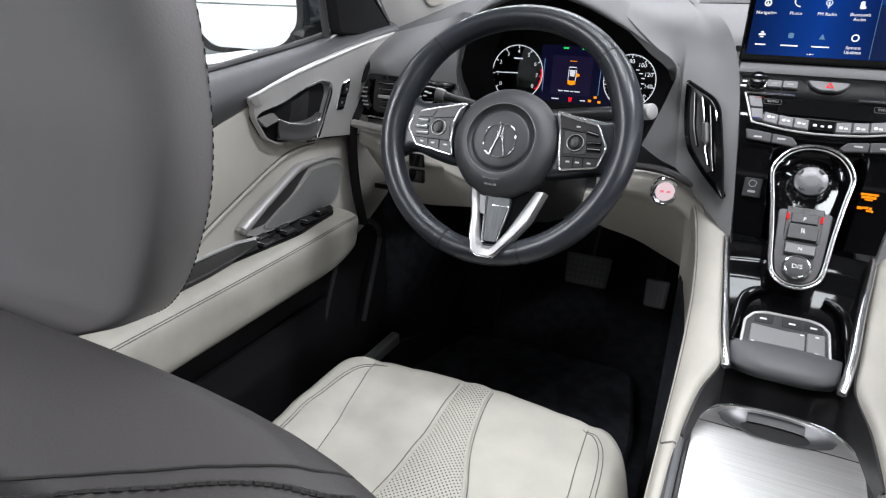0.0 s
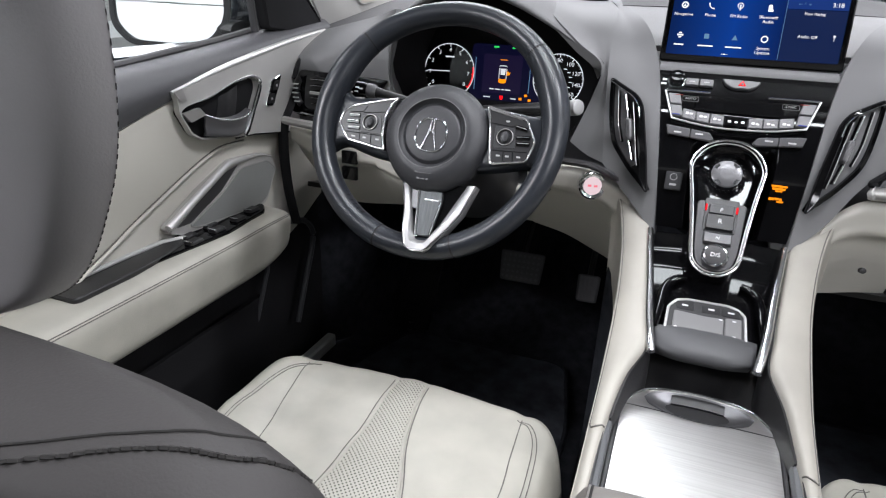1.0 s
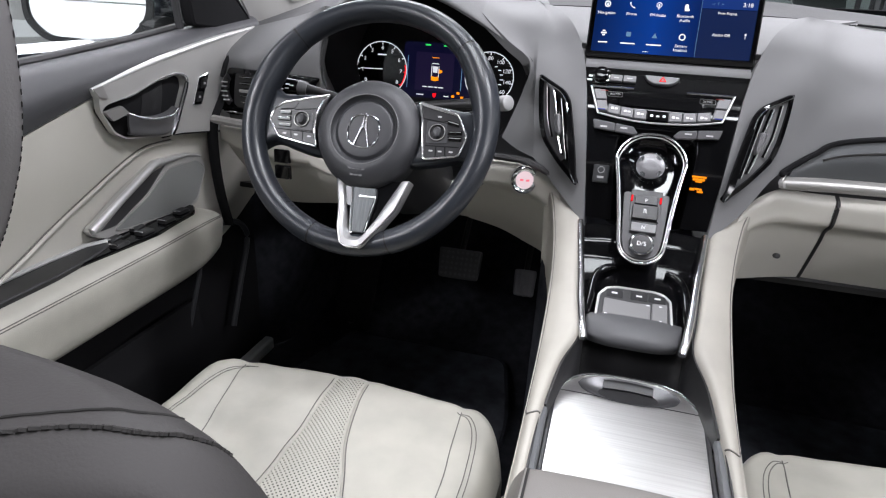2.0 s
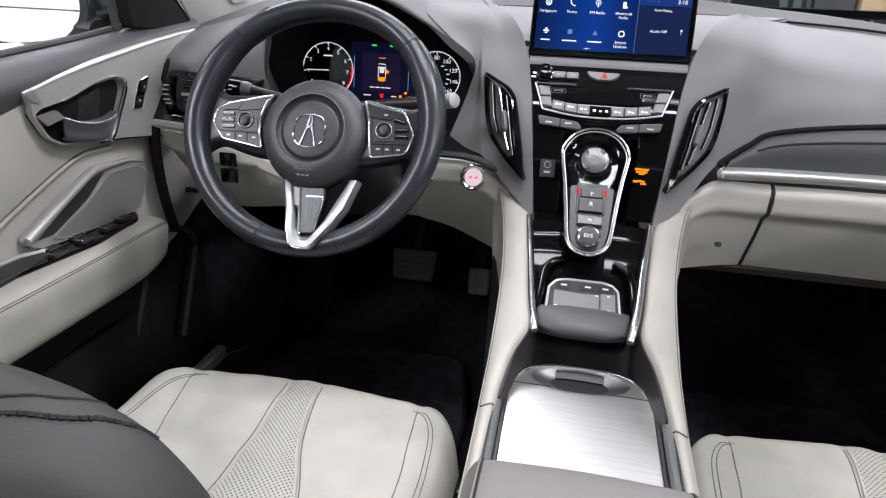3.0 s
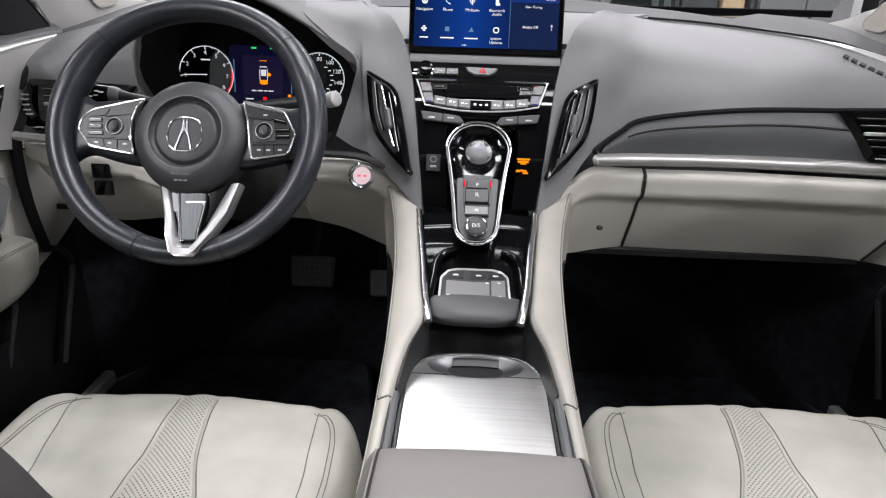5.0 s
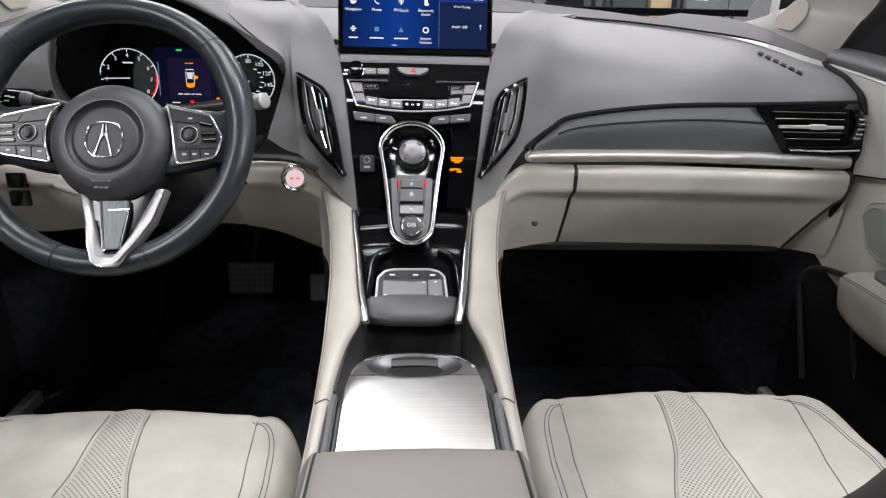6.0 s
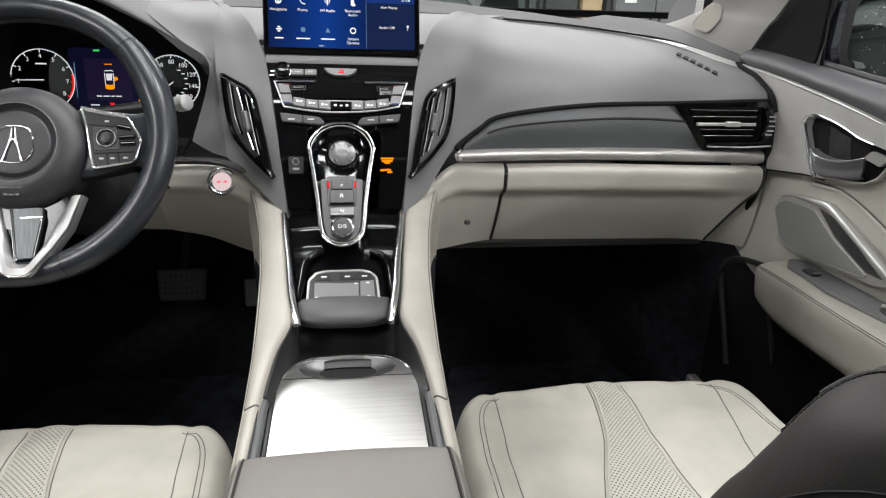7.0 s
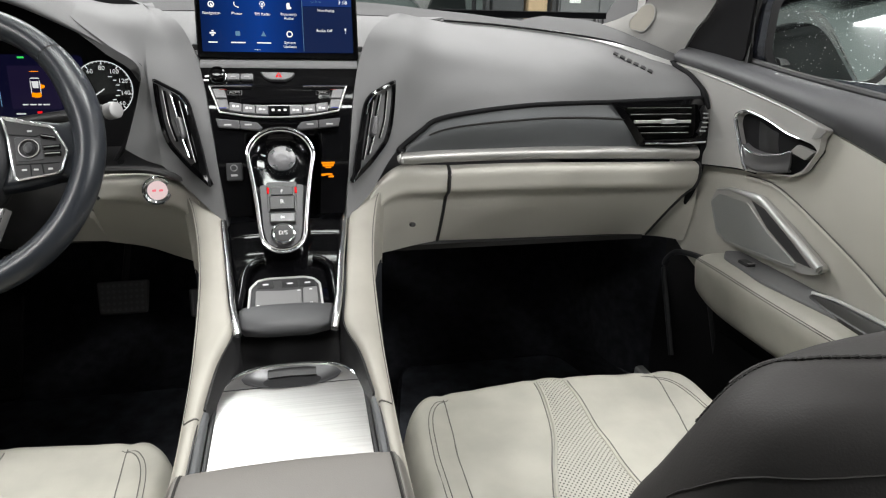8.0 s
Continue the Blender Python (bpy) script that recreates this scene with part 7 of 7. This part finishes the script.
# ---- front seats ----
def polydist(x, y, line):
    best = 9.0
    for (ax, ay), (bx, by) in zip(line, line[1:]):
        dx, dy = bx - ax, by - ay
        t = max(0.0, min(1.0, ((x - ax) * dx + (y - ay) * dy) / (dx * dx + dy * dy + 1e-12)))
        best = min(best, math.hypot(x - ax - t * dx, y - ay - t * dy))
    return best


def seat(s, y_off):
    """s: which way the pierced strip leans; local x runs from the seat's middle towards the car's middle."""
    cx, side = s * 0.388, -s
    t = thing("leather_seat", (cx, 0.35 + y_off, FLOOR_Z), "ivory leather front seat with a pierced centre strip" + (" and raised headrest" if s < 0 else ""), "car seat", "front seats")

    def sm(points, n=24):
        return [tuple(p) for p in spline([(a, b, 0) for a, b in points], n)[:, :2]]
    strip_o = sm([(-0.026, 0.765), (-0.025, 0.70), (-0.020, 0.62), (-0.022, 0.54), (-0.030, 0.46), (-0.036, 0.30)])
    strip_i = sm([(0.019, 0.765), (0.024, 0.70), (0.042, 0.62), (0.068, 0.55), (0.085, 0.48), (0.09, 0.30)])
    bol_i = sm([(0.172, 0.765), (0.173, 0.74), (0.178, 0.66), (0.184, 0.58), (0.18, 0.46), (0.17, 0.30)])
    arc_i = sm([(0.173, 0.735), (0.190, 0.722), (0.205, 0.69), (0.213, 0.63), (0.214, 0.54), (0.205, 0.30)])
    bol_o = sm([(-0.176, 0.742), (-0.172, 0.71), (-0.158, 0.64), (-0.142, 0.56), (-0.135, 0.44), (-0.14, 0.30)])
    arc_o = sm([(-0.160, 0.742), (-0.178, 0.735), (-0.195, 0.70), (-0.204, 0.64), (-0.207, 0.56), (-0.203, 0.30)])

    def front(a):
        """How far forward the cushion reaches at a."""
        q = abs(a / 0.247)
        return 0.776 - 0.012 * q ** 2 - (0.085 if a > 0 else 0.060) * q ** 7

    def height(a, y):
        q = abs(a)
        z = 0.2355 + (0.002 if a < 0 else 0.0) * min(1, q / 0.15) + 0.012 * min(1, max(0, (q - 0.12) / 0.08)) + 0.010 * math.cos(a / 0.12) ** 2
        z -= 0.045 * max(0, (0.62 - y) / 0.4) ** 1.5
        for line, dep in ((strip_o, 0.0026), (strip_i, 0.0026), (bol_i, 0.0032), (bol_o, 0.0030)):
            z -= dep * math.exp(-(polydist(a, y, line) / 0.010) ** 2)
        for line in (arc_i, arc_o):
            z -= 0.0016 * math.exp(-(polydist(a, y, line) / 0.006) ** 2)
        z += 0.0019 * math.sin(37 * a + 3 * math.sin(21 * y)) * math.sin(29 * y)
        z -= 0.0008 * math.sin(14 * y + 60 * a)
        edge = max(0.0, (q - 0.205) / 0.042)
        return z - 0.050 * edge ** 3

    def place(a, y, lift=0.0):
        return (cx + side * a, y + y_off, height(a, y) + lift)

    NA, NY = 84, 70
    A = np.zeros((NA + 1, NY + 9, 3))
    for i in range(NA + 1):
        a = -0.247 + 0.494 * i / NA
        yf = front(a)
        for j in range(NY + 1):
            k = j / NY
            y = 0.16 + (yf - 0.022 - 0.16) * (1 - (1 - k) ** 1.25)
            A[i, j] = place(a, y)
        z0 = A[i, NY, 2]
        for j in range(1, 9):
            th = min(1, j / 5) * math.pi / 2
            A[i, NY + j] = (cx + side * a, yf - 0.022 + 0.022 * math.sin(th) + y_off, z0 - 0.022 * (1 - math.cos(th)) - max(0, j - 5) * 0.05)
    part("cushion", sheet(A, 0.012, (0, 0, 1)), IVORY, t, "ivory leather seat cushion")
    for i, line in enumerate((strip_o, strip_i)):
        part("piping", tube([place(a, y, 0.0016) for a, y in line if y < front(a) - 0.016], 0.0022, 6), IVORY, t)
        off = -0.0052 if i == 0 else 0.0052
        part("seam", tube([place(a + off, y, 0.0003) for a, y in line if y < front(a) - 0.016], 0.0008, 5), SEAM, t)
    for line in (bol_i, bol_o):
        part("seam", tube([place(a, y, 0.0002) for a, y in line if y < front(a) - 0.016], 0.0009, 5), SEAM, t)
    for line in (arc_i, arc_o):
        for d in (0.0, 0.006):
            part("seam", tube([place(a - d * (1 if a > 0 else -1), y, 0.0002) for a, y in line if y < front(a) - 0.016], 0.0007, 5), SEAM, t)
    # pierced strip laid between its pipings
    B = np.zeros((13, 60, 3))
    for j in range(60):
        y = 0.30 + (0.752 - 0.30) * j / 59
        lo = np.interp(y, [p[1] for p in strip_o[::-1]], [p[0] for p in strip_o[::-1]])
        hi = np.interp(y, [p[1] for p in strip_i[::-1]], [p[0] for p in strip_i[::-1]])
        for i in range(13):
            B[i, j] = place(lo + 0.001 + (hi - lo - 0.002) * i / 12, y, 0.0014)
    part("pierced_strip", sheet(B, 0.001, (0, 0, 1)), PERFO, t, "pierced ivory leather strip")
    part("seat_base", block(cx - 0.215, 0.14 + y_off, 0.02, cx + 0.215, 0.70 + y_off, 0.18, 0.02), BLACK, t, "black seat base")
    for x in (-0.17, 0.17):
        part("seat_rail", block(cx + x - 0.02, 0.10 + y_off, FLOOR_Z, cx + x + 0.02, 0.72 + y_off, 0.03, 0.006), SATIN, t)

    # backrest: a leaning slab with rounded shoulders
    def ring(z, half, y_front, y_back, rnd):
        pts = []
        for k in range(40):
            a = 2 * math.pi * k / 40
            c_, s_ = math.cos(a), math.sin(a)
            px = math.copysign(abs(c_) ** rnd, c_) * half
            py = math.copysign(abs(s_) ** 0.8, s_)
            my, hy_ = (y_front + y_back) / 2, (y_front - y_back) / 2
            pts.append((cx + px, my + py * hy_ + y_off * 0.0, z))
        return pts
    up_, fw = (0.0, 0.0) if s < 0 else (0.012, 0.005)
    base = ((0.12, 0.225, 0.319, 0.164, 0.5), (0.25, 0.242, 0.286, 0.127, 0.5), (0.378, 0.25, 0.246, 0.099, 0.5), (0.476, 0.251, 0.216, 0.083, 0.5), (0.539, 0.249, 0.194, 0.076, 0.52), (0.572, 0.244, 0.178, 0.075, 0.55), (0.600, 0.237, 0.166, 0.078, 0.58), (0.625, 0.226, 0.158, 0.082, 0.61), (0.638, 0.211, 0.153, 0.086, 0.63), (0.644, 0.194, 0.148, 0.091, 0.66), (0.648, 0.172, 0.143, 0.101, 0.72), (0.650, 0.10, 0.139, 0.11, 0.8))
    sections = [(z + up_ * min(1, max(0, (z - 0.3) / 0.3)), h, yf + fw, yb + fw, r) for z, h, yf, yb, r in base]
    bm = bmesh.new()
    C = np.array([ring(*q) for q in sections])
    F = np.array([spline(C[:, k], 60) for k in range(40)]).transpose(1, 0, 2)
    mid_ = F.reshape(-1, 3).mean(0)
    F = (F - mid_) * (np.array((1, 1, 1)) if s < 0 else np.array((1.022, 1.17, 0.97))) + mid_ + (np.array((0.022, -0.036, 0.038)) if s < 0 else np.array((0.042, 0.032, -0.016)))
    vs = [[bm.verts.new(p) for p in row] for row in F]
    for i in range(len(vs) - 1):
        for k in range(40):
            bm.faces.new((vs[i][k], vs[i][(k + 1) % 40], vs[i + 1][(k + 1) % 40], vs[i + 1][k]))
    bm.faces.new(vs[0][::-1])
    bm.faces.new(vs[-1])
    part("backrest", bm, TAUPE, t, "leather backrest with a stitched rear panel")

    # seams over the shoulder and across the rear panel
    wrap = np.concatenate([F, F[:, :1]], 1)
    wrap = np.concatenate([wrap[:-1] * (1 - w) + wrap[1:] * w for w in (0, 0.2, 0.4, 0.6, 0.8)])
    fine = np.concatenate([wrap[:, :-1] * (1 - w) + wrap[:, 1:] * w for w in (0, 0.125, 0.25, 0.375, 0.5, 0.625, 0.75, 0.875)], 1).reshape(-1, 3)
    if s < 0:
        seams_ = (([(-0.40, 0.040, 0.645), (-0.32, 0.044, 0.661), (-0.2608, 0.0512, 0.6719), (-0.2299, 0.058, 0.682), (-0.2085, 0.0680, 0.6846), (-0.1951, 0.0755, 0.685), (-0.182, 0.082, 0.684), (-0.172, 0.0865, 0.681), (-0.164, 0.092, 0.6765), (-0.159, 0.096, 0.671), (-0.1555, 0.098, 0.666)], 0.0008, True),
                  ([(-0.40, 0.043, 0.650), (-0.32, 0.047, 0.666), (-0.2638, 0.0539, 0.6755), (-0.23, 0.063, 0.684), (-0.1986, 0.0802, 0.6858), (-0.1852, 0.0884, 0.685), (-0.1776, 0.0938, 0.6817), (-0.1707, 0.1006, 0.6749)], 0.0005, False))
    else:
        seams_ = (([(0.46, 0.130, 0.652), (0.36, 0.138, 0.650), (0.30, 0.146, 0.6440), (0.2664, 0.153, 0.6403), (0.2428, 0.1598, 0.6377), (0.2294, 0.1700, 0.6295), (0.217, 0.1780, 0.624), (0.205, 0.185, 0.614), (0.197, 0.19, 0.600)], 0.0010, True),
                  ([(0.46, 0.098, 0.610), (0.36, 0.104, 0.612), (0.2900, 0.110, 0.612), (0.2399, 0.1163, 0.610), (0.215, 0.125, 0.606), (0.1979, 0.1351, 0.6013), (0.1865, 0.1463, 0.5908), (0.182, 0.1648, 0.570)], 0.0006, False))
    for line, rad, thick in seams_:
        pts = []
        for p in spline(line, 160):
            pts.append(fine[np.argmin(((fine - p) ** 2).sum(1))])
        pts = np.array(pts)
        for _ in range(10):
            pts[1:-1] = (pts[:-2] + 2 * pts[1:-1] + pts[2:]) / 4
        wob = np.array([(0, -0.0006 * math.sin(i * 1.9), 0.0006 * math.sin(i * 1.9)) for i in range(len(pts))]) if thick else 0.0
        part("seam", tube(pts + wob + np.array((0, -0.0002, 0.0003)), rad, 5), THREAD, t)
        if thick:
            part("seam_fold", tube(pts[:-34] + np.array((0, 0.0014, -0.0006)), 0.0013, 6), TAUPE, t)
    return t


drv = seat(-1, -0.018)
pas = seat(1, 0.022)


def headrest(t, s):
    cx = s * 0.388 - 0.001
    bm = bmesh.new()
    rows = []
    for z, half, yf, yb in ((0.646, 0.012, 0.170, 0.129), (0.652, 0.024, 0.180, 0.127), (0.659, 0.040, 0.19, 0.127), (0.668, 0.064, 0.205, 0.127), (0.675, 0.081, 0.217, 0.127), (0.684, 0.095, 0.225, 0.127), (0.699, 0.108, 0.232, 0.127), (0.717, 0.118, 0.238, 0.126), (0.738, 0.127, 0.242, 0.126), (0.762, 0.132, 0.245, 0.126), (0.79, 0.133, 0.245, 0.127), (0.815, 0.130, 0.240, 0.128), (0.845, 0.120, 0.228, 0.132), (0.866, 0.10, 0.21, 0.140), (0.874, 0.06, 0.19, 0.146)):
        row = []
        for k in range(80):
            a = 2 * math.pi * k / 80
            c_, s_ = math.cos(a), math.sin(a)
            if s_ > 0:
                row.append((cx + math.copysign(abs(c_) ** 2.0, c_) * half, 0.147 + s_ ** 1.9 * (yf - 0.147), z))
            else:
                w_ = abs(c_) ** 0.7
                row.append((cx + math.copysign(w_, c_) * half, 0.147 - (1 - w_ ** 24) ** 0.5 * (0.147 - yb), z))
        rows.append(row)
    C = np.array(rows)
    F = np.array([spline(C[:, k], 40) for k in range(80)]).transpose(1, 0, 2)
    vs = [[bm.verts.new(p) for p in row] for row in F]
    for i in range(len(vs) - 1):
        for k in range(80):
            bm.faces.new((vs[i][k], vs[i][(k + 1) % 80], vs[i + 1][(k + 1) % 80], vs[i + 1][k]))
    bm.faces.new(vs[0][::-1])
    bm.faces.new(vs[-1])
    h = part("headrest", bm, GREY_HIDE, t, "padded grey headrest with a stitched edge")
    for k0 in (0, 40):
        edge = spline([F[i, k0] for i in range(2, 39)], 220)
        for i in range(0, 218, 3):
            o = np.array((0.0003 if k0 == 0 else -0.0003, -0.0004, 0))
            part("stitch", tube([edge[i] + o, edge[i + 1] + o, edge[i + 2] * 0.4 + edge[i + 1] * 0.6 + o], 0.00028, 4), TAUPE, h)
    for x in (-0.02, 0.02):
        part("headrest_post", tube([(cx + x, 0.145, 0.64), (cx + x, 0.150, 0.70)], 0.003, 10), BLACK, h)


headrest(drv, -1)
headrest(pas, 1)

# ---- outside: mirrors, bonnet, neighbouring cars and the showroom ----
def side_mirror(s):
    m = thing("side_mirror", (s * 0.97, 0.98, 0.68), "dark outside mirror with a wet glass", "side mirror", "side mirrors")
    pl = Plane((0.960 if s > 0 else -0.995, 0.965, 0.765), (1, s * -0.16 if s > 0 else 0.16, 0), (0, 0.05, 1))
    poly = [(-s * 0.115, 0.055), (-s * 0.118, -0.03), (-s * 0.085, -0.068), (-s * 0.03, -0.078), (s * 0.075, -0.075), (s * 0.108, -0.045), (s * 0.105, 0.055), (s * 0.07, 0.075), (-s * 0.085, 0.078)]
    out = rounded([(a * 1.10, b_ * 1.13) for a, b_ in poly], 0.02)
    part("mirror_shell", plate(out, pl, 0.10, 0.02, -0.105), BLUE_PAINT, m, "dark painted mirror shell")
    part("mirror_rim", frame_of(out, rounded(poly, 0.02), pl, 0.006, -0.004), BLACK, m)
    part("mirror_glass", plate(rounded(poly, 0.02), pl, 0.002, 0, -0.004), MIRROR, m, "mirror glass")
    part("mirror_foot", tube([(s * 0.855, 1.0, 0.715), (s * 0.92, 1.01, 0.72), (s * 0.97, 1.01, 0.73)], [0.03, 0.024, 0.03], 12, flat=0.6), BLACK, m)
    return m


side_mirror(-1)
side_mirror(1)
bonnet = [[(x, 1.60 - 0.12 * (x / 0.8) ** 2, 0.74), (x, 1.9, 0.76), (x * 0.98, 2.5, 0.70), (x * 0.9, 2.85, 0.58)] for x in (-0.9, -0.45, 0, 0.45, 0.9)]
single("bonnet", sheet(surface(bonnet, 16, 14), 0.01, (0, 0, 1)), BLUE_PAINT, "dark painted bonnet beyond the windscreen", "bonnet", kind="structure")
for i, (x0, x1) in enumerate(((-0.55, 0.10), (0.12, 0.68))):
    w = thing("wiper", (x0, 1.64, 0.77), "black windscreen wiper resting at the foot of the glass", "wiper", "windscreen wipers")
    part("wiper_arm", tube([(x0, 1.70, 0.775), ((x0 + x1) / 2, 1.70, 0.785), (x1, 1.64, 0.795)], 0.006, 6), BLACK, w)
    part("wiper_blade", tube([(x0 + 0.02, 1.69, 0.780), ((x0 + x1) / 2, 1.69, 0.790), (x1, 1.63, 0.800)], 0.004, 6), RUBBER, w)
G = -0.55
single("ground", block(-30, -30, G - 0.05, 30, 30, G, 0.01), CONCRETE, "grey concrete showroom floor", "floor", kind="structure")


CAR_GLASS = material("grey_green_car_glass", (0.11, 0.13, 0.125), 0.08, vary=0.25, blotch=1.2, coat=0.6)


def parked_car(x, y, turn, paint, label, tall=1.0):
    c = thing("parked_car", (x, y, G), label, "car", "parked cars")
    m = pose(x, y, G, 0, 0, turn) @ Matrix.Diagonal((1, 1, tall, 1))

    def put(name, bm, mat, lab=""):
        for v in bm.verts:
            v.co = m @ v.co
        return part(name, bm, mat, c, lab)
    body = []
    for k in (-1, -0.93, -0.6, 0, 0.6, 0.93, 1):
        h = 1 - 0.28 * abs(k) ** 5
        body.append([(k * 0.90, -2.25, 0.35), (k * 0.90, -2.2, 0.35 + 0.42 * h), (k * 0.92, -1.4, 0.35 + 0.62 * h), (k * 0.92, 0.0, 0.35 + 0.60 * h), (k * 0.90, 1.2, 0.35 + 0.58 * h), (k * 0.86, 2.1, 0.35 + 0.40 * h), (k * 0.84, 2.3, 0.35)])
    put("body", sheet(surface(body, 24, 40), 0.02, (0, 0, 1)), paint, "painted car body")
    for s in (-1, 1):
        put("body_side", sheet(surface([[(s * 0.90, y0, 0.22), (s * 0.93, y0, 0.5), (s * 0.91, y0, 0.85)] for y0 in (-2.15, -1, 0, 1, 2.1)], 16, 8), 0.02, (s, 0, 0)), paint)
    cab = []
    for k in (-1, -0.9, 0, 0.9, 1):
        h = 1 - 0.35 * abs(k) ** 6
        cab.append([(k * 0.84, -2.0, 0.90), (k * 0.74, -1.5, 0.95 + 0.42 * h), (k * 0.66, -0.6, 0.95 + 0.55 * h), (k * 0.66, 0.1, 0.95 + 0.53 * h), (k * 0.76, 0.7, 0.95 + 0.25 * h), (k * 0.84, 1.15, 0.90)])
    put("cabin_glass", sheet(surface(cab, 20, 30), 0.02, (0, 0, 1)), CAR_GLASS, "grey-green car glass")
    roof = [[(k * 0.64, -1.35, 1.395 + 0.06 * (1 - k * k)), (k * 0.645, -0.6, 1.475 + 0.05 * (1 - k * k)), (k * 0.645, 0.1, 1.455 + 0.05 * (1 - k * k)), (k * 0.66, 0.35, 1.37 + 0.06 * (1 - k * k))] for k in (-1, -0.5, 0, 0.5, 1)]
    put("roof", sheet(surface(roof, 12, 16), 0.03, (0, 0, 1)), paint)
    for s in (-1, 1):
        for yy in (-1.4, 1.4):
            w = put("tyre", lathe([(0.16, -0.11), (0.30, -0.11), (0.335, -0.08), (0.335, 0.08), (0.30, 0.11), (0.16, 0.11)], Plane((s * 0.83, yy, 0.335), (0, 1, 0), (0, 0, 1)), 28), RUBBER, "black tyre")
            put("wheel_rim", lathe([(0.22, -0.10), (0.22, 0.115), (0.10, 0.10), (0.02, 0.105)], Plane((s * 0.83, yy, 0.335), (0, s, 0), (0, 0, 1)), 24), SATIN)


parked_car(-3.4, 3.6, 0, WHITE_PAINT, "white car parked beside the driver's door")
parked_car(2.35, -1.0, 0, BLUE_PAINT, "dark blue car parked beside the passenger's door", 1.18)
parked_car(0.62, 7.6, 180, BLUE_PAINT, "dark car facing the windscreen across the showroom", 1.2)
parked_car(2.9, 9.0, 180, WHITE_PAINT, "white car parked behind the storage racks", 1.35)
parked_car(-4.6, 6.8, 90, WHITE_PAINT, "white car parked across the showroom")
for name, q in (("wall_north", (-9, 11, 9, 11.2)), ("wall_south", (-9, -9.2, 9, -9)), ("wall_west", (-9.2, -9, -9, 11)), ("wall_east", (9, -9, 9.2, 11))):
    single(name, block(q[0], q[1], G, q[2], q[3], 3.6, 0.01), WALL_PAINT, "pale painted showroom wall", "wall", kind="structure")
# Unseen ceiling, kept dark so that gloss black parts reflect little
single("unseen_ceiling", block(-9.2, -9.2, 3.6, 9.2, 11.2, 3.7, 0.01), CEILING_PAINT, "dark showroom ceiling out of view", "ceiling", kind="structure")

# white sectional door behind the car
sd = thing("sectional_door", (-4.4, -5.4, G), "white sectional service door behind the car", "service door", kind="structure")
for i in range(7):
    part("panel", block(-7.4, -5.44, G + 0.01 + i * 0.55, -1.5, -5.38, G + 0.545 + i * 0.55, 0.008), WHITE_PAINT, sd)
part("door_track", block(-1.49, -5.46, G, -1.40, -5.36, 3.3, 0.008), SATIN, sd)

# storage racks with cartons and crates by the far wall
def storage_rack(x, y, seed=None, half=0.8):
    rk = thing("storage_rack", (x, y, G), "dark steel storage rack by the showroom wall", "storage rack", "storage racks")
    for a in (-half, half):
        for b_ in (-0.25, 0.25):
            part("post", block(x + a - 0.02, y + b_ - 0.02, G, x + a + 0.02, y + b_ + 0.02, 1.9, 0.004), BLACK, rk)
    for z in (0.1, 0.82, 1.5):
        part("shelf", block(x - half, y - 0.25, z - 0.03, x + half, y + 0.25, z, 0.004), DARK_SATIN, rk)
    if seed is None:
        return
    rg = random.Random(seed)
    for z in (0.1, 0.82, 1.5):
        a = -0.72
        while a < 0.6:
            w, h = rg.uniform(0.14, 0.36), rg.uniform(0.16, 0.46)
            mat_, lab, nm = rg.choice(((CARTON, "brown closed carton on a rack shelf", "carton"), (CARTON, "brown closed carton on a rack shelf", "carton"), (WALL_PAINT, "white closed box on a rack shelf", "box"), (BLACK, "black plastic crate on a rack shelf", "crate"), (BUTTON, "grey plastic crate on a rack shelf", "crate")))
            single(nm, block(x + a, y - 0.2, z + 0.001, x + a + w, y + 0.18, z + h, 0.01), mat_, lab, nm, "stored " + nm + "s")
            a += w + rg.uniform(0.02, 0.12)


storage_rack(2.20, 6.6, half=0.34)
single("crate", block(1.93, 6.42, 0.821, 2.26, 6.78, 1.20, 0.012), BUTTON_DARK, "dark grey plastic crate on a rack shelf", "crate", "stored crates")
single("carton", block(2.30, 6.40, 0.821, 2.50, 6.76, 1.34, 0.008), CARTON, "tall brown closed carton on a rack shelf", "carton", "stored cartons")
cab_ = thing("tool_cabinet", (3.02, 6.6, G), "dark grey steel tool cabinet by the showroom wall", "cabinet")
part("body", block(2.60, 6.35, G, 3.45, 6.85, 1.75, 0.01), BUTTON, cab_)
for x in (2.61, 3.03):
    d_ = part("door", block(x, 6.328, G + 0.08, x + 0.41, 6.348, 1.72, 0.006), BUTTON, cab_, "dark grey steel door")
    part("handle", block(x + (0.36 if x < 3 else 0.03), 6.30, 0.70, x + (0.38 if x < 3 else 0.05), 6.327, 0.88, 0.004), BLACK, d_)
part("paper_label", block(2.70, 6.325, 0.98, 2.82, 6.3275, 1.12, 0.0005), WALL_PAINT, cab_, "white paper label")
storage_rack(4.6, 6.8, 8)
storage_rack(-0.9, 8.6, 5)


# rain beads on the passenger's mirror and window
rng = random.Random(5)
pm = Plane((0.960, 0.965, 0.765), (1, -0.16, 0), (0, 0.05, 1))
bm = bmesh.new()
for i in range(260):
    a, b_ = rng.uniform(-0.10, 0.095), rng.uniform(-0.06, 0.07)
    r = rng.uniform(0.0004, 0.0013)
    lathe([(r, -0.0024), (r * 0.8, -0.0024 + r * 0.5), (r * 0.3, -0.0024 + r * 0.7)], Plane(pm.p(a, b_), pm.r, pm.u), 7, bm)
BEAD = material("rain_bead", (0.75, 0.8, 0.8), 0.05, vary=0.05, coat=1.0)
single("rain_beads", bm, BEAD, "clear rain beads on the wet mirror glass", "rain drops", kind="stuff")
